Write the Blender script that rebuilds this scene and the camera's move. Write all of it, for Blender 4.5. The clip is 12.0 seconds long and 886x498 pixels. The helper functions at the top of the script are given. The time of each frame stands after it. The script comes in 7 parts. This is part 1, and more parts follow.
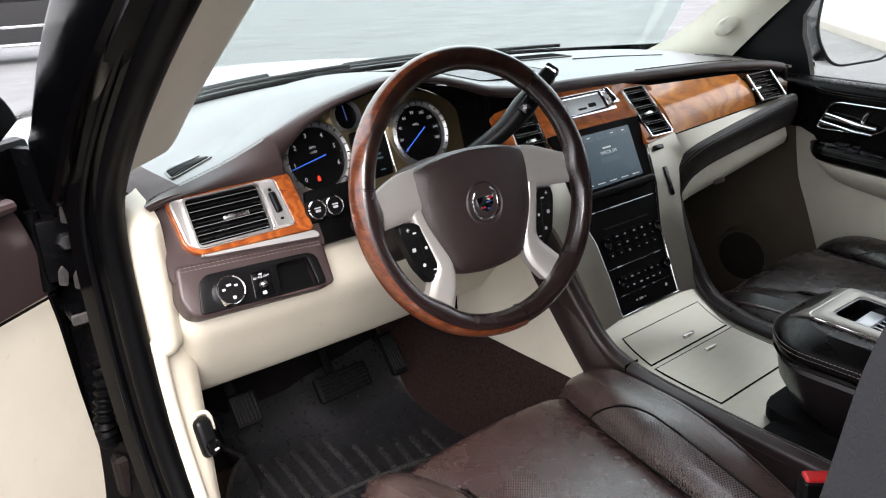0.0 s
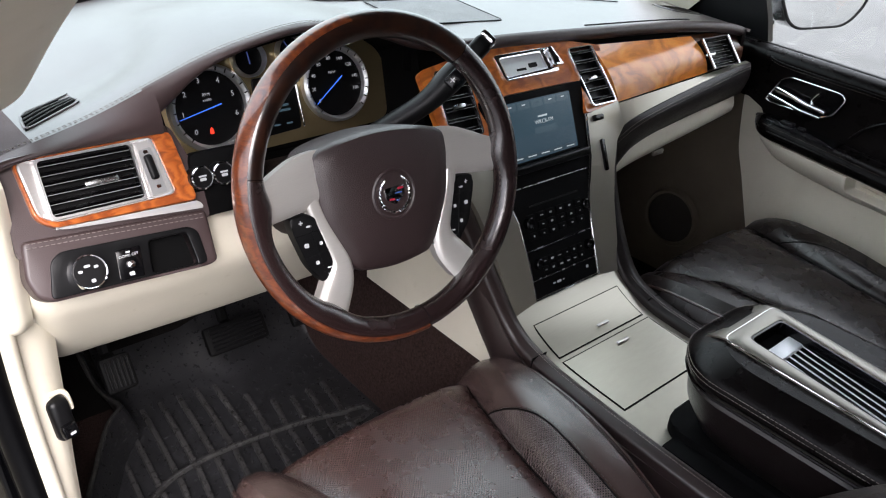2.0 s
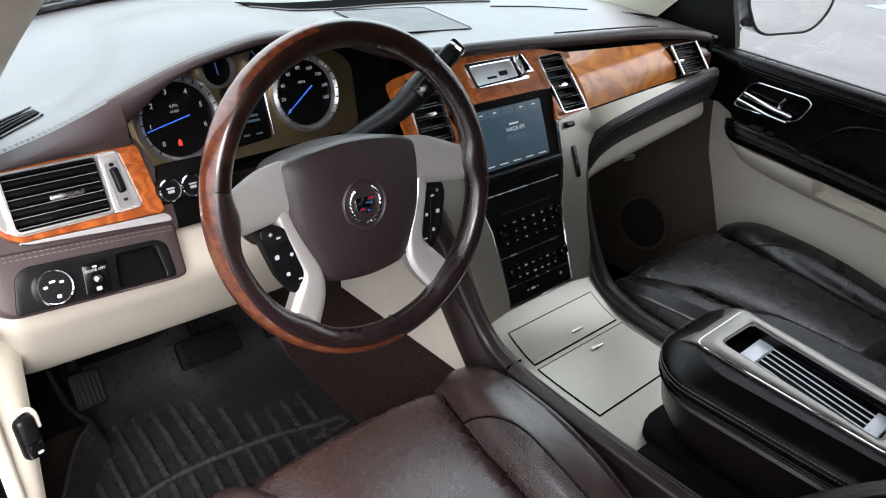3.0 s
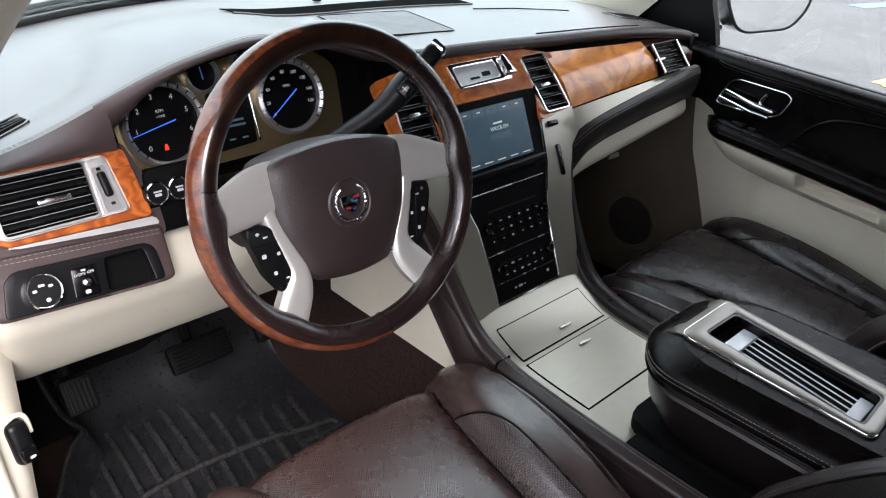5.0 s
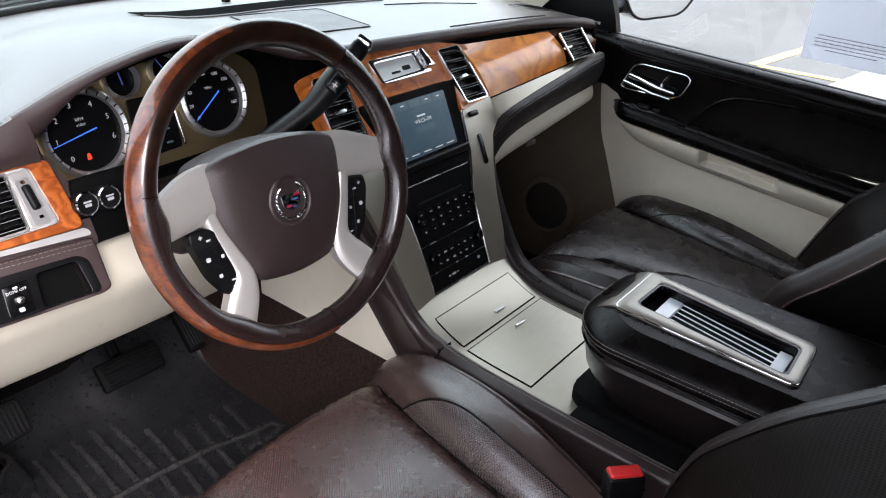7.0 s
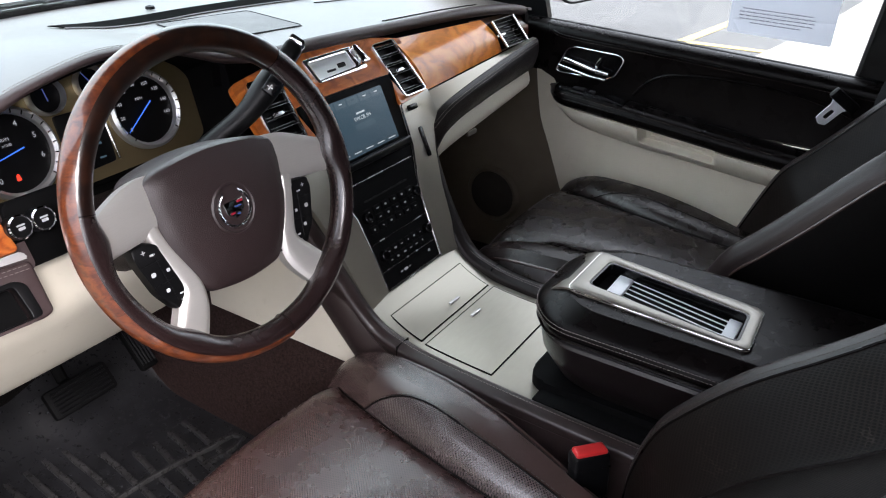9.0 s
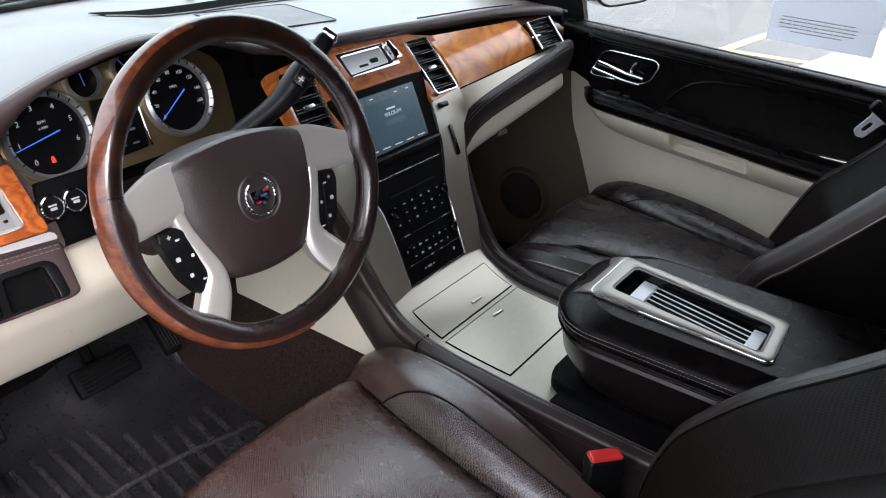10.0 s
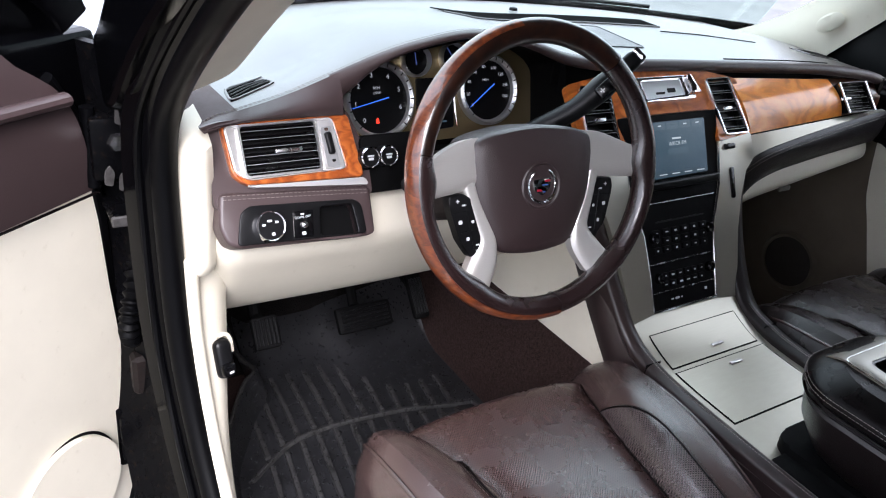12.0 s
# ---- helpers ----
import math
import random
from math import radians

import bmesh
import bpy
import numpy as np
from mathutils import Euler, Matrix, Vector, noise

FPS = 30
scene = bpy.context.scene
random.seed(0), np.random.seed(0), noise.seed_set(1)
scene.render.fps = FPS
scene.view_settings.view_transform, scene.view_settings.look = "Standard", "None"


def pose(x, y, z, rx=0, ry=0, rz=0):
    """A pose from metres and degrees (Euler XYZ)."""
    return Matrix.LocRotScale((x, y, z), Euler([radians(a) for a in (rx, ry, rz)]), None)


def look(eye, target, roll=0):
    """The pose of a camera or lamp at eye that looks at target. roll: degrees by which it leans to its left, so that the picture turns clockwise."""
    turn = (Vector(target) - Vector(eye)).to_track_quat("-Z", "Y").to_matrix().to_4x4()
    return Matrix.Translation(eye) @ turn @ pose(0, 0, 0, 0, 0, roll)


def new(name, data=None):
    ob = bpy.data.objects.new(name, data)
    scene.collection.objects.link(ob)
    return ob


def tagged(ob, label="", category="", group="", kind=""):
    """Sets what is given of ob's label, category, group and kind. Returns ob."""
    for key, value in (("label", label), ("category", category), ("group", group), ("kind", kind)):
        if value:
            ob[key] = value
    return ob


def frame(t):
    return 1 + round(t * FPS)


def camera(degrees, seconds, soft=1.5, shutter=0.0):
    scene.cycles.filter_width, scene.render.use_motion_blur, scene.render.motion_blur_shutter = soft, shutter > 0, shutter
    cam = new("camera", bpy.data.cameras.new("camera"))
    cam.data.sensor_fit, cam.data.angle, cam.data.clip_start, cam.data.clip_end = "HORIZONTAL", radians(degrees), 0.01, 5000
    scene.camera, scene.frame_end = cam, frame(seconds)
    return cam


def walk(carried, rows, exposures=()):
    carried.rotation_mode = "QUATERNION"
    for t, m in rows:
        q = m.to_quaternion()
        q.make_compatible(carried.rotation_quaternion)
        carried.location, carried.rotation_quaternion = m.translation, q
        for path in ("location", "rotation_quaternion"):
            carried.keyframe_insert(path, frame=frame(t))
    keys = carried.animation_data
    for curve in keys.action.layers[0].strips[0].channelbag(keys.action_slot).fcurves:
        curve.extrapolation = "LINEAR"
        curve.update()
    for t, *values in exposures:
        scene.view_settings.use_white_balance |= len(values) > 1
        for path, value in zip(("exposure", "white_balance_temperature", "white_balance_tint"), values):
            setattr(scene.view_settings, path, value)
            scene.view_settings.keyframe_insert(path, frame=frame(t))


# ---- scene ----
cam = camera(60.0, 12.0, 1.1)
PATH = [
    (0, (-1.042, -0.665, 1.601), (0.088, 0.83, 0.901), -3.3),
    (0.5, (-1.0, -0.576, 1.604), (0.139, 0.875, 0.832), 0.3),
    (1, (-0.962, -0.509, 1.643), (0.202, 0.847, 0.745), 3.8),
    (1.5, (-0.907, -0.542, 1.674), (0.231, 0.775, 0.689), 4.2),
    (2, (-0.912, -0.564, 1.685), (0.27, 0.721, 0.709), 4.5),
    (2.5, (-0.908, -0.564, 1.682), (0.299, 0.707, 0.719), 4.3),
    (3, (-0.905, -0.566, 1.686), (0.326, 0.688, 0.731), 4.5),
    (5, (-0.91, -0.584, 1.681), (0.34, 0.663, 0.744), 3.5),
    (5.5, (-0.921, -0.59, 1.681), (0.346, 0.642, 0.745), 3.4),
    (6, (-0.935, -0.59, 1.682), (0.382, 0.59, 0.747), 3.5),
    (6.5, (-0.946, -0.577, 1.681), (0.425, 0.539, 0.748), 3.5),
    (7, (-0.954, -0.566, 1.678), (0.458, 0.502, 0.748), 3.1),
    (7.5, (-0.957, -0.563, 1.677), (0.481, 0.468, 0.745), 2.6),
    (9.5, (-0.95, -0.563, 1.676), (0.537, 0.387, 0.735), 0.4),
    (10, (-0.949, -0.573, 1.673), (0.49, 0.449, 0.733), 1.8),
    (10.5, (-0.953, -0.595, 1.678), (0.402, 0.547, 0.751), 3.4),
    (11, (-0.964, -0.605, 1.676), (0.333, 0.61, 0.758), 4.7),
    (11.5, (-0.988, -0.61, 1.67), (0.207, 0.705, 0.751), 6.0),
    (12, (-1.026, -0.617, 1.658), (-0.013, 0.853, 0.756), 6.7),
]
walk(cam, [(t, look(eye, target, roll)) for t, eye, target, roll in PATH], [(0, 1.38, 6750, 16), (1, 1.34, 6700, 17), (2.5, 1.38, 6550, 17), (5.5, 1.36, 6500, 17), (7, 1.50, 6500, 18), (10.5, 1.48, 6450, 18), (12, 1.50, 6200, 18)])

# ---- world, sun and exposure ----
world = bpy.data.worlds.new("overcast_sky")
world.use_nodes = True
scene.world = world
wn, wl = world.node_tree.nodes, world.node_tree.links
sky = wn.new("ShaderNodeTexSky")
sky.sky_type = "NISHITA"
sky.sun_disc = False
sky.sun_elevation = radians(48)
sky.sun_rotation = radians(208)
sky.air_density, sky.dust_density, sky.ozone_density = 1.0, 3.0, 1.0
wn["Background"].inputs["Strength"].default_value = 0.13
haze = wn.new("ShaderNodeMix")
haze.data_type = "RGBA"
haze.inputs[0].default_value = 0.72
up = wn.new("ShaderNodeTexCoord")
upz = wn.new("ShaderNodeSeparateXYZ")
cloud = wn.new("ShaderNodeValToRGB")
cloud.color_ramp.elements[0].position, cloud.color_ramp.elements[0].color = 0.0, (0.36, 0.38, 0.40, 1)
cloud.color_ramp.elements[1].position, cloud.color_ramp.elements[1].color = 0.9, (0.94, 1.0, 1.07, 1)
gain = wn.new("ShaderNodeMix")
gain.data_type, gain.blend_type = "RGBA", "MULTIPLY"
gain.inputs[0].default_value = 1.0
gain.inputs[7].default_value = (20.5, 20.5, 20.5, 1)
wl.new(up.outputs["Generated"], upz.inputs[0])
wl.new(upz.outputs["Z"], cloud.inputs["Fac"])
wl.new(cloud.outputs["Color"], gain.inputs[6])
wl.new(gain.outputs[2], haze.inputs[7])
wl.new(sky.outputs[0], haze.inputs[6])
wl.new(haze.outputs[2], wn["Background"].inputs["Color"])
sun_data = bpy.data.lights.new("sun", "SUN")
sun_data.energy, sun_data.angle, sun_data.color = 2.2, radians(35), (1.0, 0.98, 0.95)
sun = new("sun", sun_data)
sun.matrix_world = look((-4, -7.5, 8), (0, 0, 1))

# ---- materials ----


def node_mat(name):
    m = bpy.data.materials.new(name)
    m.use_nodes = True
    return m, m.node_tree.nodes, m.node_tree.links, m.node_tree.nodes["Principled BSDF"]


def coords(n, l, scale=(1, 1, 1), rot=(0, 0, 0)):
    tc = n.new("ShaderNodeTexCoord")
    mp = n.new("ShaderNodeMapping")
    mp.inputs["Scale"].default_value = scale
    mp.inputs["Rotation"].default_value = rot
    l.new(tc.outputs["Object"], mp.inputs["Vector"])
    return mp.outputs["Vector"]


def noise_tex(n, l, vec, scale, detail=3.0, rough=0.55):
    t = n.new("ShaderNodeTexNoise")
    t.inputs["Scale"].default_value, t.inputs["Detail"].default_value, t.inputs["Roughness"].default_value = scale, detail, rough
    l.new(vec, t.inputs["Vector"])
    return t.outputs["Fac"]


def ramp(n, l, fac, stops):
    r = n.new("ShaderNodeValToRGB")
    while len(r.color_ramp.elements) < len(stops):
        r.color_ramp.elements.new(0.5)
    for e, (p, c) in zip(r.color_ramp.elements, stops):
        e.position, e.color = p, (*c, 1) if len(c) == 3 else c
    l.new(fac, r.inputs["Fac"])
    return r.outputs["Color"]


def grey(a):
    return (a, a, a)


def bump(n, l, height, strength, distance, b):
    bp = n.new("ShaderNodeBump")
    bp.inputs["Strength"].default_value, bp.inputs["Distance"].default_value = strength, distance
    l.new(height, bp.inputs["Height"])
    l.new(bp.outputs["Normal"], b.inputs["Normal"])
    return bp


def surface(name, color, rough, metal=0.0, spread=0.12, big=9.0, fine=700.0, relief=0.15, depth=0.0004, wear=0.0, wear_color=None, coat=0.0, rough_spread=0.08, spec=0.5):
    """A surface with soft large-scale shading of its colour, fine grain in its relief, and an optional worn tone."""
    m, n, l, b = node_mat(name)
    v = coords(n, l)
    lo = tuple(c * (1 - spread) for c in color)
    hi = tuple(min(1, c * (1 + spread)) for c in color)
    col = ramp(n, l, noise_tex(n, l, v, big, 5), [(0.3, lo), (0.7, hi)])
    if wear:
        mask = ramp(n, l, noise_tex(n, l, v, big * 5, 8, 0.7), [(0.62 - wear * 0.15, grey(0)), (0.75, grey(1))])
        mx = n.new("ShaderNodeMix")
        mx.data_type = "RGBA"
        l.new(mask, mx.inputs[0])
        l.new(col, mx.inputs[6])
        mx.inputs[7].default_value = (*(wear_color or tuple(min(1, c * 1.7 + 0.01) for c in color)), 1)
        col = mx.outputs[2]
    l.new(col, b.inputs["Base Color"])
    rr = ramp(n, l, noise_tex(n, l, v, big * 3, 6), [(0.25, grey(max(0.02, rough - rough_spread))), (0.75, grey(min(1, rough + rough_spread)))])
    l.new(rr, b.inputs["Roughness"])
    b.inputs["Metallic"].default_value = metal
    b.inputs["Specular IOR Level"].default_value = spec
    b.inputs["Coat Weight"].default_value = coat
    b.inputs["Coat Roughness"].default_value = 0.05
    if relief:
        bump(n, l, noise_tex(n, l, v, fine, 2), relief, depth, b)
    return m


def leather(name, color, rough=0.42, perforated=False, *, holes=0.5, wear=0.3, worn=None, grain=650.0, spec=0.5, tone=0.2, creases=0.0, relief=0.3, rough_var=0.07, upright=False, coat=0.0):
    """Grained hide; the perforated kind has rows of small holes; creases are fine pale cracks."""
    m, n, l, b = node_mat(name)
    v = coords(n, l)
    lo = tuple(c * (1 - tone) for c in color)
    hi = tuple(c * (1 + tone) for c in color)
    col = ramp(n, l, noise_tex(n, l, v, 7, 6), [(0.3, lo), (0.7, hi)])
    worn = worn or tuple(c * 2.2 + 0.01 for c in color)

    def over(col, mask):
        mx = n.new("ShaderNodeMix")
        mx.data_type = "RGBA"
        l.new(mask, mx.inputs[0])
        l.new(col, mx.inputs[6])
        mx.inputs[7].default_value = (*worn, 1)
        return mx.outputs[2]

    col = over(col, ramp(n, l, noise_tex(n, l, v, 38, 9, 0.72), [(0.66 - 0.1 * wear, grey(0)), (0.8, grey(0.75 * wear))]))
    vor = n.new("ShaderNodeTexVoronoi")
    vor.feature = "F1"
    vor.inputs["Scale"].default_value = grain
    l.new(v, vor.inputs["Vector"])
    height = vor.outputs["Distance"]
    if creases:
        for sc, rot in ((11, 0.4), (17, 2.0), (27, 1.1)):
            f = noise_tex(n, l, coords(n, l, (1.0, 0.45, 1.0), (0, 0, rot)), sc, 2.5, 0.55)
            line = ramp(n, l, f, [(0.4955, grey(0)), (0.5, grey(creases)), (0.5045, grey(0))])
            where = n.new("ShaderNodeMath")
            where.operation = "MULTIPLY"
            l.new(line, where.inputs[0])
            l.new(ramp(n, l, noise_tex(n, l, v, 9, 3), [(0.45, grey(0)), (0.62, grey(1))]), where.inputs[1])
            col = over(col, where.outputs[0])
    rr = ramp(n, l, noise_tex(n, l, v, 22, 7), [(0.25, grey(rough - rough_var)), (0.75, grey(rough + rough_var))])
    if perforated:
        dots = n.new("ShaderNodeTexVoronoi")
        dots.voronoi_dimensions = "2D"
        dots.inputs["Scale"].default_value, dots.inputs["Randomness"].default_value = 320, 0.0
        l.new(coords(n, l, rot=(radians(90) if upright else 0, 0, radians(45))), dots.inputs["Vector"])
        hole = ramp(n, l, dots.outputs["Distance"], [(0.26, grey(0)), (0.44, grey(1))])
        dk = n.new("ShaderNodeMix")
        dk.data_type, dk.blend_type = "RGBA", "MULTIPLY"
        dk.inputs[0].default_value = holes
        l.new(col, dk.inputs[6])
        l.new(hole, dk.inputs[7])
        col = dk.outputs[2]
        height = hole
    l.new(col, b.inputs["Base Color"])
    l.new(rr, b.inputs["Roughness"])
    b.inputs["Specular IOR Level"].default_value = spec
    b.inputs["Coat Weight"].default_value = coat
    b.inputs["Coat Roughness"].default_value = 0.16
    bump(n, l, height, 0.22 if perforated else relief, 0.0006, b)
    return m


def burl(name, dark, mid, light, scale=1.0, fine=26, rough=0.65, wave=0.32):
    """Varnished burl veneer."""
    m, n, l, b = node_mat(name)
    v = coords(n, l, (scale * 1.0, scale * 1.6, scale * 2.2))
    warp = n.new("ShaderNodeTexNoise")
    warp.inputs["Scale"].default_value, warp.inputs["Detail"].default_value = 5, 4
    l.new(v, warp.inputs["Vector"])
    add = n.new("ShaderNodeMix")
    add.data_type, add.blend_type = "RGBA", "LINEAR_LIGHT"
    add.inputs[0].default_value = 0.12
    l.new(v, add.inputs[6])
    l.new(warp.outputs["Color"], add.inputs[7])
    wv = n.new("ShaderNodeTexWave")
    wv.inputs["Scale"].default_value, wv.inputs["Distortion"].default_value, wv.inputs["Detail"].default_value, wv.inputs["Detail Scale"].default_value = 6, 9, 4, 2.0
    l.new(add.outputs[2], wv.inputs["Vector"])
    f2 = noise_tex(n, l, add.outputs[2], fine, 8, rough)
    mm = n.new("ShaderNodeMath")
    mm.operation = "MULTIPLY_ADD"
    mm.inputs[1].default_value = wave
    l.new(wv.outputs["Fac"], mm.inputs[0])
    sc = n.new("ShaderNodeMath")
    sc.operation = "MULTIPLY"
    sc.inputs[1].default_value = 0.72
    l.new(f2, sc.inputs[0])
    l.new(sc.outputs[0], mm.inputs[2])
    col = ramp(n, l, mm.outputs[0], [(0.25, dark), (0.5, mid), (0.78, light)])
    l.new(col, b.inputs["Base Color"])
    b.inputs["Roughness"].default_value = 0.28
    b.inputs["Coat Weight"].default_value = 0.6
    b.inputs["Coat Roughness"].default_value = 0.04
    return m


def brushed(name, color, rough, axis=(1, 1, 60), metal=0.85):
    m, n, l, b = node_mat(name)
    v = coords(n, l, axis)
    f = noise_tex(n, l, v, 40, 4)
    l.new(ramp(n, l, f, [(0.3, tuple(c * 0.97 for c in color)), (0.7, tuple(min(1, c * 1.03) for c in color))]), b.inputs["Base Color"])
    l.new(ramp(n, l, noise_tex(n, l, coords(n, l), 12, 5), [(0.3, grey(rough - 0.012)), (0.7, grey(rough + 0.015))]), b.inputs["Roughness"])
    b.inputs["Metallic"].default_value = metal
    bump(n, l, noise_tex(n, l, coords(n, l), 1800, 1), 0.06, 0.0002, b)
    return m


def glowing(name, color, strength):
    m, n, l, b = node_mat(name)
    b.inputs["Base Color"].default_value = (*[c * 0.2 for c in color], 1)
    b.inputs["Emission Color"].default_value = (*color, 1)
    b.inputs["Emission Strength"].default_value = strength
    b.inputs["Roughness"].default_value = 0.25
    return m


def clear_pane(name, tint, rough=0.0):
    m, n, l, b = node_mat(name)
    n.remove(b)
    out = n["Material Output"]
    tr, gl, lw, mx = n.new("ShaderNodeBsdfTransparent"), n.new("ShaderNodeBsdfGlossy"), n.new("ShaderNodeLayerWeight"), n.new("ShaderNodeMixShader")
    tr.inputs["Color"].default_value = (*tint, 1)
    gl.inputs["Roughness"].default_value = rough
    lw.inputs["Blend"].default_value = 0.5
    pw, ma = n.new("ShaderNodeMath"), n.new("ShaderNodeMath")
    pw.operation, ma.operation = "POWER", "MULTIPLY_ADD"
    pw.inputs[1].default_value = 4.5
    ma.inputs[1].default_value, ma.inputs[2].default_value = 0.9, 0.035
    l.new(lw.outputs["Facing"], pw.inputs[0])
    l.new(pw.outputs[0], ma.inputs[0])
    l.new(ma.outputs[0], mx.inputs[0])
    l.new(tr.outputs[0], mx.inputs[1])
    l.new(gl.outputs[0], mx.inputs[2])
    l.new(mx.outputs[0], out.inputs["Surface"])
    return m


# Dash top hide again; the missing sky reflection is put into a browner colour.
END_HIDE_DULLED = leather("dulled_dash_end_hide", (0.050, 0.033, 0.033), 0.55, wear=0.12, tone=0.08, relief=0.22, grain=950, spec=0.15)
BROWN = leather("brown_leather", (0.052, 0.034, 0.034), 0.40, wear=0.12, tone=0.08, relief=0.22, grain=950)
# Brown leather made darker to carry the weaker light on the console.
RAIL_HIDE_DIMMED = leather("dimmed_rail_hide", (0.027, 0.0180, 0.0172), 0.33, wear=0.1, tone=0.1, relief=0.2, grain=900)
# Seat leather copied darker; shade on the backrests is put into the colour.
BACK_PERF_SHADED = leather("shaded_backrest_perforated", (0.0088, 0.0060, 0.0052), 0.44, True, holes=0.75, wear=0.2, worn=(0.036, 0.027, 0.022), spec=0.10, creases=0.6, upright=True)
COLUMN_HIDE = leather("column_hide", (0.012, 0.0080, 0.0078), 0.5, wear=0.1, grain=800, spec=0.15)
DARK_BROWN = leather("dark_brown_hide", (0.0068, 0.0045, 0.0046), 0.33, wear=0.1, grain=800)
# Cream vinyl darkened to taupe: footwell shade painted as colour.
KICK_SHADED = surface("shaded_cream_moulding", (0.130, 0.104, 0.072), 0.7, spread=0.12, fine=500, relief=0.3)
BROWN_SEAT = leather("seat_leather", (0.054, 0.0335, 0.0305), 0.22, wear=0.15, worn=(0.075, 0.050, 0.044), creases=0.35, spec=1.0)
SEAT_PERF = leather("perforated_seat_leather", (0.062, 0.0310, 0.0280), 0.27, True, tone=0.14, rough_var=0.04, wear=0.12, worn=(0.125, 0.076, 0.066), spec=1.0, creases=0.6, holes=0.6)
# Polished strip; base also greyed, so part of the sky sheen is painted.
STRIP_PERF = leather("polished_perforated_leather", (0.064, 0.047, 0.046), 0.22, True, holes=0.45, wear=0.3, worn=(0.08, 0.062, 0.056), spec=1.0, creases=0.5, coat=0.4)
DARK_LEATHER = leather("dark_leather", (0.0038, 0.0028, 0.0028), 0.29, wear=0.1, spec=0.10)
BAND_HIDE = leather("dash_band_hide", (0.0125, 0.0092, 0.0090), 0.38, wear=0.1, spec=0.25)
DASH_TOP = leather("dash_top_hide", (0.062, 0.051, 0.051), 0.31, wear=0.0, spec=0.8, relief=0.18, grain=800, tone=0.04, rough_var=0.015)
DASH_TOP.node_tree.nodes["Principled BSDF"].inputs["Coat Weight"].default_value = 0.25
DASH_TOP.node_tree.nodes["Principled BSDF"].inputs["Coat Roughness"].default_value = 0.28
DASH_GRILLE = leather("dash_speaker_cloth", (0.085, 0.079, 0.082), 0.42, wear=0.0, grain=1200, tone=0.05)
HUB_HIDE = leather("airbag_hide", (0.024, 0.0145, 0.0148), 0.38, wear=0.1, grain=950, tone=0.06, relief=0.5, spec=0.65)
RIM_HIDE = leather("rim_leather", (0.016, 0.0085, 0.0085), 0.24, wear=0.25, worn=(0.05, 0.032, 0.030), grain=1100, tone=0.2, relief=0.25, spec=0.6, coat=0.7)
CREAM = surface("cream_vinyl", (0.68, 0.63, 0.52), 0.5, spread=0.04, fine=900, relief=0.15, wear=0.1, wear_color=(0.60, 0.55, 0.44))
BLACK = surface("black_plastic", (0.0040, 0.0040, 0.0045), 0.38, fine=1100, relief=0.12, spread=0.2, spec=0.22)
MATTE_BLACK = surface("matte_black_plastic", (0.0022, 0.0022, 0.0024), 0.7, fine=900, relief=0.2, spread=0.2, spec=0.08)
GLOSS_BLACK = surface("gloss_black_plastic", (0.003, 0.003, 0.0035), 0.16, relief=0.0, rough_spread=0.05, spec=0.3)
RUBBER = surface("black_rubber", (0.0155, 0.0157, 0.0175), 0.31, fine=380, relief=0.35, spread=0.3, wear=0.25, wear_color=(0.034, 0.033, 0.033), big=42, spec=0.55)
DUSTY_FIELD = surface("dusty_rubber", (0.022, 0.0215, 0.0215), 0.55, fine=260, relief=0.6, depth=0.0008, spread=0.35, wear=0.75, wear_color=(0.070, 0.066, 0.062), big=26, spec=0.25)
DUSTY_RUBBER = surface("scuffed_rubber_rib", (0.031, 0.0305, 0.031), 0.30, fine=300, relief=0.3, spread=0.45, big=45, spec=0.7)
SEAL = surface("door_seal_rubber", (0.0013, 0.0013, 0.0016), 0.42, fine=400, relief=0.2, spec=0.07)
VOID = surface("open_slot_black", (0.002, 0.002, 0.002), 0.95, relief=0.0, spec=0.02)
# Near-black copy that paints the deep shade on the backrest sides.
SIDE_HIDE_SHADED = leather("shaded_side_hide", (0.0020, 0.0017, 0.0017), 0.45, wear=0.1, spec=0.10)
# Bolster hide below the cushion's tone, carrying the same shade.
BACK_HIDE_SHADED = leather("shaded_backrest_leather", (0.020, 0.0140, 0.0132), 0.34, wear=0.25, worn=(0.042, 0.032, 0.028), creases=0.4, spec=0.5)
# Passenger cushion hide, set several times darker than the driver's.
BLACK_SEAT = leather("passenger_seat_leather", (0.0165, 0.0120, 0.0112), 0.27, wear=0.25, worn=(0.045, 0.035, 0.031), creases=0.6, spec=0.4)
CARPET = surface("brown_carpet", (0.039, 0.023, 0.0208), 0.95, fine=420, relief=1.0, depth=0.006, spread=0.5, big=200, spec=0.1)
# Darker than the cabin carpet; used on the bulkhead and in the footwells.
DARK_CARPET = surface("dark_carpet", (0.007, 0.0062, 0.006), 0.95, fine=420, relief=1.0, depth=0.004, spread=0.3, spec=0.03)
SATIN = brushed("satin_silver_trim", (0.335, 0.315, 0.265), 0.29, metal=0.62)
# Satin trim again, its base lowered to stand for dimmer light on the inlay.
SATIN_DIMMED = brushed("dimmed_satin_trim", (0.27, 0.255, 0.225), 0.34)
SATIN_WHEEL = brushed("satin_nickel_spoke", (0.70, 0.675, 0.64), 0.30, metal=0.64)
SCUFF = surface("chipped_grey_sealant", (0.032, 0.029, 0.028), 0.6, spread=0.5, big=120, fine=300, relief=0.6)
SLAT = surface("vent_slat_plastic", (0.005, 0.005, 0.0055), 0.25, relief=0.0)
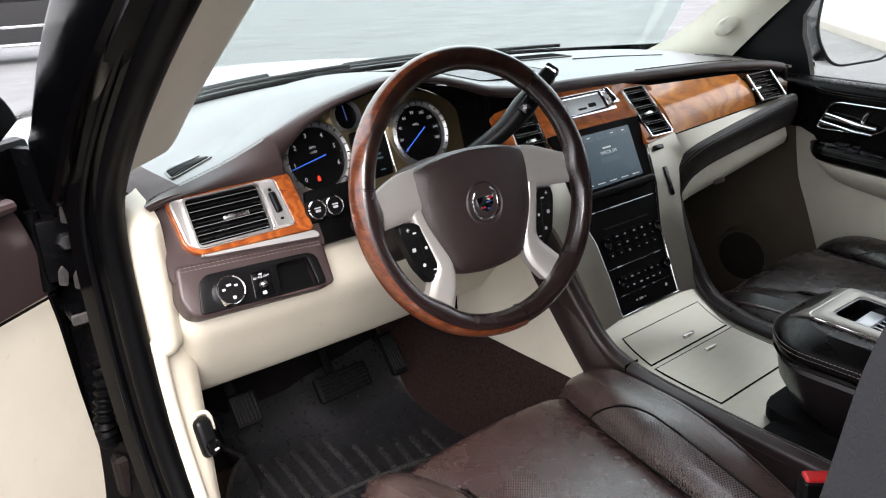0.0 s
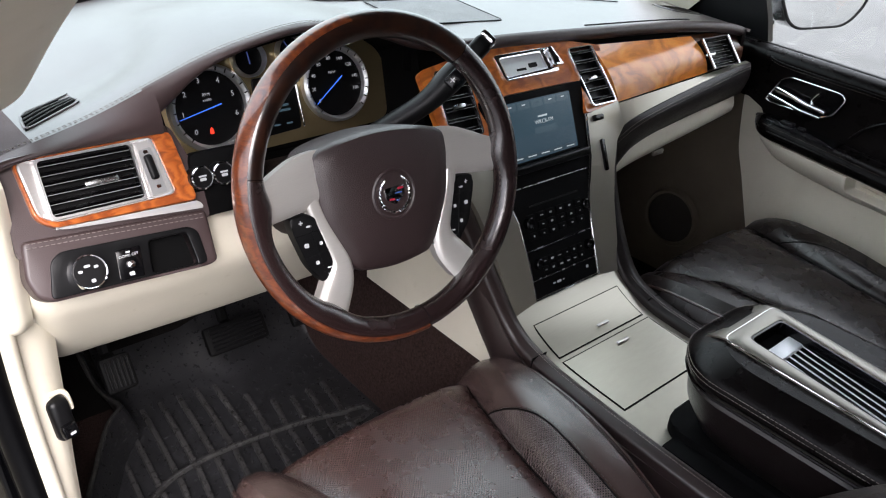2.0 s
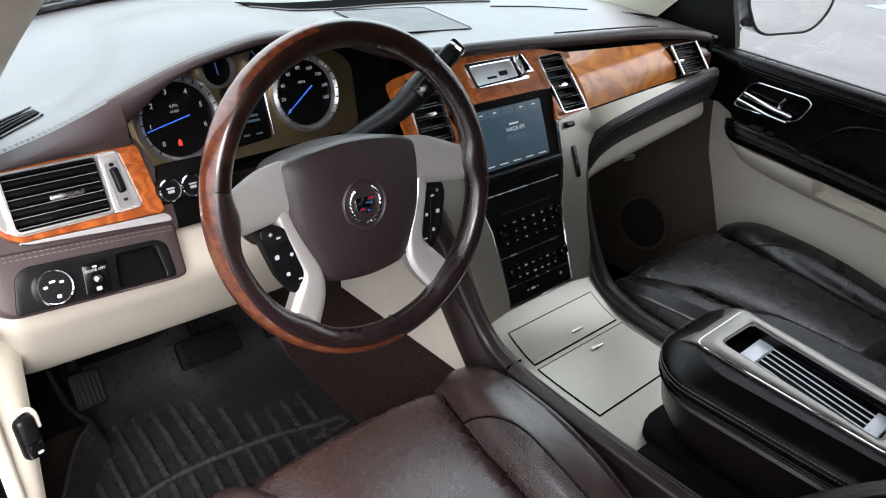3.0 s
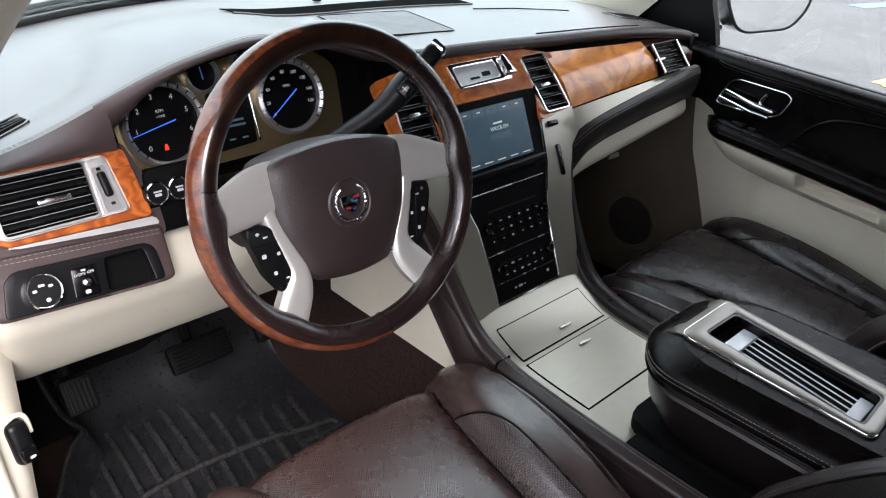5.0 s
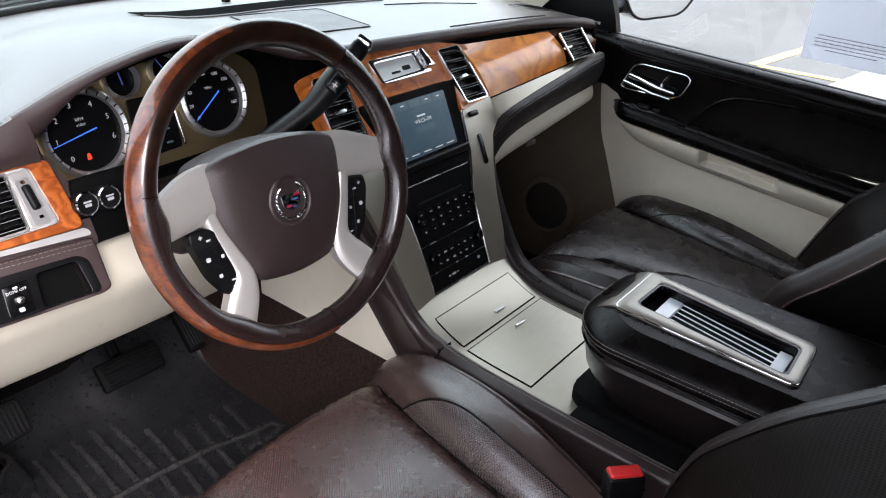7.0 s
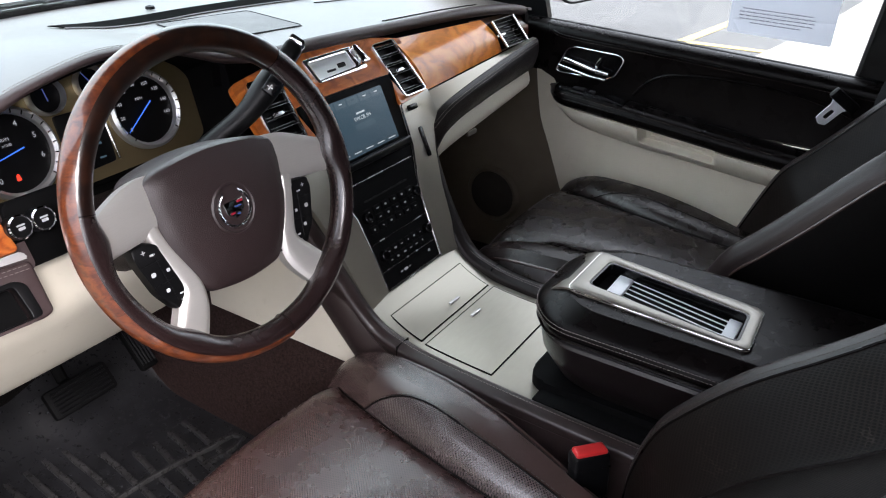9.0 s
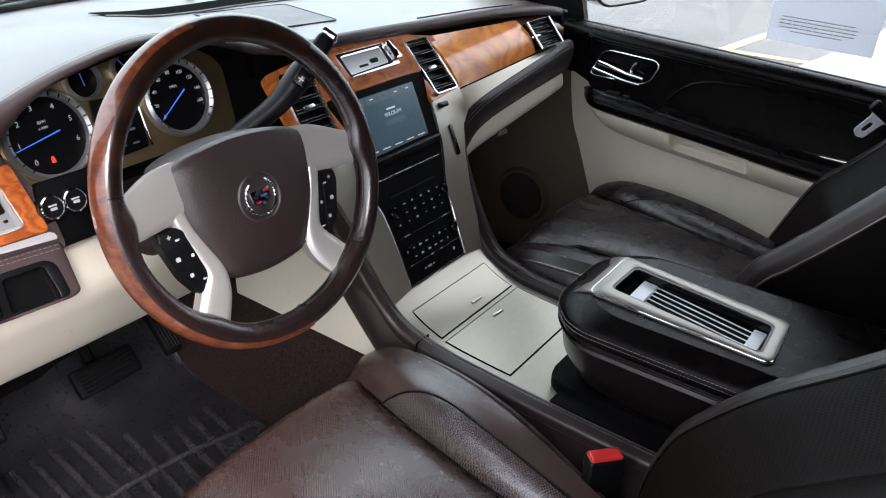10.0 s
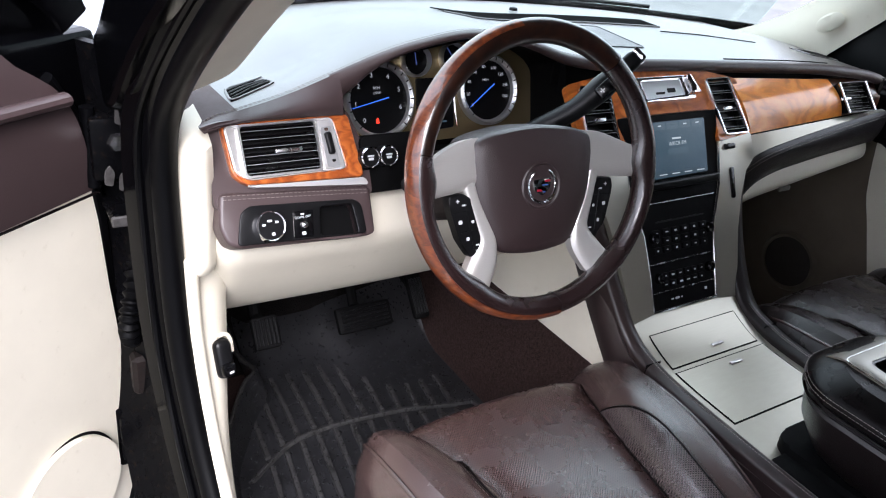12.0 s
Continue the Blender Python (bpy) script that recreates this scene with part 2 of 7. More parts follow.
SLAT_EDGE = surface("grey_slat_edge", (0.24, 0.24, 0.24), 0.4, relief=0.0)
BRIGHT_TRIM = brushed("bright_trim", (0.80, 0.78, 0.76), 0.20, metal=0.55)
BEZEL = brushed("bright_gauge_ring", (0.80, 0.80, 0.80), 0.30)
BODY_BLACK = surface("black_body_paint", (0.0010, 0.0010, 0.0013), 0.14, relief=0.05, fine=60, rough_spread=0.06, spec=0.06)
CHROME = surface("chrome", (0.82, 0.82, 0.83), 0.07, 1.0, spread=0.02, relief=0.0, rough_spread=0.03)
GOLD_PLATE = brushed("champagne_gauge_plate", (0.38, 0.30, 0.165), 0.4)
WOOD = burl("honey_burl_veneer", (0.55, 0.145, 0.018), (0.85, 0.265, 0.033), (0.95, 0.395, 0.070), 0.8, 14, 0.66, 0.24)
WOOD_RED = burl("reddish_burl_veneer", (0.20, 0.042, 0.010), (0.38, 0.088, 0.017), (0.52, 0.145, 0.030), 2.0, 24, 0.6)
# Reddish veneer copied brighter, making up for weak light at the centre.
WOOD_YOKE_LIT = burl("brightened_burl_veneer", (0.36, 0.080, 0.013), (0.62, 0.155, 0.022), (0.78, 0.25, 0.045), 1.4, 18, 0.6, 0.22)
# Rim burl copied darker: the shade under the roof is in its colour.
WOOD_TOP_SHADED = burl("shaded_burl_top", (0.006, 0.0028, 0.0022), (0.013, 0.0050, 0.0032), (0.028, 0.010, 0.0055), 1.3)
WOOD_DARK = burl("shaded_burl_end", (0.030, 0.009, 0.004), (0.060, 0.017, 0.006), (0.10, 0.030, 0.009), 1.2)
WOOD_RIM = burl("dark_burl_rim", (0.050, 0.011, 0.0045), (0.115, 0.027, 0.0075), (0.21, 0.055, 0.013), 2.6, 34, 0.6, 0.2)
THREAD = surface("grey_thread", (0.20, 0.175, 0.16), 0.8, relief=0.0)
THREAD_DARK = surface("dark_thread", (0.045, 0.034, 0.029), 0.8, relief=0.0)
PAINT = surface("black_car_paint", (0.005, 0.005, 0.006), 0.12, relief=0.0, coat=1.0, rough_spread=0.05)
JAMB = surface("dirty_black_jamb", (0.0018, 0.0018, 0.0022), 0.30, relief=0.6, fine=90, wear=0.30, wear_color=(0.016, 0.011, 0.008), big=16, rough_spread=0.16, spec=0.04)
RUST = surface("rusty_bracket", (0.0055, 0.0030, 0.0024), 0.7, spread=0.6, big=60, fine=300, relief=0.8, wear=0.3, wear_color=(0.022, 0.018, 0.016), spec=0.2)
ASPHALT = surface("worn_asphalt", (0.108, 0.109, 0.109), 0.9, spread=0.18, big=0.7, fine=60, relief=0.5, depth=0.01, wear=0.4, wear_color=(0.20, 0.20, 0.20))
CONCRETE = surface("pale_concrete", (0.33, 0.315, 0.28), 0.9, spread=0.1, big=1.2, fine=50, relief=0.3, depth=0.006)
YELLOW = surface("yellow_road_paint", (0.46, 0.36, 0.15), 0.8, spread=0.15, fine=60, relief=0.3, wear=0.5, wear_color=(0.20, 0.18, 0.13))
BLUE = surface("blue_road_paint", (0.16, 0.32, 0.55), 0.8, spread=0.15, fine=60, relief=0.3, wear=0.5, wear_color=(0.3, 0.33, 0.36))
STONE = surface("beige_render_wall", (0.48, 0.42, 0.33), 0.85, spread=0.1, big=1.0, fine=30, relief=0.3, depth=0.01)
WHITE = surface("white_paint", (0.8, 0.8, 0.78), 0.5, spread=0.03, relief=0.0)
# Pale face; sky mirrored by the clock glass is put into its colour.
CLOCK_FACE = surface("sky_bright_clock_face", (0.84, 0.86, 0.86), 0.22, 0.0, spread=0.03, relief=0.0)
PAPER = surface("white_paper", (0.78, 0.79, 0.82), 0.8, spread=0.02, relief=0.0)
pn_, pl_n = PAPER.node_tree.nodes, PAPER.node_tree.links
ptr, pmx = pn_.new("ShaderNodeBsdfTranslucent"), pn_.new("ShaderNodeMixShader")
ptr.inputs["Color"].default_value = (0.86, 0.88, 0.93, 1)
pmx.inputs[0].default_value = 0.55
pl_n.new(pn_["Principled BSDF"].outputs[0], pmx.inputs[1])
pl_n.new(ptr.outputs[0], pmx.inputs[2])
pl_n.new(pmx.outputs[0], pn_["Material Output"].inputs["Surface"])
INK = surface("grey_ink", (0.16, 0.165, 0.20), 0.7, relief=0.0)
RED_PLASTIC = surface("red_buckle_button", (0.62, 0.03, 0.03), 0.3, relief=0.0)
STEEL = surface("bright_steel", (0.75, 0.75, 0.76), 0.25, 1.0, relief=0.0)
# Steel whitened and half metallic, so window glare sits in the colour.
PALE_STEEL = surface("pale_satin_steel", (0.80, 0.81, 0.84), 0.5, 0.3, relief=0.0)
WEB = surface("belt_webbing", (0.0085, 0.0087, 0.0110), 0.7, fine=500, relief=0.6, depth=0.001)
SCREEN = glowing("lit_display", (0.022, 0.054, 0.076), 0.36)
SCREEN_LOW = glowing("lit_display_deep", (0.024, 0.049, 0.068), 0.42)
SCREEN_TAB = glowing("display_tab", (0.036, 0.066, 0.084), 0.42)
SCREEN_BAR = glowing("display_dark_bar", (0.012, 0.02, 0.026), 1.0)
SCREEN_INK = glowing("display_lettering", (0.22, 0.26, 0.27), 0.7)
NEEDLE = glowing("lit_blue_needle", (0.03, 0.11, 0.50), 0.8)
DIAL_INK = glowing("lit_dial_marks", (0.34, 0.36, 0.38), 0.35)
RED_LAMP = glowing("red_warning_lamp", (0.5, 0.03, 0.015), 1.0)
DIM_BLUE = glowing("dim_blue_readout", (0.02, 0.03, 0.09), 0.8)
ICON = surface("pale_button_print", (0.48, 0.49, 0.50), 0.6, relief=0.0)
DIAL = surface("black_dial_face", (0.003, 0.003, 0.0035), 0.4, relief=0.0, spec=0.2)
GLASS = clear_pane("windscreen_glass", (0.90, 0.965, 0.945))
SIDE_GLASS = clear_pane("side_glass", (0.91, 0.93, 0.92))
SPEAKER_CLOTH = surface("dark_taupe_mesh", (0.035, 0.028, 0.022), 0.8, spread=0.1, fine=900, relief=0.6)
SPEAKER_RIM = surface("taupe_speaker_rim", (0.135, 0.108, 0.076), 0.6, spread=0.1, fine=500, relief=0.2)
# Headliner is out of view; its dark tone only lowers bounced light.
HEADLINER = surface("dimmed_headliner_cloth", (0.055, 0.05, 0.045), 0.95, fine=600, relief=0.4, spec=0.1)
TINTED = clear_pane("privacy_glass", (0.10, 0.11, 0.11))
MIRROR = surface("mirror_glass", (0.92, 0.93, 0.93), 0.01, 1.0, spread=0.0, relief=0.0, rough_spread=0.005)

# ---- mesh helpers ----
ORIGIN = {}


def thing(name, at, label, category, group="", kind=""):
    ob = new(name)
    ob.empty_display_size = 0.02
    ob.location = at
    ORIGIN[ob.name] = Vector(at)
    return tagged(ob, label, category, group, kind)


def mesh_from(bm, name, material, sharp=32.0):
    bmesh.ops.recalc_face_normals(bm, faces=bm.faces[:])
    me = bpy.data.meshes.new(name)
    bm.to_mesh(me)
    bm.free()
    me.materials.append(material)
    me.shade_smooth()
    me.set_sharp_from_angle(angle=radians(sharp))
    return me


def part(name, bm, material, parent, label="", m=None, sharp=32.0):
    """One mesh object under a thing or a part; bm is in world metres (or in the frame m)."""
    if m is not None:
        bm.transform(m)
    at = ORIGIN[parent.name]
    bm.transform(Matrix.Translation(-at))
    ob = new(name, mesh_from(bm, name, material, sharp))
    ob.parent = parent
    ORIGIN[ob.name] = at
    return tagged(ob, label) if label else ob


def solid(name, bm, material, label="", category="", group="", kind="", m=None, sharp=32.0):
    """One top-level mesh object."""
    if m is not None:
        bm.transform(m)
    ob = new(name, mesh_from(bm, name, material, sharp))
    ORIGIN[ob.name] = Vector((0, 0, 0))
    return tagged(ob, label, category, group, kind)


def axes(o, u, v):
    """A frame at o with local x along u, local y along v (made square), local z out."""
    u = Vector(u).normalized()
    w = u.cross(Vector(v)).normalized()
    v = w.cross(u)
    return Matrix(((u.x, v.x, w.x, o[0]), (u.y, v.y, w.y, o[1]), (u.z, v.z, w.z, o[2]), (0, 0, 0, 1)))


def lerp(a, b, t):
    return a + (b - a) * t


def smooth_at(xs, ys, x):
    """Smooth interpolation with a Catmull-Rom spline."""
    if x <= xs[0]:
        return ys[0]
    if x >= xs[-1]:
        return ys[-1]
    i = max(k for k in range(len(xs) - 1) if xs[k] <= x)
    h = xs[i + 1] - xs[i]
    t = (x - xs[i]) / h
    m0 = (ys[i + 1] - ys[i - 1]) / (xs[i + 1] - xs[i - 1]) * h if i > 0 else ys[i + 1] - ys[i]
    m1 = (ys[i + 2] - ys[i]) / (xs[i + 2] - xs[i]) * h if i + 2 < len(xs) else ys[i + 1] - ys[i]
    return (2 * t**3 - 3 * t**2 + 1) * ys[i] + (t**3 - 2 * t**2 + t) * m0 + (-2 * t**3 + 3 * t**2) * ys[i + 1] + (t**3 - t**2) * m1


def box(sx, sy, sz, r=0.0, seg=2, at=(0, 0, 0)):
    bm = bmesh.new()
    bmesh.ops.create_cube(bm, size=1.0)
    for v in bm.verts:
        v.co = Vector((v.co.x * sx, v.co.y * sy, v.co.z * sz))
    if r:
        bmesh.ops.bevel(bm, geom=bm.edges[:], offset=r, segments=seg, affect="EDGES", profile=0.5)
    bmesh.ops.translate(bm, verts=bm.verts[:], vec=at)
    return bm


def join(*bms):
    out = bmesh.new()
    for b in bms:
        me = bpy.data.meshes.new("tmp")
        b.to_mesh(me)
        b.free()
        out.from_mesh(me)
        bpy.data.meshes.remove(me)
    return out


def rrect(w, h, r, n=5, cx=0.0, cy=0.0):
    pts = []
    for ax, ay, a0 in ((w / 2 - r, h / 2 - r, 0), (-w / 2 + r, h / 2 - r, 90), (-w / 2 + r, -h / 2 + r, 180), (w / 2 - r, -h / 2 + r, 270)):
        for k in range(n + 1):
            a = radians(a0 + 90 * k / n)
            pts.append((cx + ax + r * math.cos(a), cy + ay + r * math.sin(a)))
    return pts


def round_poly(pts, r, n=4):
    """Rounds the corners of a polygon."""
    out = []
    k = len(pts)
    for i in range(k):
        p, a, b = Vector(pts[i]), Vector(pts[i - 1]), Vector(pts[(i + 1) % k])
        da, db = (a - p), (b - p)
        ra = min(r, da.length * 0.45, db.length * 0.45)
        s, e = p + da.normalized() * ra, p + db.normalized() * ra
        for j in range(n + 1):
            t = j / n
            q = (1 - t) ** 2 * s + 2 * t * (1 - t) * p + t**2 * e
            out.append((q.x, q.y))
    return out


def plate(poly, depth, bev=0.0, z0=0.0, seg=2):
    """A slab with the outline poly in local xy, from z0 up by depth, its upper rim bevelled."""
    bm = bmesh.new()
    lo = [bm.verts.new((x, y, z0)) for x, y in poly]
    hi = [bm.verts.new((x, y, z0 + depth)) for x, y in poly]
    k = len(poly)
    for i in range(k):
        bm.faces.new((lo[i], lo[(i + 1) % k], hi[(i + 1) % k], hi[i]))
    bm.faces.new(hi)
    bm.faces.new(lo[::-1])
    if bev:
        top = [e for e in bm.edges if all(v.co.z > z0 + depth - 1e-6 for v in e.verts)]
        bmesh.ops.bevel(bm, geom=top, offset=bev, segments=seg, affect="EDGES", profile=0.5)
    return bm


def ring(outer, inner, depth, z0=0.0, bev=0.0):
    """A frame between two outlines with the same number of points."""
    bm = bmesh.new()
    k = len(outer)
    rows = [[bm.verts.new((x, y, z)) for x, y in p] for p, z in ((outer, z0), (outer, z0 + depth), (inner, z0 + depth), (inner, z0))]
    for a in range(4):
        r1, r2 = rows[a], rows[(a + 1) % 4]
        for i in range(k):
            bm.faces.new((r1[i], r1[(i + 1) % k], r2[(i + 1) % k], r2[i]))
    if bev:
        top = [e for e in bm.edges if all(v.co.z > z0 + depth - 1e-6 for v in e.verts) and len(e.link_faces) == 2 and abs(e.link_faces[0].normal.dot(e.link_faces[1].normal)) < 0.5]
        bm.normal_update()
        top = [e for e in bm.edges if all(v.co.z > z0 + depth - 1e-6 for v in e.verts) and abs(e.link_faces[0].normal.dot(e.link_faces[1].normal)) < 0.5]
        bmesh.ops.bevel(bm, geom=top, offset=bev, segments=2, affect="EDGES", profile=0.5)
    return bm


def loft(rows, closed=True, caps=False, loop=False):
    """Faces between rows of points. closed: each row is a ring; loop: the last row joins the first."""
    bm = bmesh.new()
    vs = [[bm.verts.new(p) for p in r] for r in rows]
    k = len(vs[0])
    pairs = list(zip(vs, vs[1:])) + ([(vs[-1], vs[0])] if loop else [])
    for a, b in pairs:
        for i in range(k if closed else k - 1):
            j = (i + 1) % k
            bm.faces.new((a[i], a[j], b[j], b[i]))
    if caps:
        bm.faces.new(vs[0][::-1])
        bm.faces.new(vs[-1])
    return bm


def sheet(f, us, vs, thick=0.004, out=(0, -0.5, 0.85)):
    """A curved panel f(u, v); its thickness lies on the side away from out."""
    pts = [[Vector(f(u, v)) for v in vs] for u in us]
    if not thick:
        return loft(pts, closed=False)
    nu, nv = len(us), len(vs)
    nrm = [[None] * nv for _ in us]
    total = Vector((0, 0, 0))
    for i in range(nu):
        for j in range(nv):
            a = pts[min(i + 1, nu - 1)][j] - pts[max(i - 1, 0)][j]
            b = pts[i][min(j + 1, nv - 1)] - pts[i][max(j - 1, 0)]
            nrm[i][j] = a.cross(b).normalized()
            total += nrm[i][j]
    s = -1.0 if total.dot(Vector(out)) > 0 else 1.0
    bm = bmesh.new()
    top = [[bm.verts.new(p) for p in r] for r in pts]
    low = [[bm.verts.new(pts[i][j] + nrm[i][j] * s * thick) for j in range(nv)] for i in range(nu)]
    for i in range(nu - 1):
        for j in range(nv - 1):
            bm.faces.new((top[i][j], top[i][j + 1], top[i + 1][j + 1], top[i + 1][j]))
            bm.faces.new((low[i][j], low[i + 1][j], low[i + 1][j + 1], low[i][j + 1]))
    rim = [(i, 0) for i in range(nu)] + [(nu - 1, j) for j in range(1, nv)] + [(i, nv - 1) for i in range(nu - 2, -1, -1)] + [(0, j) for j in range(nv - 2, 0, -1)]
    for (i, j), (k, m) in zip(rim, rim[1:] + rim[:1]):
        bm.faces.new((top[i][j], top[k][m], low[k][m], low[i][j]))
    return bm


def pierced(outer, holes, depth, z0=0.0, bev=0.0):
    """A slab with holes through it, its upper rims bevelled."""
    bm = bmesh.new()
    edges = []
    for loop in (outer, *holes):
        vs = [bm.verts.new((x, y, z0)) for x, y in loop]
        edges += [bm.edges.new((vs[i], vs[(i + 1) % len(vs)])) for i in range(len(vs))]
    got = bmesh.ops.triangle_fill(bm, edges=edges, use_beauty=True, use_dissolve=False)
    faces = [g for g in got["geom"] if isinstance(g, bmesh.types.BMFace)]
    ext = bmesh.ops.extrude_face_region(bm, geom=faces, use_keep_orig=True)
    bmesh.ops.translate(bm, verts=[g for g in ext["geom"] if isinstance(g, bmesh.types.BMVert)], vec=(0, 0, depth))
    if bev:
        bm.normal_update()
        rim = [e for e in bm.edges if len(e.link_faces) == 2 and all(v.co.z > z0 + depth - 1e-6 for v in e.verts) and abs(e.link_faces[0].normal.dot(e.link_faces[1].normal)) < 0.5]
        bmesh.ops.bevel(bm, geom=rim, offset=bev, segments=3, affect="EDGES", profile=0.5)
    return bm


def span(a, b, n):
    return [a + (b - a) * i / (n - 1) for i in range(n)]


def spline(pts, per=6, closed=False):
    """Catmull-Rom points through pts."""
    P = [Vector(p) for p in pts]
    k = len(P)
    out = []
    for i in range(k if closed else k - 1):
        p0 = P[i - 1] if (i > 0 or closed) else P[i]
        p1, p2 = P[i], P[(i + 1) % k]
        p3 = P[(i + 2) % k] if (i + 2 < k or closed) else P[-1]
        for j in range(per):
            t = j / per
            out.append(0.5 * (2 * p1 + (p2 - p0) * t + (2 * p0 - 5 * p1 + 4 * p2 - p3) * t**2 + (3 * p1 - p0 - 3 * p2 + p3) * t**3))
    if not closed:
        out.append(P[-1])
    return out


def sweep(path, profile, up=(0, 0, 1), closed=False, caps=True, scale=None):
    """Sweeps an outline (local a, b) along the path; b points towards up."""
    rows = []
    k = len(path)
    for i, p in enumerate(path):
        a = path[i - 1] if (i > 0 or closed) else p
        b = path[(i + 1) % k] if (i + 1 < k or closed) else p
        t = (Vector(b) - Vector(a)).normalized()
        u = Vector(up(i / max(1, k - 1)) if callable(up) else up)
        side = t.cross(u).normalized()
        u2 = side.cross(t).normalized()
        s = scale(i / max(1, k - 1)) if scale else 1.0
        rows.append([Vector(p) + side * x * s + u2 * y * s for x, y in profile])
    return loft(rows, closed=True, caps=caps and not closed, loop=closed)


def circle(r, n=10, ry=None):
    return [(r * math.cos(2 * math.pi * i / n), (ry or r) * math.sin(2 * math.pi * i / n)) for i in range(n)]


def tube(path, r, n=8, closed=False, scale=None):
    return sweep(path, circle(r, n), (0.137, 0.241, 0.961), closed, scale=scale)


def lathe(profile, n=32, cap=True):
    """Turns (radius, height) points about local z."""
    bm = bmesh.new()
    rows = [[bm.verts.new((r * math.cos(2 * math.pi * i / n), r * math.sin(2 * math.pi * i / n), z)) for i in range(n)] for r, z in profile]
    for a, b in zip(rows, rows[1:]):
        for i in range(n):
            bm.faces.new((a[i], a[(i + 1) % n], b[(i + 1) % n], b[i]))
    if cap:
        bm.faces.new(rows[0][::-1])
        bm.faces.new(rows[-1])
    return bm


def dashes(path, length=0.0045, gap=0.0022, r=0.0006):
    """A run of short stitches along a path."""
    out = bmesh.new()
    P = [Vector(p) for p in path]
    d = [0.0]
    for a, b in zip(P, P[1:]):
        d.append(d[-1] + (b - a).length)

    def at(s):
        for i in range(len(P) - 1):
            if s <= d[i + 1] or i == len(P) - 2:
                return P[i].lerp(P[i + 1], (s - d[i]) / max(1e-9, d[i + 1] - d[i]))

    s = 0.0
    while s + length < d[-1]:
        a, b = at(s), at(s + length)
        t = (b - a).normalized()
        side = t.cross(Vector((0.3, 0.2, 0.93))).normalized() * r
        up = side.cross(t).normalized() * r
        r1 = [out.verts.new(a + k) for k in (side, up, -side, -up)]
        r2 = [out.verts.new(b + k) for k in (side, up, -side, -up)]
        for i in range(4):
            out.faces.new((r1[i], r1[(i + 1) % 4], r2[(i + 1) % 4], r2[i]))
        out.faces.new(r1[::-1])
        out.faces.new(r2)
        s += length + gap
    return out


def lettering(text, size, m, align="CENTER"):
    """Raised letters in Blender's own font, in the frame m."""
    cu = bpy.data.curves.new("letters", "FONT")
    cu.body, cu.size, cu.align_x, cu.align_y, cu.extrude, cu.resolution_u = text, size, align, "CENTER", 0.0001, 2
    ob = bpy.data.objects.new("letters", cu)
    scene.collection.objects.link(ob)
    me = ob.to_mesh()
    bm = bmesh.new()
    bm.from_mesh(me)
    ob.to_mesh_clear()
    bpy.data.objects.remove(ob)
    bpy.data.curves.remove(cu)
    bm.transform(m)
    return bm


def bars(rects, z=0.0, depth=0.0003):
    """Small flat bars (x, y, w, h) in local xy."""
    return join(*[plate(rrect(w, h, min(w, h) * 0.2, 1, x, y), depth, 0, z) for x, y, w, h in rects])

# ---- the ground and what stands outside ----
solid("ground", sheet(lambda u, v: (u, v, 0.0), span(-300, 300, 25), span(-300, 300, 25), 0.0), ASPHALT, "worn grey asphalt of a parking lot", "ground", kind="structure")


def stripe(name, a, b, w, material, label):
    d = (Vector(b) - Vector(a)).normalized()
    m = axes(((a[0] + b[0]) / 2, (a[1] + b[1]) / 2, 0.004), (d.x, d.y, 0), (-d.y, d.x, 0))
    solid(name, plate(rrect((Vector(b) - Vector(a)).length, w, 0.01, 1), 0.003), material, label, "road marking", "parking bay lines", m=m)


stripe("parking_line", (6.5, 1.55), (11.0, 0.95), 0.11, YELLOW, "worn yellow parking bay line on asphalt")
stripe("parking_line", (6.5, 1.5), (6.62, -1.5), 0.11, YELLOW, "worn yellow cross line at the bay's end")
stripe("parking_line", (8.2, 1.2), (8.4, -1.8), 0.11, YELLOW, "worn yellow hatch line on asphalt")
stripe("blue_marking", (10.6, 3.3), (12.6, 2.7), 0.25, BLUE, "faded blue painted marking on asphalt")
solid("sidewalk", plate(round_poly([(6.40, 0.62), (7.43, 0.47), (9.96, 0.25), (40, -1.6), (40, -30), (4.5, -30), (4.5, 0.9)], 0.2), 0.14, 0.02), CONCRETE, "pale concrete sidewalk with a raised kerb", "sidewalk", kind="structure")


def building(name, x, y, w, d, h, bays, label):
    b = thing(name, (x, y, 0.14), label, "building")
    part("wall", box(w, d, h, 0.03, 1, (x, y, 0.14 + h / 2)), STONE, b)
    part("roof", box(w + 0.5, d + 0.5, 0.25, 0.04, 1, (x, y, 0.14 + h + 0.13)), WHITE, b, "pale overhanging roof")
    for i in range(bays):
        yy = y - d / 2 + (i + 0.5) * d / bays
        part("column", box(0.35, 0.35, h, 0.02, 1, (x - w / 2 - 0.9, yy, 0.14 + h / 2)), WHITE, b, "white square column")
        part("window", box(0.08, d / bays * 0.6, h * 0.45, 0.01, 1, (x - w / 2 - 0.03, yy, 0.14 + h * 0.5)), GLOSS_BLACK, b, "dark glazed window")
    return b


building("shop_building", 16.0, -13.0, 8.0, 16.0, 4.2, 5, "beige rendered shop building with a white colonnade")


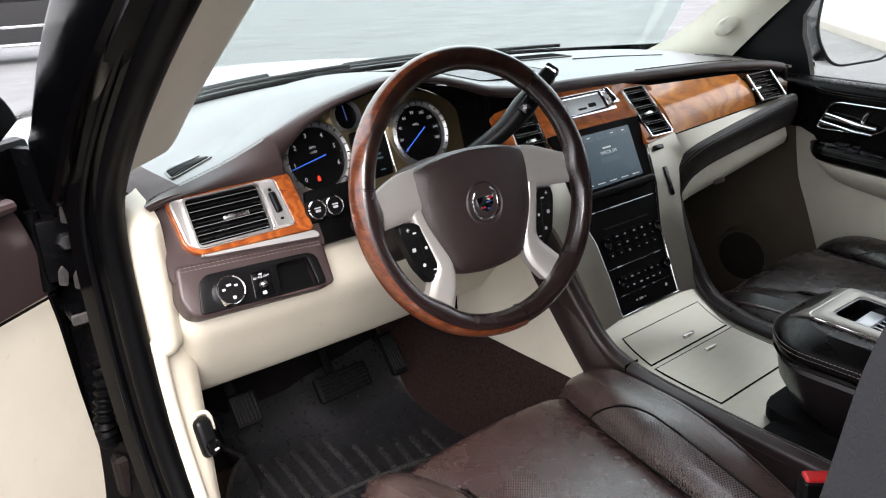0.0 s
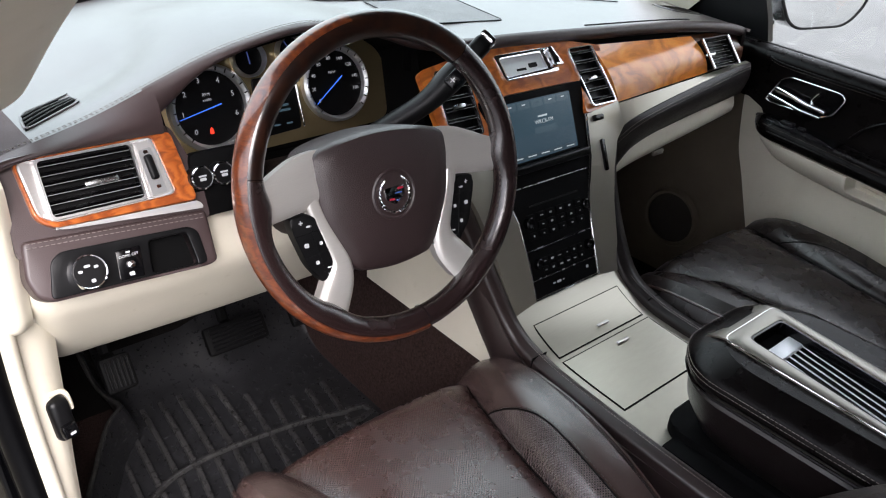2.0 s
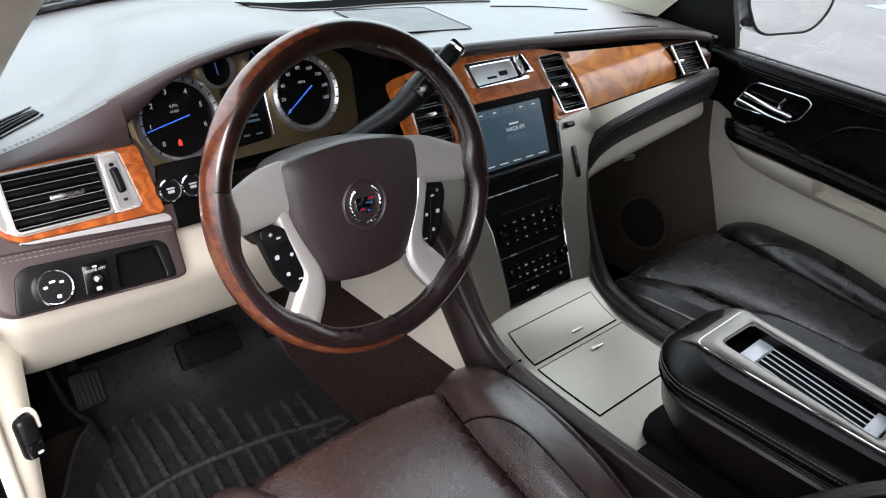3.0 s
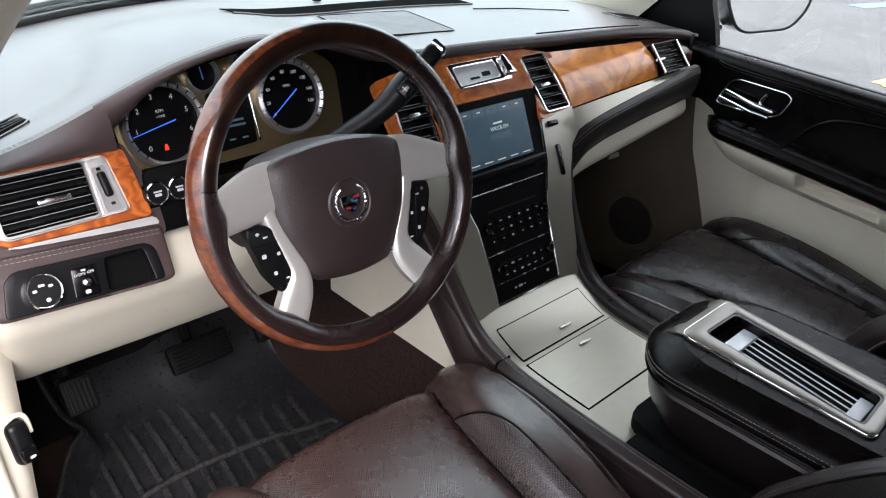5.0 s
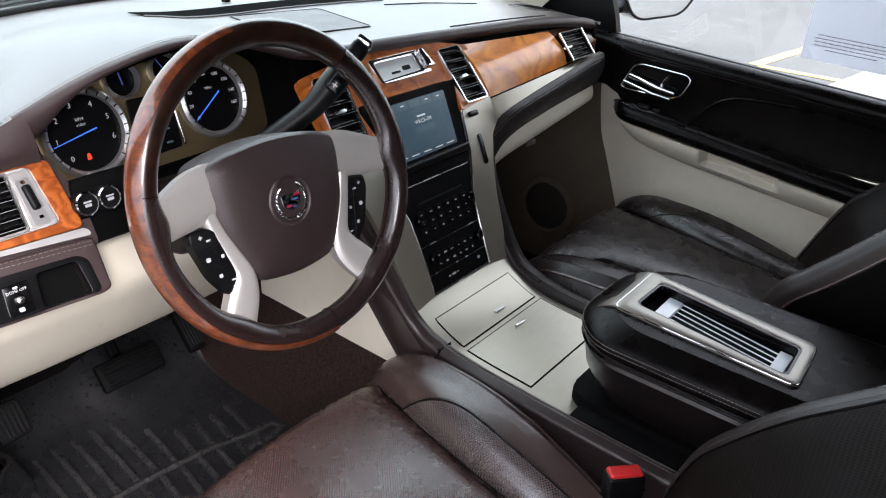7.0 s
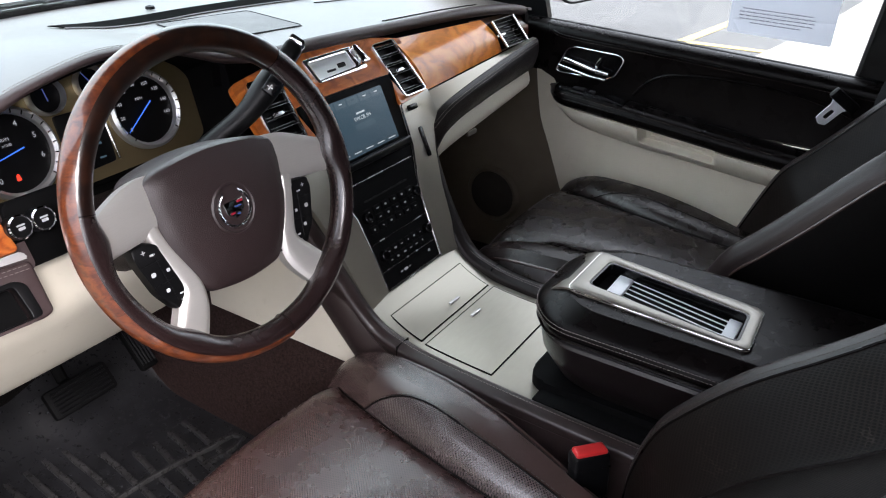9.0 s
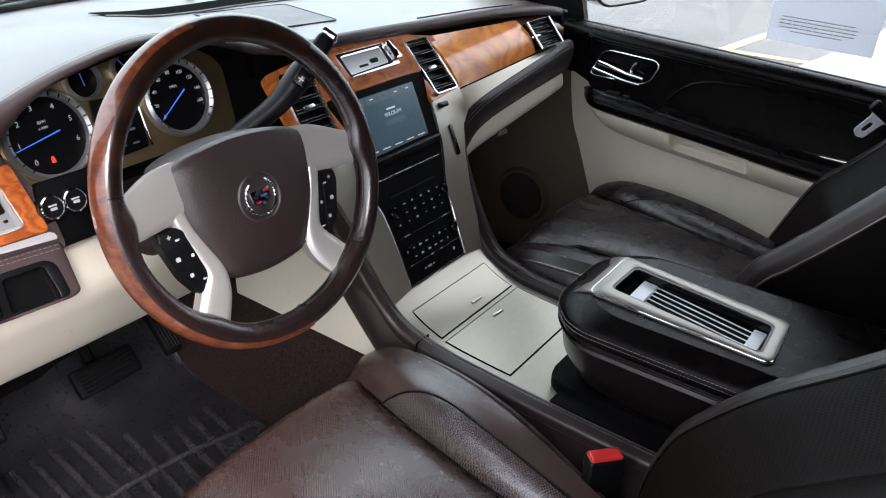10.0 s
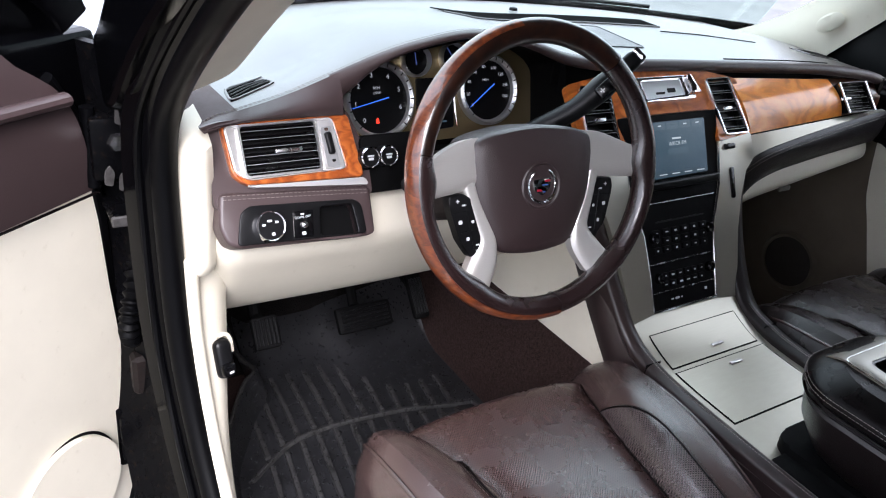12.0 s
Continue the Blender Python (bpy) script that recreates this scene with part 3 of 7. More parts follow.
def parked_car(name, m, label):
    c = thing(name, (0, 0, 0), label, "car")
    prof = [(-2.6, 0.45), (-2.6, 0.95), (-2.5, 1.15), (-1.2, 1.2), (-0.7, 1.78), (1.0, 1.82), (1.5, 1.25), (2.5, 1.1), (2.65, 0.8), (2.6, 0.42)]
    prof = round_poly(prof, 0.12, 3)
    rows = [[(x, y, z if z < 1.2 else lerp(z, z - 0.02, abs(y))) for x, z in prof] for y in (-0.95, 0.95)]
    bm = loft(rows, caps=True)
    bmesh.ops.bevel(bm, geom=[e for e in bm.edges if abs(abs(e.verts[0].co.y) - 0.95) < 1e-4 and abs(abs(e.verts[1].co.y) - 0.95) < 1e-4], offset=0.07, segments=2, affect="EDGES")
    part("body", bm, PAINT, c, "glossy black bodywork")
    part("side_trim", box(3.9, 0.03, 0.05, 0.01, 1, (0, -0.965, 0.78)), CHROME, c, "bright chrome side moulding")
    part("sill_step", box(3.0, 0.10, 0.06, 0.02, 1, (0, -0.99, 0.40)), STEEL, c, "silver running board")
    part("side_window", box(1.5, 0.02, 0.38, 0.01, 1, (0.0, -0.955, 1.48)), GLOSS_BLACK, c, "dark side glass")
    for x in (-1.65, 1.65):
        for y in (-0.82, 0.82):
            w = part("wheel", lathe([(0.0, -0.11), (0.30, -0.11), (0.37, -0.08), (0.37, 0.08), (0.30, 0.11), (0.0, 0.11)], 24, False), RUBBER, c, "black tyre", m=Matrix.Translation((x, y, 0.37)) @ Matrix.Rotation(radians(90), 4, "X"))
            part("rim", lathe([(0.0, -0.12), (0.20, -0.12), (0.24, -0.10), (0.24, 0.10), (0.20, 0.12), (0.0, 0.12)], 20, False), STEEL, w, m=Matrix.Translation((x, y, 0.37)) @ Matrix.Rotation(radians(90), 4, "X"))
    c.matrix_world = m
    return c


parked_car("parked_pickup", pose(2.6, 19.5, 0, 0, 0, -14), "black pickup with bright chrome trim, parked across the lot")

# ---- the body shell of the vehicle ----
floor = solid("floor", box(1.62, 3.38, 0.03, 0.004, 1, (0, -0.88, 0.645)), CARPET, "dark brown carpeted cabin floor", "floor", kind="structure")
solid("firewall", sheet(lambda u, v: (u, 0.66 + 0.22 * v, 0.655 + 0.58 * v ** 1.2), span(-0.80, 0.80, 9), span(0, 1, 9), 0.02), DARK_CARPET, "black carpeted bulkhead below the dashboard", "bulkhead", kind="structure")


def wind_y(x):
    return 1.09 - 0.62 * abs(x) ** 2.2


def glass_point(x, t):
    """t 0 at the cowl, 1 at the header."""
    return (x * (1 - 0.13 * t), lerp(wind_y(x), 0.33 - 0.10 * abs(x) ** 2, t), 1.345 + 0.54 * t + 0.03 * math.sin(math.pi * t))


ws = solid("windshield", sheet(glass_point, span(-0.80, 0.80, 25), span(-0.02, 1, 13), 0.004), GLASS, "clear raked windshield glass", "windshield", kind="structure")
ws.visible_shadow = False
solid("trim", sheet(lambda u, t: tuple(Vector(glass_point(u, 0.012 * t)) + Vector((0, 0.004, 0.002 - 0.03 * (1 - t)))), span(-0.80, 0.80, 41), span(-1, 1, 3), 0.006), GLOSS_BLACK, "black ceramic border along the windshield's foot", "trim", kind="structure")


def roof_point(u, v):
    y = lerp(0.36, -2.6, v)
    return (u * lerp(0.70, 0.74, v), y, 1.885 + 0.03 * math.cos(u * 1.5) + 0.03 * math.sin(v * 3.0) - 0.03)


solid("ceiling", sheet(roof_point, span(-1.06, 1.06, 15), span(0, 1, 13), 0.03, (0, 0, -1)), HEADLINER, "unseen cloth headliner under the roof, darkened to cut bounced light", "ceiling", kind="structure")
solid("roof_skin", sheet(lambda u, v: tuple(Vector(roof_point(u * 1.06, v)) + Vector((0, 0, 0.045))), span(-1.06, 1.06, 15), span(0, 1, 13), 0.01), PAINT, "black painted roof panel", "roof", kind="structure")


def pillar_trim(side, door_edge, glass_edge, label, back=0.0):
    """Slanting windshield pillar: a cream cover between two edges, with the black body pillar outside it."""
    p = thing("windshield_pillar", (side * 0.78, 0.4, 1.35), label, "pillar", "windshield pillars")
    a, b = spline(door_edge, 5), spline(glass_edge, 5)

    def cover(i, t):
        q = a[i].lerp(b[i], t)
        return q + Vector((-side * 0.016, -0.014, 0.008)) * math.sin(math.pi * t) ** 1.2

    part("trim_cover", sheet(cover, range(len(a)), span(0, 1, 12), 0.012, (-side, -1, 0)), CREAM, p, "smooth cream pillar cover")
    part("door_return", sheet(lambda i, t: a[i] + Vector((side * 0.050, 0.045, -0.012)) * t + Vector((side * 0.002, 0.003, 0)), range(len(a)), span(0, 1, 4), 0.01, (side, -1, 0)), SEAL, p, "black return beside the door seal")
    out = [q.lerp(r, 0.35) + Vector((side * (0.050 + back * 0.3), 0.06 + back, -0.01)) for q, r in zip(a, b)]
    part("body_pillar", sweep(out, round_poly([(-0.035, -0.05), (0.035, -0.05), (0.035, 0.05), (-0.035, 0.05)], 0.015, 3), (0, 0.55, 0.8)), BODY_BLACK, p, "black painted body pillar")
    return p


pillar_trim(-1, [(-0.803, 0.255, 1.390), (-0.802, 0.222, 1.410), (-0.80, 0.078, 1.515), (-0.79, -0.081, 1.610), (-0.73, -0.33, 1.80)], [(-0.712, 0.375, 1.385), (-0.71, 0.335, 1.408), (-0.71, 0.198, 1.492), (-0.70, 0.055, 1.585), (-0.65, -0.18, 1.78)], "cream-trimmed windshield pillar beside the open door", 0.05)
rp = pillar_trim(1, [(0.735, 0.46, 1.325), (0.73, 0.41, 1.372), (0.722, 0.295, 1.477), (0.70, 0.10, 1.630), (0.66, -0.13, 1.80)], [(0.745, 0.74, 1.330), (0.735, 0.62, 1.385), (0.715, 0.475, 1.477), (0.685, 0.27, 1.630), (0.64, 0.02, 1.80)], "cream-trimmed windshield pillar with an oval plug")
part("plug", lathe([(0.0, 0.0), (0.016, 0.0), (0.020, 0.003), (0.016, 0.006), (0.0, 0.007)], 24, False), CREAM, rp, "oval cream plug", m=axes((0.700, 0.440, 1.418), (0.1, -0.8, 0.6), (-0.3, 0.6, 0.8)) @ Matrix.Diagonal((1.7, 1, 1, 1)))

# door opening on the driver's side: sill, hinge pillar, seal
jamb = thing("door_jamb", (-0.86, 0.40, 0.6), "black painted door jamb, dusty, with hinge and wiring", "door jamb", kind="structure")


def jamb_point(t, v):
    y = smooth_at([0, 0.25, 0.5, 0.75, 1], [0.34, 0.37, 0.36, 0.30, 0.12], t)
    z = lerp(1.40, 0.60, t)
    return (lerp(-0.822, -0.885, v), y + 0.15 * v ** 0.7, z)


part("hinge_pillar", sheet(jamb_point, span(0, 1, 33), span(0, 1, 12), 0.012, (-1, -1, 0)), JAMB, jamb, sharp=80)
part("fender_edge", sheet(lambda t, v: (-0.925 - 0.05 * v, lerp(0.50, 0.515, v), lerp(1.36, 0.5, t)), span(0, 1, 9), span(0, 1, 3), 0.01), PAINT, jamb, "glossy black fender edge")
seal_path = spline([(-0.745, -0.36, 1.835), (-0.765, -0.26, 1.765), (-0.805, -0.08, 1.620), (-0.815, 0.075, 1.520), (-0.820, 0.222, 1.412), (-0.824, 0.285, 1.33), (-0.824, 0.295, 1.22), (-0.822, 0.275, 1.05), (-0.814, 0.22, 0.90), (-0.806, 0.12, 0.77), (-0.804, -0.02, 0.685), (-0.804, -0.3, 0.66), (-0.804, -1.0, 0.66)], 6)
part("door_seal", tube(seal_path, 0.0165, 14), SEAL, jamb, "ribbed black rubber door seal", sharp=80)
part("pillar_flange", sheet(lambda i, v: seal_path[i] + Vector((-0.010 - 0.026 * v, 0.010 + 0.060 * v - 0.008 * math.sin(v * math.pi), -0.004 - 0.010 * v)), range(len(seal_path)), span(0, 1, 9), 0.006, (-1, -1, 0)), BODY_BLACK, jamb, "black painted flange", sharp=80)
part("flange_lip", tube([p + Vector((-0.024, 0.030, -0.006)) for p in seal_path], 0.005, 8), SEAL, jamb, "thin outer seal lip")
for x, y, z in ((-0.862, 0.462, 1.262), (-0.862, 0.462, 0.760)):
    h = part("hinge", join(box(0.046, 0.05, 0.090, 0.006, 2, (x, y, z)), box(0.070, 0.012, 0.050, 0.004, 2, (x - 0.016, y + 0.024, z - 0.004)), tube([(x - 0.020, y - 0.004, z - 0.058), (x - 0.020, y - 0.004, z + 0.056)], 0.010, 12)), JAMB, jamb, "black door hinge")
    part("bolt", lathe([(0.0, 0.0), (0.0135, 0.0), (0.0135, 0.004), (0.0105, 0.010), (0.0, 0.0105)], 6, False), STEEL, h, "bright bolt head", m=axes((x + 0.010, y - 0.027, z + 0.012), (1, 0, 0), (0, 0, 1)))
    for dx, dz in ((0.016, 0.050), (0.014, -0.046), (-0.004, -0.036)):
        part("scuff", plate(round_poly([(-0.007, -0.012), (0.004, -0.016), (0.008, 0.004), (0.002, 0.016), (-0.005, 0.008)], 0.003, 2), 0.002, 0.0006), SCUFF, h, "grey chipped sealant", m=axes((x + dx, y - 0.027, z + dz), (1, 0, 0), (0, 0, 1)))
loom = spline([(-0.838, 0.455, 1.075), (-0.848, 0.430, 1.045), (-0.859, 0.415, 1.015), (-0.862, 0.415, 0.985), (-0.856, 0.435, 0.955)], 16)
part("wiring_boot", tube(loom, 0.0135, 12, scale=lambda t: 1.0 + 0.20 * math.sin(t * 2 * math.pi * 11)), SEAL, jamb, "corrugated black wiring boot")
strap = part("check_strap", box(0.050, 0.10, 0.012, 0.004, 1, (-0.848, 0.45, 1.170)), JAMB, jamb, "black door check strap")
part("strap_edge", box(0.052, 0.006, 0.016, 0.002, 1, (-0.848, 0.400, 1.172)), SCUFF, strap, "worn bright edge")
part("strap_bracket", join(box(0.040, 0.03, 0.070, 0.006, 1, (-0.842, 0.430, 0.895)), tube(spline([(-0.826, 0.41, 0.94), (-0.834, 0.40, 0.905), (-0.826, 0.405, 0.865)], 5), 0.006, 8), box(0.024, 0.02, 0.11, 0.004, 1, (-0.834, 0.425, 0.80))), RUST, jamb, "rusty bracket under the strap")
part("cable", tube(spline([(-0.826, 0.44, 1.10), (-0.832, 0.415, 1.06), (-0.828, 0.410, 1.00), (-0.836, 0.415, 0.95), (-0.830, 0.43, 0.90)], 6), 0.005, 8), JAMB, jamb, "dirty cable")
solid("door_sill", box(0.12, 1.5, 0.06, 0.012, 2, (-0.86, -0.55, 0.625)), PAINT, "black painted door sill", "sill", kind="structure")

# kick panel and pillar foot in cream
kick = thing("kick_panel", (-0.80, 0.3, 0.7), "cream kick panel at the door opening with a black hood release", "trim panel")
kp = spline([(-0.797, 0.285, 1.16), (-0.797, 0.272, 1.05), (-0.794, 0.225, 0.92), (-0.791, 0.14, 0.80), (-0.790, 0.03, 0.715), (-0.790, -0.15, 0.69), (-0.790, -0.9, 0.685)], 6)
part("panel", sweep(kp, round_poly([(-0.05, -0.013), (0.012, -0.013), (0.014, -0.002), (0.006, 0.006), (-0.05, 0.004)], 0.005, 3), (1, 0, 0.05)), CREAM, kick, sharp=80)


def kick_y(z):
    return smooth_at([0.66, 0.71, 0.80, 0.92, 1.05, 1.13], [-0.06, 0.03, 0.145, 0.228, 0.276, 0.290], z)


def kick_face(u, z):
    return (lerp(-0.802, smooth_at([0.66, 0.85, 1.0, 1.13], [-0.786, -0.772, -0.752, -0.740], z), u), kick_y(z) + 0.006 + 0.030 * u ** 3, z)


part("face_panel", sheet(kick_face, span(0, 1, 10), span(0.665, 1.13, 18), 0.008, (0, -1, 0)), CREAM, kick, "cream face below the dashboard's end")
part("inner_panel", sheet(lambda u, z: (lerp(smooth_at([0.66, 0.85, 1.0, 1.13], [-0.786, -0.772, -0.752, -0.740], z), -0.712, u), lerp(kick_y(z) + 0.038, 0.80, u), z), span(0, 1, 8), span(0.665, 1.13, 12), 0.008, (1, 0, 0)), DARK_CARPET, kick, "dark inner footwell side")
rsm = axes((-0.766, 0.276, 1.000), (1, 0.25, 0), (0, 0.32, 1))
rel = part("release_housing", box(0.026, 0.058, 0.028, 0.009, 3), BLACK, kick, "black hood release housing", rsm)
part("release_lever", box(0.020, 0.020, 0.020, 0.005, 2, (0.0, -0.015, 0.010)), GLOSS_BLACK, rel, "gloss black release lever", rsm)
part("release_mark", bars([(0.001, -0.018, 0.007, 0.0035)], 0.0202), ICON, rel, "pale hood symbol", rsm)
part("release_surround", tube(spline([rsm @ Vector(p) for p in ((-0.004, 0.034, 0.002), (0.010, 0.033, 0.003), (0.016, 0.024, 0.003), (0.017, 0.004, 0.0))], 5), 0.0032, 8), CREAM, rel, "cream surround")

# right side and the rear of the cabin
solid("wall_right", box(0.05, 1.85, 0.75, 0.01, 1, (0.86, -1.70, 0.95)), PAINT, "black rear side of the vehicle", "wall", kind="structure")
# Unseen left side, brought forward to block light behind the open door.
solid("wall_left", box(0.05, 1.80, 0.75, 0.01, 1, (-0.88, -1.72, 0.95)), PAINT, "black rear side of the vehicle", "wall", kind="structure")
solid("wall_rear", box(1.7, 0.05, 0.75, 0.01, 1, (0, -2.6, 0.95)), PAINT, "black tailgate of the vehicle", "wall", kind="structure")
# Rear panes are out of view, tinted to keep light from behind low.
solid("window_1", sheet(lambda y, t: (0.84 - 0.08 * t, y, lerp(1.31, 1.90, t)), span(-2.6, -0.80, 6), span(0, 1, 4), 0.004, (-1, 0, 0)), TINTED, "unseen dark privacy glass beside the rear seats, holding back light", "window", kind="structure")
solid("window_2", sheet(lambda y, t: (-0.86 + 0.08 * t, y, lerp(1.31, 1.90, t)), span(-2.6, -0.82, 6), span(0, 1, 4), 0.004, (1, 0, 0)), TINTED, "unseen dark privacy glass beside the rear seats, holding back light", "window", kind="structure")
solid("window_3", sheet(lambda x, t: (x, -2.6 + 0.1 * t, lerp(1.31, 1.90, t)), span(-0.86, 0.84, 6), span(0, 1, 4), 0.004, (0, 1, 0)), TINTED, "unseen dark privacy glass in the tailgate, holding back light", "window", kind="structure")
# Left pillar is unseen and narrows the light through the door opening.
for sx in (-1, 1):
    bp = thing("middle_pillar", (sx * 0.78, -0.78, 1.3), "black-trimmed middle pillar with belt guide", "pillar", "middle pillars")
    path = spline([(sx * 0.80, -0.525 if sx > 0 else -0.76, 1.25 if sx > 0 else 0.66), (sx * 0.78, -0.56 if sx > 0 else -0.78, 1.55), (sx * 0.71, -0.62 if sx > 0 else -0.82, 1.86)], 5)
    part("cover", sweep(path, round_poly([(-0.04, -0.10), (0.04, -0.10), (0.04, 0.10), (-0.04, 0.10)], 0.02, 3), (0, 1, 0.2)), BLACK, bp)

# cowl, hood and wipers beyond the glass
solid("cowl", sheet(lambda u, v: (u, wind_y(u) + 0.01 + 0.20 * v, 1.325 - 0.03 * v), span(-0.82, 0.82, 21), span(0, 1, 4), 0.01), MATTE_BLACK, "black plastic cowl below the windshield", "cowl", kind="structure")
solid("hood", sheet(lambda u, v: (u * lerp(1.0, 0.96, v), wind_y(u) + 0.19 + v * lerp(1.25, 1.05, abs(u)), 1.30 + 0.035 * math.cos(u * 1.6) - 0.09 * v ** 2 - 0.05 * abs(u) ** 3), span(-0.92, 0.92, 25), span(0, 1, 13), 0.012), PAINT, "glossy black engine hood", "hood", kind="structure")


def wiper(x0, x1, name="wiper"):
    w = thing(name, (x0, wind_y(x0), 1.35), "black windshield wiper resting at the glass's foot", "wiper", "windshield wipers")
    p = [Vector(glass_point(lerp(x0, x1, t), 0.004 + 0.010 * t)) + Vector((0, 0.020, 0.008)) for t in span(0, 1, 12)]
    part("blade", sweep(p, rrect(0.008, 0.010, 0.003, 2), (0, -0.5, 0.8)), BLACK, w)
    part("arm", tube([q + Vector((0, 0.02, 0.004)) for q in p[:8]], 0.007, 8), BLACK, w)
    return w


wiper(-0.62, 0.02)
wiper(0.02, 0.60)

# ---- dashboard ----
dash = thing("dashboard", (0, 0.45, 1.1), "brown leather dashboard with burl wood band, stitched edges and silver trim", "dashboard")
LX = [-0.80, -0.74, -0.66, -0.58, -0.53, -0.48, -0.39, -0.30, -0.25, -0.19, -0.10, 0.0, 0.2, 0.45, 0.62, 0.70]
LZ = [1.334, 1.345, 1.364, 1.392, 1.411, 1.427, 1.443, 1.433, 1.420, 1.402, 1.391, 1.389, 1.380, 1.368, 1.352, 1.335]
LY = [0.30, 0.305, 0.31, 0.312, 0.31, 0.305, 0.30, 0.302, 0.305, 0.305, 0.302, 0.30, 0.297, 0.29, 0.278, 0.265]


def lip(x):
    return smooth_at(LX, LY, x), smooth_at(LX, LZ, x)


def top_point(x, v):
    """v 0 at the stitched lip, 1 at the foot of the windshield."""
    y0, z0 = lip(x)
    y1 = wind_y(x) - 0.005
    s = v * v * (3 - 2 * v)
    flat = smooth_at([-0.80, -0.69, -0.62, -0.52, -0.40, -0.20, 0.0, 0.30, 0.55, 0.70], [1.344, 1.349, 1.351, 1.372, 1.390, 1.396, 1.392, 1.384, 1.368, 1.345], x)
    z = lerp(z0, flat, min(1.0, smooth_at([-0.8, -0.64, -0.50, -0.4], [8, 8, 2.0, 1.6], x) * s)) + 0.006 * math.sin(math.pi * v) * min(1.0, max(0.0, (x + 0.66) * 8))
    z -= 9.0 * max(0.0, -0.752 - x) ** 2
    z = lerp(z, 1.342, max(0, (v - 0.42) / 0.58) ** 1.3)
    return (x, lerp(y0, y1, v), z)


VS = [0, 0.015, 0.04, 0.08, 0.14, 0.2, 0.28, 0.36, 0.45, 0.55, 0.65, 0.75, 0.83, 0.9, 0.95, 1.0]
# The browner end stands for weaker reflection, not another leather.
part("top_end", sheet(top_point, span(-0.776, -0.727, 10), VS, 0.006), END_HIDE_DULLED, dash, "end of the dashboard top, browner for its lost sky reflection")
part("top_pad", sheet(top_point, span(-0.727, 0.70, 74), VS, 0.006), DASH_TOP, dash, "smooth grey-brown hide over the dashboard's top")


def lip_roll(x, a):
    """The rolled brown edge below the stitch line."""
    y0, z0 = lip(x)
    h = smooth_at([-0.80, -0.64, -0.585, -0.53, -0.45, -0.28, -0.2, 0.0, 0.7], [0.0, 0.03, 0.034, 0.012, 0.006, 0.008, 0.012, 0.016, 0.016], x)
    ang = a * math.pi
    return (x, y0 + 0.004 - 0.011 * math.sin(ang), z0 - (0.006 + h) * (1 - math.cos(ang)) / 2 + 0.002)


part("brow_roll", sheet(lip_roll, span(-0.60, 0.672, 70), span(0, 1, 9), 0.004), BROWN, dash, "rolled brown leather edge")
for off in (0.006, 0.012):
    part("stitching", dashes([Vector(top_point(x, off / 0.7)) + Vector((0, 0, 0.0016)) for x in span(-0.772, -0.14, 110)], 0.0040, 0.0024, 0.00042), THREAD, dash, "grey twin stitching")

# left end: shoulder below the stitched edge, down to the vent panel
LP = Vector((-0.65, 0.26, 1.27))
LPM = axes(LP, (1, 0, 0), (0, 0.5, 0.87))


def left_shoulder(x, t):
    y0, z0 = lip(x)
    zl = smooth_at([-0.80, -0.60, -0.56], [1.336, 1.338, 1.333], x)
    yl = 0.292
    bulge = 0.014 * math.sin(math.pi * t) * smooth_at([-0.83, -0.66, -0.62, -0.588], [1, 1, 0.9, 0.55], x)
    back = 14.0 * max(0.0, -0.758 - x) ** 2
    return (x, lerp(y0, yl, t) - bulge + back, lerp(z0 + 0.001, zl, t ** 0.9) - 9.0 * max(0.0, -0.752 - x) ** 2)


part("left_shoulder", sheet(left_shoulder, span(-0.778, -0.588, 26), span(0, 1, 10), 0.005), BROWN, dash, "brown leather shoulder over the side vent")


def flat_part(name, poly, depth, material, parent, m, z0=0.0, bev=0.0015, label=""):
    return part(name, plate(poly, depth, bev, z0), material, parent, label, m)


# left vent bezel: reddish wood, bright strip, stitched ledge and switch pod
SLOT = [(-0.083, 0.0705), (0.0205, 0.0705), (0.0205, 0.0050), (-0.0825, 0.0065)]
FRAME_OUT = [(-0.1015, 0.0720), (0.0455, 0.0735), (0.0545, 0.0025), (-0.0800, 0.0012), (-0.0960, 0.0120)]
lw = [(-0.1045, 0.0740), (0.0700, 0.0765), (0.0795, -0.0105), (-0.0845, -0.0040), (-0.0995, 0.0095)]
part("wood_bezel", pierced(round_poly(lw, 0.008), [round_poly(FRAME_OUT, 0.007)], 0.012, -0.008, 0.002), WOOD_RED, dash, "varnished reddish burl bezel", LPM)
flat_part("bright_strip", round_poly([(-0.072, -0.0082), (0.0845, -0.0220), (0.0800, -0.0115), (-0.0842, -0.0046)], 0.003), 0.011, BRIGHT_TRIM, dash, LPM, -0.008, 0.002, "bright strip")
part("left_face", pierced(round_poly([(-0.126, -0.030), (0.092, -0.036), (0.094, 0.02), (0.074, 0.086), (-0.121, 0.086)], 0.010), [round_poly([(-0.098, 0.070), (0.044, 0.071), (0.052, 0.0045), (-0.078, 0.0035), (-0.094, 0.014)], 0.006)], 0.010, -0.017), BROWN, dash, "brown padded face round the side vent", LPM)
TRAY = round_poly([(0.0020, -0.0815), (0.0575, -0.0855), (0.0540, -0.0450), (0.0080, -0.0430)], 0.005, 3)
POD = [(-0.1260, -0.052), (-0.1195, -0.0740), (-0.1060, -0.0815), (0.0720, -0.0910), (0.0835, -0.0880), (0.0865, -0.0240), (-0.1190, -0.0100)]
pod_ob = part("switch_pod", pierced(round_poly(POD, 0.007), [TRAY], 0.034, -0.034, 0.005), BROWN, dash, "brown padded switch pod", LPM)
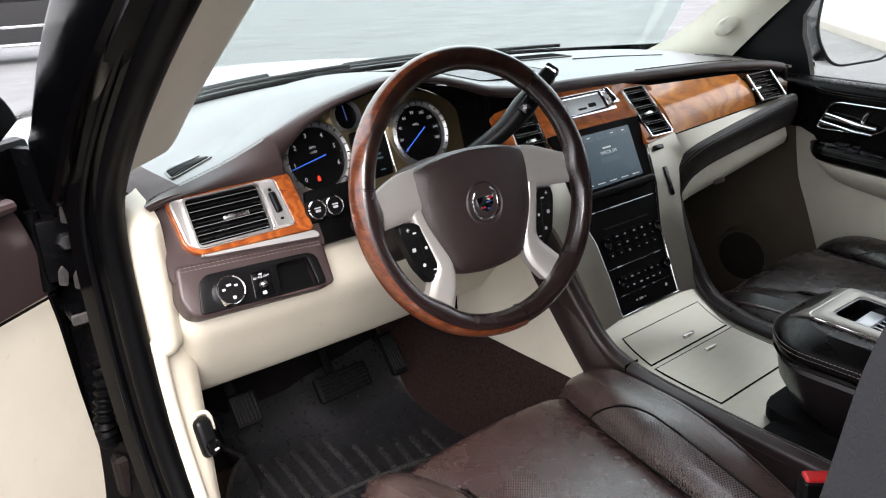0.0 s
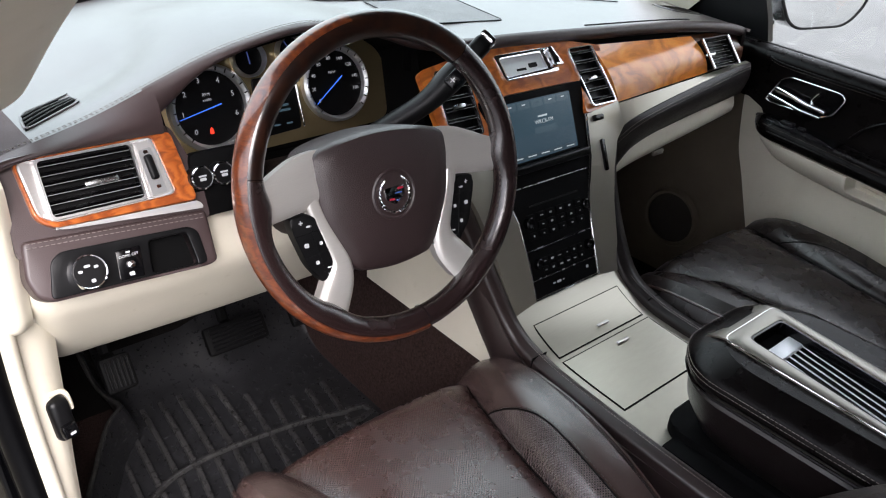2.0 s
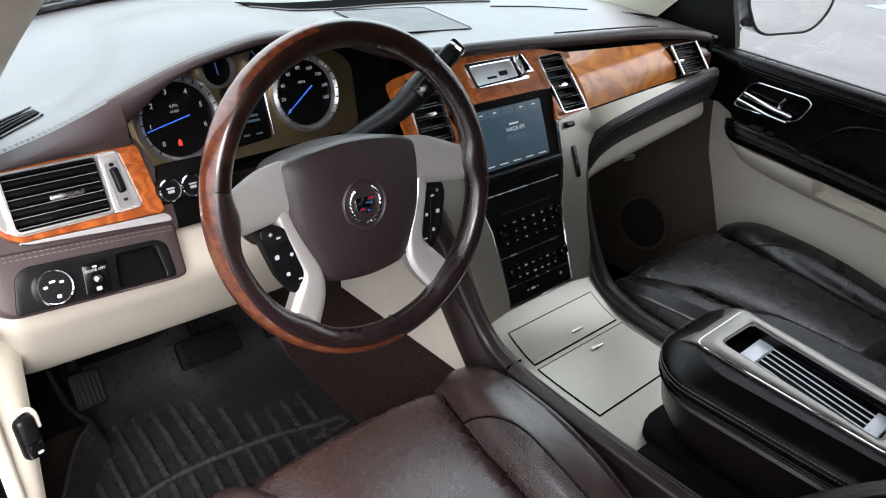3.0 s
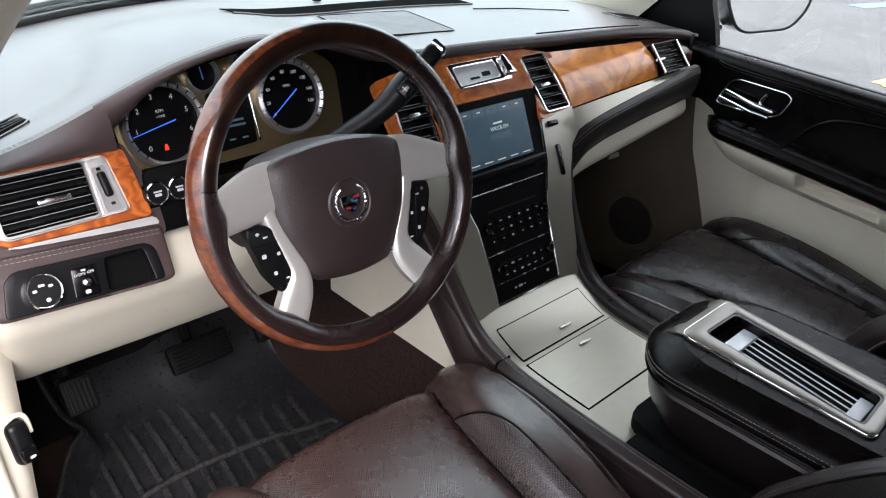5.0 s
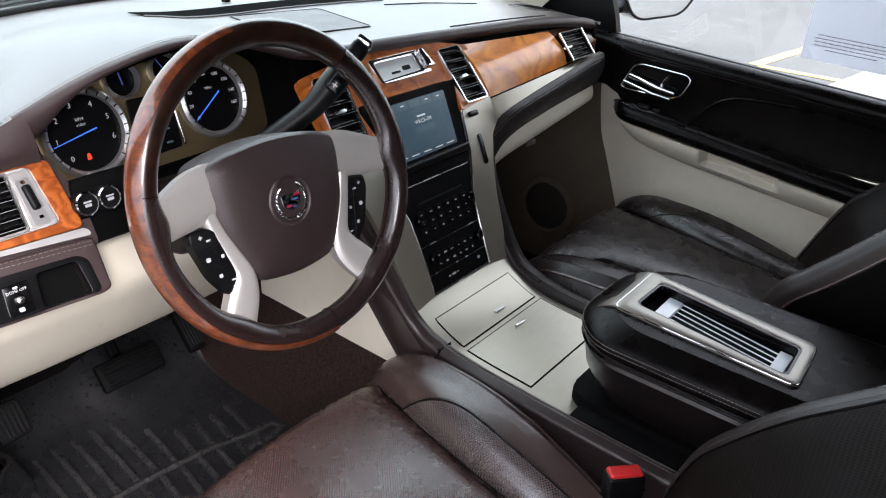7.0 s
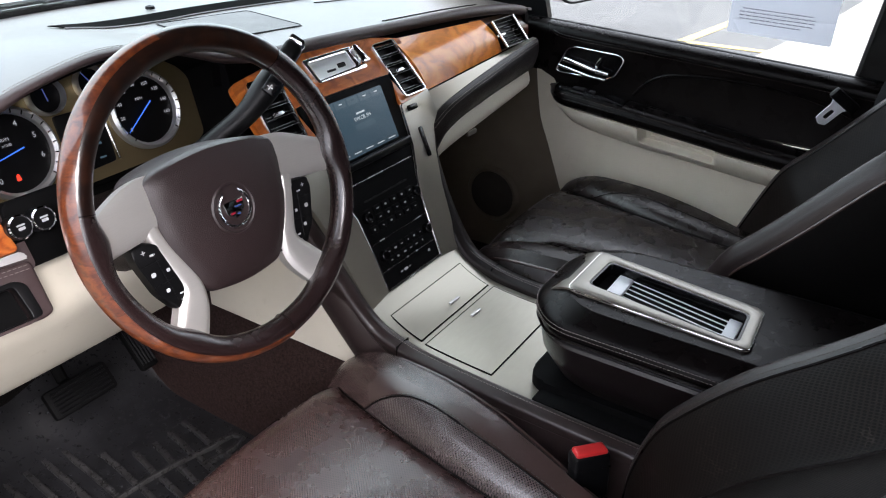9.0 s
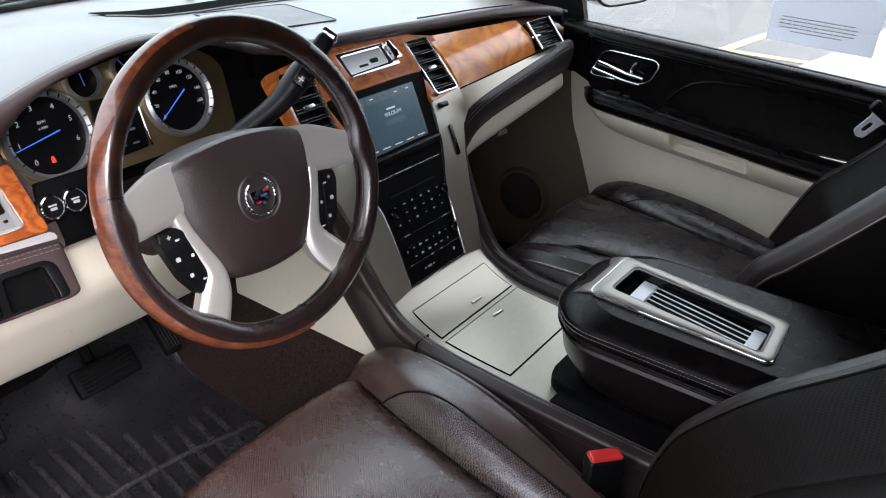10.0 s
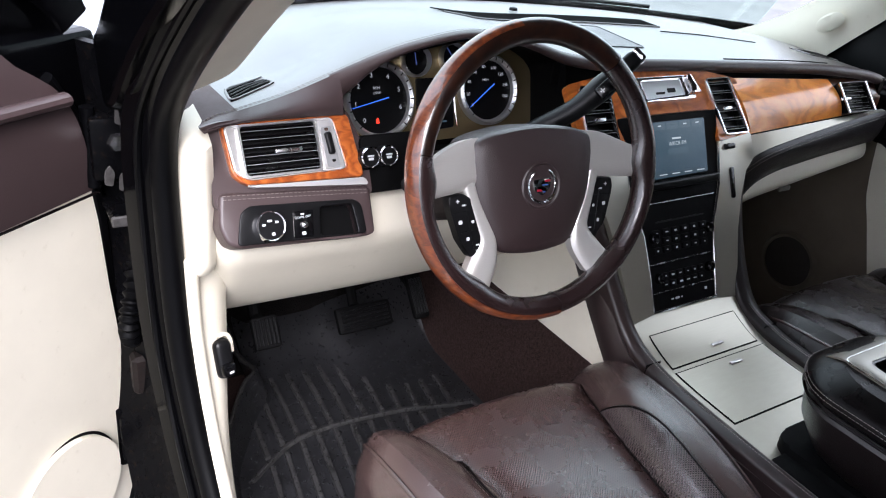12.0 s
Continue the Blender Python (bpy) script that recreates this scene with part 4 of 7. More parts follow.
for dz in (0.0, -0.0048):
    part("stitching", dashes([LPM @ Vector((x, -0.0135 - 0.072 * (x + 0.116) + dz - 0.05 * (x + 0.016) ** 2, 0.0006)) for x in span(-0.116, 0.080, 30)], 0.0040, 0.0022, 0.00045), THREAD, dash, "grey twin stitching")
part("switch_panel", pierced(round_poly([(-0.108, -0.0785), (0.0695, -0.0872), (0.0680, -0.0470), (0.0580, -0.0388), (-0.0860, -0.0300), (-0.0980, -0.0380)], 0.007), [TRAY], 0.004, -0.001, 0.0012), BLACK, pod_ob, "black switch panel", LPM)
part("tray_wall", loft([[(x, y, 0.002) for x, y in TRAY], [(x, y, -0.0135) for x, y in TRAY]]), BLACK, pod_ob, "black storage tray", LPM)
part("tray_back", plate(TRAY, 0.002, 0, -0.0155), MATTE_BLACK, pod_ob, "dark back of the tray", LPM)


def end_cap(t, v):
    """Cream cap closing the dashboard beside the door: rounded over its top, foot and outer edge."""
    x = smooth_at([0, 0.3, 0.7, 1], [-0.770, -0.783, -0.798, -0.810], v)
    y = smooth_at([0, 0.3, 0.7, 1], [0.272, 0.260, 0.264, 0.300], v)
    top, foot = max(0, 1 - t / 0.16), max(0, (t - 0.88) / 0.12)
    return (x, y + 0.080 * top ** 2 + 0.03 * foot ** 2 + 0.012 * (t - 0.4) ** 2, lerp(1.346, 1.128, t) - 0.010 * v * (1 - t))


part("end_cap", sheet(end_cap, span(0, 1, 24), span(0, 1, 14), 0.008, (-0.5, -1, 0)), CREAM, dash, "cream end cap beside the door")

# knee bolster


def knee(s, t):
    """Cream bolster: bulges below the switch pod, then falls away towards the pedals. s 0 at the door, 1 at the tunnel."""
    ts = [0, 0.12, 0.35, 0.6, 0.85, 0.95, 1]
    x = lerp(lerp(-0.785, -0.746, t), -0.165, s)
    end = max(0, 1 - s / 0.05)
    y = smooth_at(ts, [0.312, 0.287, 0.262, 0.302, 0.366, 0.396, 0.428], t) - 0.008 * math.sin(s * math.pi) + 0.018 * end ** 2
    return (x, y, smooth_at(ts, [1.250, 1.222, 1.170, 1.106, 1.028, 1.003, 0.999], t))


part("knee_bolster", sheet(knee, [0, 0.012, 0.025, 0.04, 0.06, *span(0.1, 1, 20)], span(0, 1, 28), 0.012, (0, -1, 0)), CREAM, dash, "cream knee bolster below the column")
part("under_panel", sheet(lambda x, v: (x, lerp(0.425, 0.66, v), lerp(1.00, 1.10, v)), span(-0.745, -0.165, 8), span(0, 1, 5), 0.01), MATTE_BLACK, dash, "black panel under the dashboard")

# the instrument binnacle: dark walls round the recessed dials
BZ = axes((-0.392, 0.382, 1.332), (1, 0, 0), (0, 0.30, 0.95))


def brow_loop(n):
    """Outline of the binnacle's opening, on the driver's side."""
    pts = []
    for x in span(-0.585, -0.195, n):
        y0, z0 = lip(x)
        pts.append(Vector((x, y0 + 0.004, z0 - 0.013 * smooth_at([-0.6, -0.5, -0.3, -0.18], [0.5, 1, 1, 0.5], x))))
    for x in span(-0.185, -0.570, n):
        pts.append(Vector((x, 0.285, 1.248 + 0.012 * abs(x + 0.39) / 0.2)))
    return pts


def plate_loop(n):
    pts = []
    for x in span(-0.19, 0.19, n):
        pts.append(BZ @ Vector((x, 0.083 - 0.05 * abs(x / 0.19) ** 4, 0.0)))
    for x in span(0.185, -0.185, n):
        pts.append(BZ @ Vector((x, -0.082, 0.0)))
    return pts


bl, pl = brow_loop(24), plate_loop(24)
part("binnacle_wall", loft([bl, [a.lerp(b, 0.5) + Vector((0, 0, 0.0)) for a, b in zip(bl, pl)], pl]), MATTE_BLACK, dash, "matte black binnacle walls")
back = bmesh.new()
back.faces.new([back.verts.new(p + Vector((0, 0.004, 0))) for p in pl])
part("binnacle_back", back, MATTE_BLACK, dash)

# centre: wood yoke round the display, with notch
CWM = axes((0, 0.212, 1.265), (1, 0, 0), (0, 0.629, 0.777))
yoke = [(-0.205, 0.0), (-0.109, 0.0), (-0.120, 0.052), (-0.108, 0.060), (0.108, 0.060), (0.120, 0.052), (0.109, 0.0), (0.196, 0.008), (0.205, 0.114), (0.10, 0.138), (-0.10, 0.138), (-0.205, 0.122)]
def skewed(w, h, cx, cy, k):
    return [(x + k * (y - cy), y) for x, y in rrect(w, h, 0.006, 4, cx, cy)]


part("centre_wood", pierced(round_poly(yoke, 0.010), [skewed(0.060, 0.104, 0.152, 0.060, -0.10), skewed(0.060, 0.104, -0.158, 0.062, 0.10)], 0.012, -0.012), WOOD_YOKE_LIT, dash, "varnished burl yoke round the display, brightened in colour for missing light", CWM)



def band(x, t):
    """Wood band in front of the passenger."""
    f = (x - 0.19) / (0.675 - 0.19)
    top = Vector((x, lerp(0.288, 0.270, f), lerp(1.354, 1.332, f)))
    low = Vector((x, lerp(0.221, 0.244, f), lerp(1.266, 1.279, f)))
    p = top.lerp(low, t)
    return p + Vector((0, -0.010 * math.sin(math.pi * t), 0.004 * math.sin(math.pi * t)))


part("wood_band", sheet(lambda u, t: band(lerp(lerp(0.186, 0.207, t), lerp(0.488, 0.512, t), u), t), span(0, 1, 30), span(0, 1, 11), 0.008), WOOD, dash, "honey-coloured varnished burl band")


part("vent_surround", sheet(lambda x, t: Vector(band(x, t)) + Vector((0, 0.016, -0.006)), span(0.470, 0.680, 12), span(-0.05, 1.05, 6), 0.006), WOOD_DARK, dash, "dark surround of the side vent")


def strip_low(x):
    f = (x - 0.19) / (0.66 - 0.19)
    return Vector((x, lerp(0.205, 0.232, f), smooth_at([0.17, 0.20, 0.25, 0.45, 0.60, 0.67], [1.203, 1.220, 1.236, 1.260, 1.273, 1.276], x)))


def silver_strip(x, t):
    a = Vector(band(x, 1.0)) + Vector((0, -0.002, -0.002))
    return a.lerp(strip_low(x), t)


part("silver_strip", sheet(silver_strip, span(0.192, 0.668, 24), span(0, 1, 4), 0.006), SATIN, dash, "satin silver strip under the wood")


def leather_band(x, t):
    f = min(1, max(0, (x - 0.22) / 0.44))
    a = strip_low(x) + Vector((0, -0.002, 0.0))
    b = Vector((x, lerp(0.222, 0.235, f), smooth_at([0.18, 0.22, 0.28, 0.42, 0.66], [1.080, 1.118, 1.164, 1.187, 1.206], x)))
    p = a.lerp(b, t)
    return p + Vector((0, -smooth_at([0.18, 0.22, 0.30, 0.70], [0.006, 0.010, 0.016, 0.018], x) * (1 - 0.5 * f ** 3) * max(0.0, math.sin(math.pi * min(1, t * 1.05))) ** 0.8, 0.006 * math.sin(math.pi * t)))


part("padded_band", sheet(leather_band, span(0.174, 0.668, 36), span(0, 1, 14), 0.008), BAND_HIDE, dash, "dark padded leather band", sharp=80)
for tt in (0.13, 0.22):
    part("stitching", dashes([Vector(leather_band(x, tt)) + Vector((0, -0.0012, 0.001)) for x in span(0.20, 0.665, 60)], 0.004, 0.002, 0.0005), THREAD, dash, "fine pale stitching")


def glove(x, t):
    f = (x - 0.20) / 0.46
    a = Vector(leather_band(x, 1.0)) + Vector((0, 0.01, 0.004))
    b = Vector((x, 0.29, lerp(1.085, 1.145, f ** 1.4)))
    p = a.lerp(b, t)
    return p + Vector((0, -0.028 * math.sin(math.pi * t), -0.01 * math.sin(math.pi * t)))


gl = part("glovebox_door", sheet(glove, span(0.240, 0.655, 20), span(0, 1, 10), 0.008, (0, -1, 0)), CREAM, dash, "cream glovebox door")
part("glovebox_latch", box(0.034, 0.006, 0.010, 0.002, 2, (0.36, 0.2155, 1.140)), SATIN_DIMMED, gl, "small bright glovebox latch")
part("glovebox_under", sheet(lambda x, v: (x, lerp(0.285, 0.93, v), lerp(1.095 + 0.05 * (x - 0.2) / 0.46, 1.16, v)), span(0.17, 0.76, 6), span(0, 1, 4), 0.01), MATTE_BLACK, dash, "black panel under the glovebox")
part("dash_core", box(1.46, 0.30, 0.10, 0.02, 2, (-0.05, 0.60, 1.27)), MATTE_BLACK, dash, "hidden carrier of the dashboard")
part("right_end", sheet(lambda u, v: (0.678 + 0.012 * math.sin(math.pi * u), lerp(0.262, 0.40, u), lerp(1.19, 1.338, v)), span(0, 1, 6), span(0, 1, 6), 0.01, (1, -1, 0)), DARK_LEATHER, dash, "dark padded dashboard end")
part("lip_gap", sheet(lambda x, v: (x, lip(x)[0] + 0.012, lip(x)[1] - 0.012 - 0.04 * v), span(-0.21, 0.69, 30), span(0, 1, 3), 0.004), MATTE_BLACK, dash, "dark joint below the dashboard's lip")

# ---- centre stack ----
STK = axes((0, 0.110, 1.011), (1, 0, 0), (0, 0.4067, 0.9135))
stack = thing("centre_stack", (0, 0.2, 1.0), "satin silver centre stack with black radio and climate panels", "centre stack")
# silver flanks
rf = [(0.080, -0.004), (0.132, -0.012), (0.142, 0.05), (0.150, 0.11), (0.166, 0.170), (0.185, 0.215), (0.212, 0.238), (0.205, 0.283), (0.114, 0.279), (0.108, 0.20), (0.086, 0.13), (0.079, 0.06)]
flat_part("silver_flank", round_poly(rf, 0.004, 3), 0.012, SATIN, stack, STK, -0.008, 0.002, "satin silver side panel")
flat_part("silver_flank", round_poly([(-x, y) for x, y in rf][::-1], 0.004, 3), 0.012, SATIN, stack, STK, -0.008, 0.002, "satin silver side panel")
blackp = [(-0.079, -0.001), (0.079, -0.001), (0.080, 0.06), (0.087, 0.13), (0.109, 0.20), (0.115, 0.279), (0.118, 0.330), (-0.118, 0.330), (-0.115, 0.279), (-0.109, 0.20), (-0.087, 0.13), (-0.080, 0.06)]
face = flat_part("black_fascia", round_poly(blackp, 0.006, 3), 0.010, MATTE_BLACK, stack, STK, -0.009, 0.001, "black fascia")
part("bright_edge", tube([STK @ Vector((x, y, 0.003)) for x, y in ((0.116, 0.281), (0.109, 0.20), (0.0865, 0.13), (0.080, 0.06), (0.0795, -0.002), (-0.0795, -0.002), (-0.080, 0.06), (-0.0865, 0.13), (-0.109, 0.20), (-0.116, 0.281))], 0.0018, 8), CHROME, face, "thin bright edge")

# ---- centre console ----
cons = thing("centre_console", (0, -0.1, 0.66), "centre console with satin silver top, leather rails and cream sides", "console")


def cons_z(y):
    return smooth_at([-0.6, -0.25, -0.10, 0.0, 0.04, 0.085, 0.112], [0.944, 0.944, 0.948, 0.955, 0.964, 0.986, 1.008], y)


part("silver_top", sheet(lambda x, y: (x, y, cons_z(y)), span(-0.132, 0.136, 8), span(-0.30, 0.112, 30), 0.01), SATIN, cons, "satin silver console top")


def lid(name, x0, x1, y0, y1, label):
    """A flush bin lid, standing slightly proud with a dark joint round it."""
    f = lambda u, v: (lerp(x0, x1, u), lerp(y0, y1, v), cons_z(lerp(y0, y1, v)) + 0.0016)
    g = lambda u, v: (lerp(x0 - 0.0015, x1 + 0.0015, u), lerp(y0 - 0.0015, y1 + 0.0015, v), cons_z(lerp(y0, y1, v)) + 0.0008)
    part("joint", sheet(g, span(0, 1, 3), span(0, 1, 12), 0.001), MATTE_BLACK, cons, "dark joint round the lid")
    border = [f(u, 0) for u in span(0, 1, 4)] + [f(1, v) for v in span(0.1, 1, 10)] + [f(u, 1) for u in span(0.75, 0, 4)] + [f(0, v) for v in span(0.9, 0.1, 9)]
    part("lid_edge", tube([Vector(q) + Vector((0, 0, -0.0004)) for q in border], 0.0009, 6, True), MATTE_BLACK, cons, "dark joint round the lid")
    bm = sheet(f, span(0, 1, 3), span(0, 1, 12), 0.0012)
    ob = part(name, bm, SATIN, cons, label)
    return ob


l1 = lid("bin_lid", -0.106, 0.107, 0.022, 0.083, "satin silver front bin lid")
l2 = lid("bin_lid", -0.108, 0.112, -0.110, 0.012, "satin silver cup holder lid")
for ob, y in ((l1, 0.038), (l2, -0.006)):
    z = cons_z(y) + 0.004
    part("finger_notch", box(0.028, 0.006, 0.004, 0.0015, 2, (0.018, y, z)), BRIGHT_TRIM, ob, "small raised finger catch")

# leather rails with stitching, running up beside the stack
def rail(side):
    pts = [(side * 0.150, -0.62, 0.950), (side * 0.150, -0.30, 0.950), (side * 0.147, -0.05, 0.958), (side * 0.147, 0.04, 0.972), (side * 0.148, 0.092, 0.998), (side * 0.158, 0.142, 1.068), (side * 0.172, 0.180, 1.140), (side * 0.196, 0.200, 1.196), (side * 0.235, 0.200, 1.222)]
    if side > 0:
        pts[5:] = [(0.154, 0.142, 1.068), (0.164, 0.180, 1.140), (0.178, 0.203, 1.194), (0.194, 0.216, 1.210)]
    path = spline(pts, 7)
    rw = 0.016 if side < 0 else 0.019
    prof = round_poly([(-rw, -0.030), (rw, -0.030), (rw, 0.004), (0.0, 0.010), (-rw, 0.004)], 0.006, 4)
    r = part("leather_rail", sweep(path, prof, lambda t: Vector((0, -max(0, min(1, (t - 0.45) * 3)), 1 - 0.6 * max(0, min(1, (t - 0.45) * 3))))), RAIL_HIDE_DIMMED if side < 0 else BAND_HIDE, cons, "padded leather rail")
    for off in (-0.006, 0.0):
        part("stitching", dashes([Vector(p) + Vector((side * off, -0.004 if p[2] > 1.0 else 0, 0.0095 if p[2] < 1.0 else 0.006)) for p in path], 0.0038, 0.0018, 0.0005), THREAD, r, "grey stitching")
    return path


rail(-1)
rail(1)
for side in (-1, 1):
    part("rail_joint", box(0.033, 0.0014, 0.030, 0.0005, 1, (side * 0.148, 0.030, 0.9635)), MATTE_BLACK, cons, "dark joint across the rail")
for side in (-1, 1):
    def cream_side(y, v, side=side):
        return (side * 0.163, y, lerp(0.86, smooth_at([0.03, 0.10, 0.145, 0.20, 0.24, 0.30, 0.46], [0.885, 0.93, 0.98, 1.045, 1.095, 1.15, 1.20], y), v))

    # Right panel mirrors the cream one, coloured dark for the footwell's shade.
    part("side_panel", sheet(cream_side, span(0.03, 0.46, 14), span(0, 1, 6), 0.01, (side, 0, 0)), CREAM if side < 0 else DARK_LEATHER, cons, "console side panel")

    def leather_side(y, v, side=side):
        low = smooth_at([-0.62, 0.02, 0.05, 0.071, 0.10, 0.145, 0.20, 0.24], [0.80, 0.83, 0.86, 0.885, 0.915, 0.965, 1.03, 1.08], y)
        top = smooth_at([-0.62, -0.05, 0.04, 0.092, 0.142, 0.18, 0.24], [0.938, 0.945, 0.962, 0.992, 1.066, 1.135, 1.23], y)
        return (side * (0.1665 + 0.008 * math.sin(math.pi * v)), y, lerp(low, max(top, low + 0.01), v))

    part("leather_side", sheet(leather_side, span(-0.62, 0.24, 26), span(0, 1, 8), 0.008, (side, 0, 0)), RAIL_HIDE_DIMMED if side < 0 else BAND_HIDE, cons, "dark leather console flank")
part("top_joint", box(0.262, 0.0022, 0.003, 0.0005, 1, (0.002, 0.1125, 1.0095)), MATTE_BLACK, cons, "dark joint under the stack")
part("rear_deck", box(0.27, 0.42, 0.02, 0.006, 2, (0.0, -0.40, 0.947)), MATTE_BLACK, cons, "matte black deck under the armrest")
part("rear_base", plate(round_poly([(-0.10, -0.60), (0.10, -0.60), (0.105, -0.19), (0.085, -0.165), (-0.085, -0.165), (-0.105, -0.19)], 0.02), 0.02, 0.004, 0.949), MATTE_BLACK, cons, "black armrest base")

# ---- armrest ----
arm = thing("console_armrest", (0, -0.4, 0.97), "dark leather armrest bin with silver inlay and ribbed tray", "armrest")
AL = 0.003


def arm_ring(z, grow, front=0.0):
    hw = 0.128 + grow
    pts = []
    for x, y, in round_poly([(-hw, -0.80), (hw, -0.80), (hw, -0.210 + grow + front), (hw * 0.55, -0.158 + grow + front), (-hw * 0.55, -0.158 + grow + front), (-hw, -0.210 + grow + front)], 0.06, 7):
        pts.append((x + AL, y, z))
    return pts


part("bin_body", loft([arm_ring(0.968, -0.035, -0.012), arm_ring(0.985, -0.020, -0.005), arm_ring(1.02, -0.006), arm_ring(1.055, -0.001), arm_ring(1.066, -0.006)], caps=True), DARK_BROWN, arm, "dark leather bin body")
pad = part("pad", loft([*[arm_ring(lerp(1.067, 1.109, t), 0.006 - 0.036 * abs(t - 0.35) ** 2.2 / 0.65 ** 2.2 - 0.006 * max(0, 0.2 - t) / 0.2) for t in (0, 0.05, 0.12, 0.2, 0.35, 0.5, 0.62, 0.72, 0.8, 0.87, 0.92, 0.96, 0.985, 1.0)]]), DARK_LEATHER, arm, "padded dark leather lid")
inlay_in = round_poly([(-0.034, -0.221), (0.047, -0.223), (0.012, -0.439), (-0.064, -0.442)], 0.010, 5)
part("pad_top", pierced([(x, y) for x, y, _ in arm_ring(0, -0.0295)], [inlay_in], 0.0025, 1.1066), DARK_LEATHER, pad, "smooth dark leather top")
ar = arm_ring(1.0835, 0.0056)
part("stitching", dashes(ar + ar[:1], 0.0036, 0.0018, 0.0005), THREAD, pad, "grey stitching")
ar = arm_ring(1.0895, 0.0052)
part("stitching", dashes(ar + ar[:1], 0.0036, 0.0018, 0.0005), THREAD, pad)
ar = [Vector(p) for p in arm_ring(1.0675, 0.003)]
part("piping", tube(ar, 0.0022, 6, True), DARK_LEATHER, pad)
inlay_out = round_poly([(-0.062, -0.200), (0.069, -0.200), (0.034, -0.453), (-0.078, -0.459)], 0.014, 5)
inlay = part("silver_inlay", ring(inlay_out, inlay_in, 0.006, 1.108, 0.002), SATIN_DIMMED, arm, "satin silver inlay frame")
part("bright_rim", tube([(x, y, 1.1122) for x, y in inlay_out], 0.0009, 8, True), CHROME, inlay, "thin bright rim")
part("front_roll", sheet(lambda x, t: (x, -0.212 + 0.046 * math.sin(t * 1.57), 1.1135 - 0.030 * (1 - math.cos(t * 1.57))), span(-0.061, 0.068, 6), span(0, 1, 8), 0.003), SATIN_DIMMED, inlay, "inlay end rolled over the pad")
part("tray_wall", ring(inlay_in, [(x * 0.94 - 0.001, (y + 0.330) * 0.97 - 0.330) for x, y in inlay_in], 0.022, 1.0905), GLOSS_BLACK, inlay, "dark tray wall")
part("tray_floor", plate(inlay_in, 0.003, 0.0, 1.0905), MATTE_BLACK, inlay, "dark tray floor")
for i in range(6):
    x = lerp(-0.028, 0.034, i / 5)
    part("rib", sweep([(x + 0.002, -0.262, 1.097), (x - 0.032, -0.418, 1.097)], rrect(0.0018, 0.0016, 0.0004, 2)), PALE_STEEL, inlay, "pale metal rib")
part("tray_end", plate(round_poly([(-0.033, -0.266), (0.037, -0.266), (0.040, -0.243), (-0.031, -0.243)], 0.003, 3), 0.005, 0.0015, 1.0945), PALE_STEEL, inlay, "pale metal end plate")
part("tray_end", plate(round_poly([(-0.060, -0.432), (0.009, -0.432), (0.011, -0.414), (-0.058, -0.414)], 0.003, 3), 0.005, 0.0015, 1.0945), PALE_STEEL, inlay, "pale metal end plate")

# ---- steering wheel ----
WC = Vector((-0.408, 0.081, 1.3145))
WM = axes(WC, (0.9986, -0.0523, 0), (0.0153, 0.2920, 0.9563))
sw = thing("steering_wheel", WC, "four-spoke steering wheel, brown leather and burl rim, satin spokes", "steering wheel")
RM, RA, RB = 0.1765, 0.0146, 0.0162
BOOTS = ((1, 1.0), (179, 1.0), (232, 0.5), (308, 0.5))


def rim_ring(a, grow=0.0, lo=0, hi=360, n=20, boots=False):
    c, s = math.cos(a), math.sin(a)
    out = []
    swell = sum(w * math.exp(-(((math.degrees(a) - k + 180) % 360 - 180) / 8.0) ** 2) for k, w in BOOTS) if boots else 0.0
    for i in range(n):
        b = radians(lerp(lo, hi, i / (n if hi - lo == 360 else n - 1)))
        r = RM + (RA + grow) * math.cos(b)
        if math.cos(b) < 0:
            r += 0.009 * swell * math.cos(b)
        out.append((r * c, r * s, (RB + grow) * math.sin(b)))
    return out


part("rim_leather", loft([rim_ring(2 * math.pi * i / 180, boots=True) for i in range(180)], loop=True), RIM_HIDE, sw, "dark brown leather wheel rim", WM)


def rim_wood(a0, a1, lo, hi, n):
    """A wooden shell over part of the rim's section."""
    rows = []
    for i in range(n):
        a = radians(lerp(a0, a1, i / (n - 1)))
        g = 0.0010 if hi > 100 else 0.0014
        rows.append(rim_ring(a, g, lo, hi, 22) + rim_ring(a, -0.002, lo, hi, 22)[::-1])
    return loft(rows, caps=True)


part("rim_wood", rim_wood(100, 276, -120, 64, 80), WOOD_RIM, sw, "varnished burl on the rim's outer side", WM)
# Top arc wears the burl with shade painted in.
part("rim_wood", rim_wood(50, 168.5, -118, 215, 60), WOOD_TOP_SHADED, sw, "varnished burl round the rim's top, darkened for shade", WM)
for a in (50, 168, 276):
    part("rim_joint", tube([WM @ Vector(p) for p in rim_ring(radians(a), 0.0008, 0, 360, 24)], 0.0005, 6, True), MATTE_BLACK, sw, "dark joint round the rim")
for a0, a1 in ((-82, 46),):
    seam = [(WM @ Vector(rim_ring(radians(lerp(a0, a1, i / 90)), 0.0004, 158, 159, 2, True)[0])) for i in range(91)]
    part("stitching", dashes(seam, 0.004, 0.0032, 0.0008), THREAD_DARK, sw, "hand-sewn seam")
# hub, set deeper than the rim
HB = WM @ Matrix.Translation((0, 0, -0.024))
HUB = [(-0.088, 0.046), (-0.050, 0.0565), (0.0, 0.0605), (0.050, 0.0565), (0.088, 0.046), (0.0945, 0.028), (0.093, 0.005), (0.088, -0.030), (0.072, -0.069), (0.056, -0.095), (0.040, -0.1025), (0.0, -0.1065), (-0.040, -0.1025), (-0.056, -0.095), (-0.072, -0.069), (-0.088, -0.030), (-0.093, 0.005), (-0.0945, 0.028)]
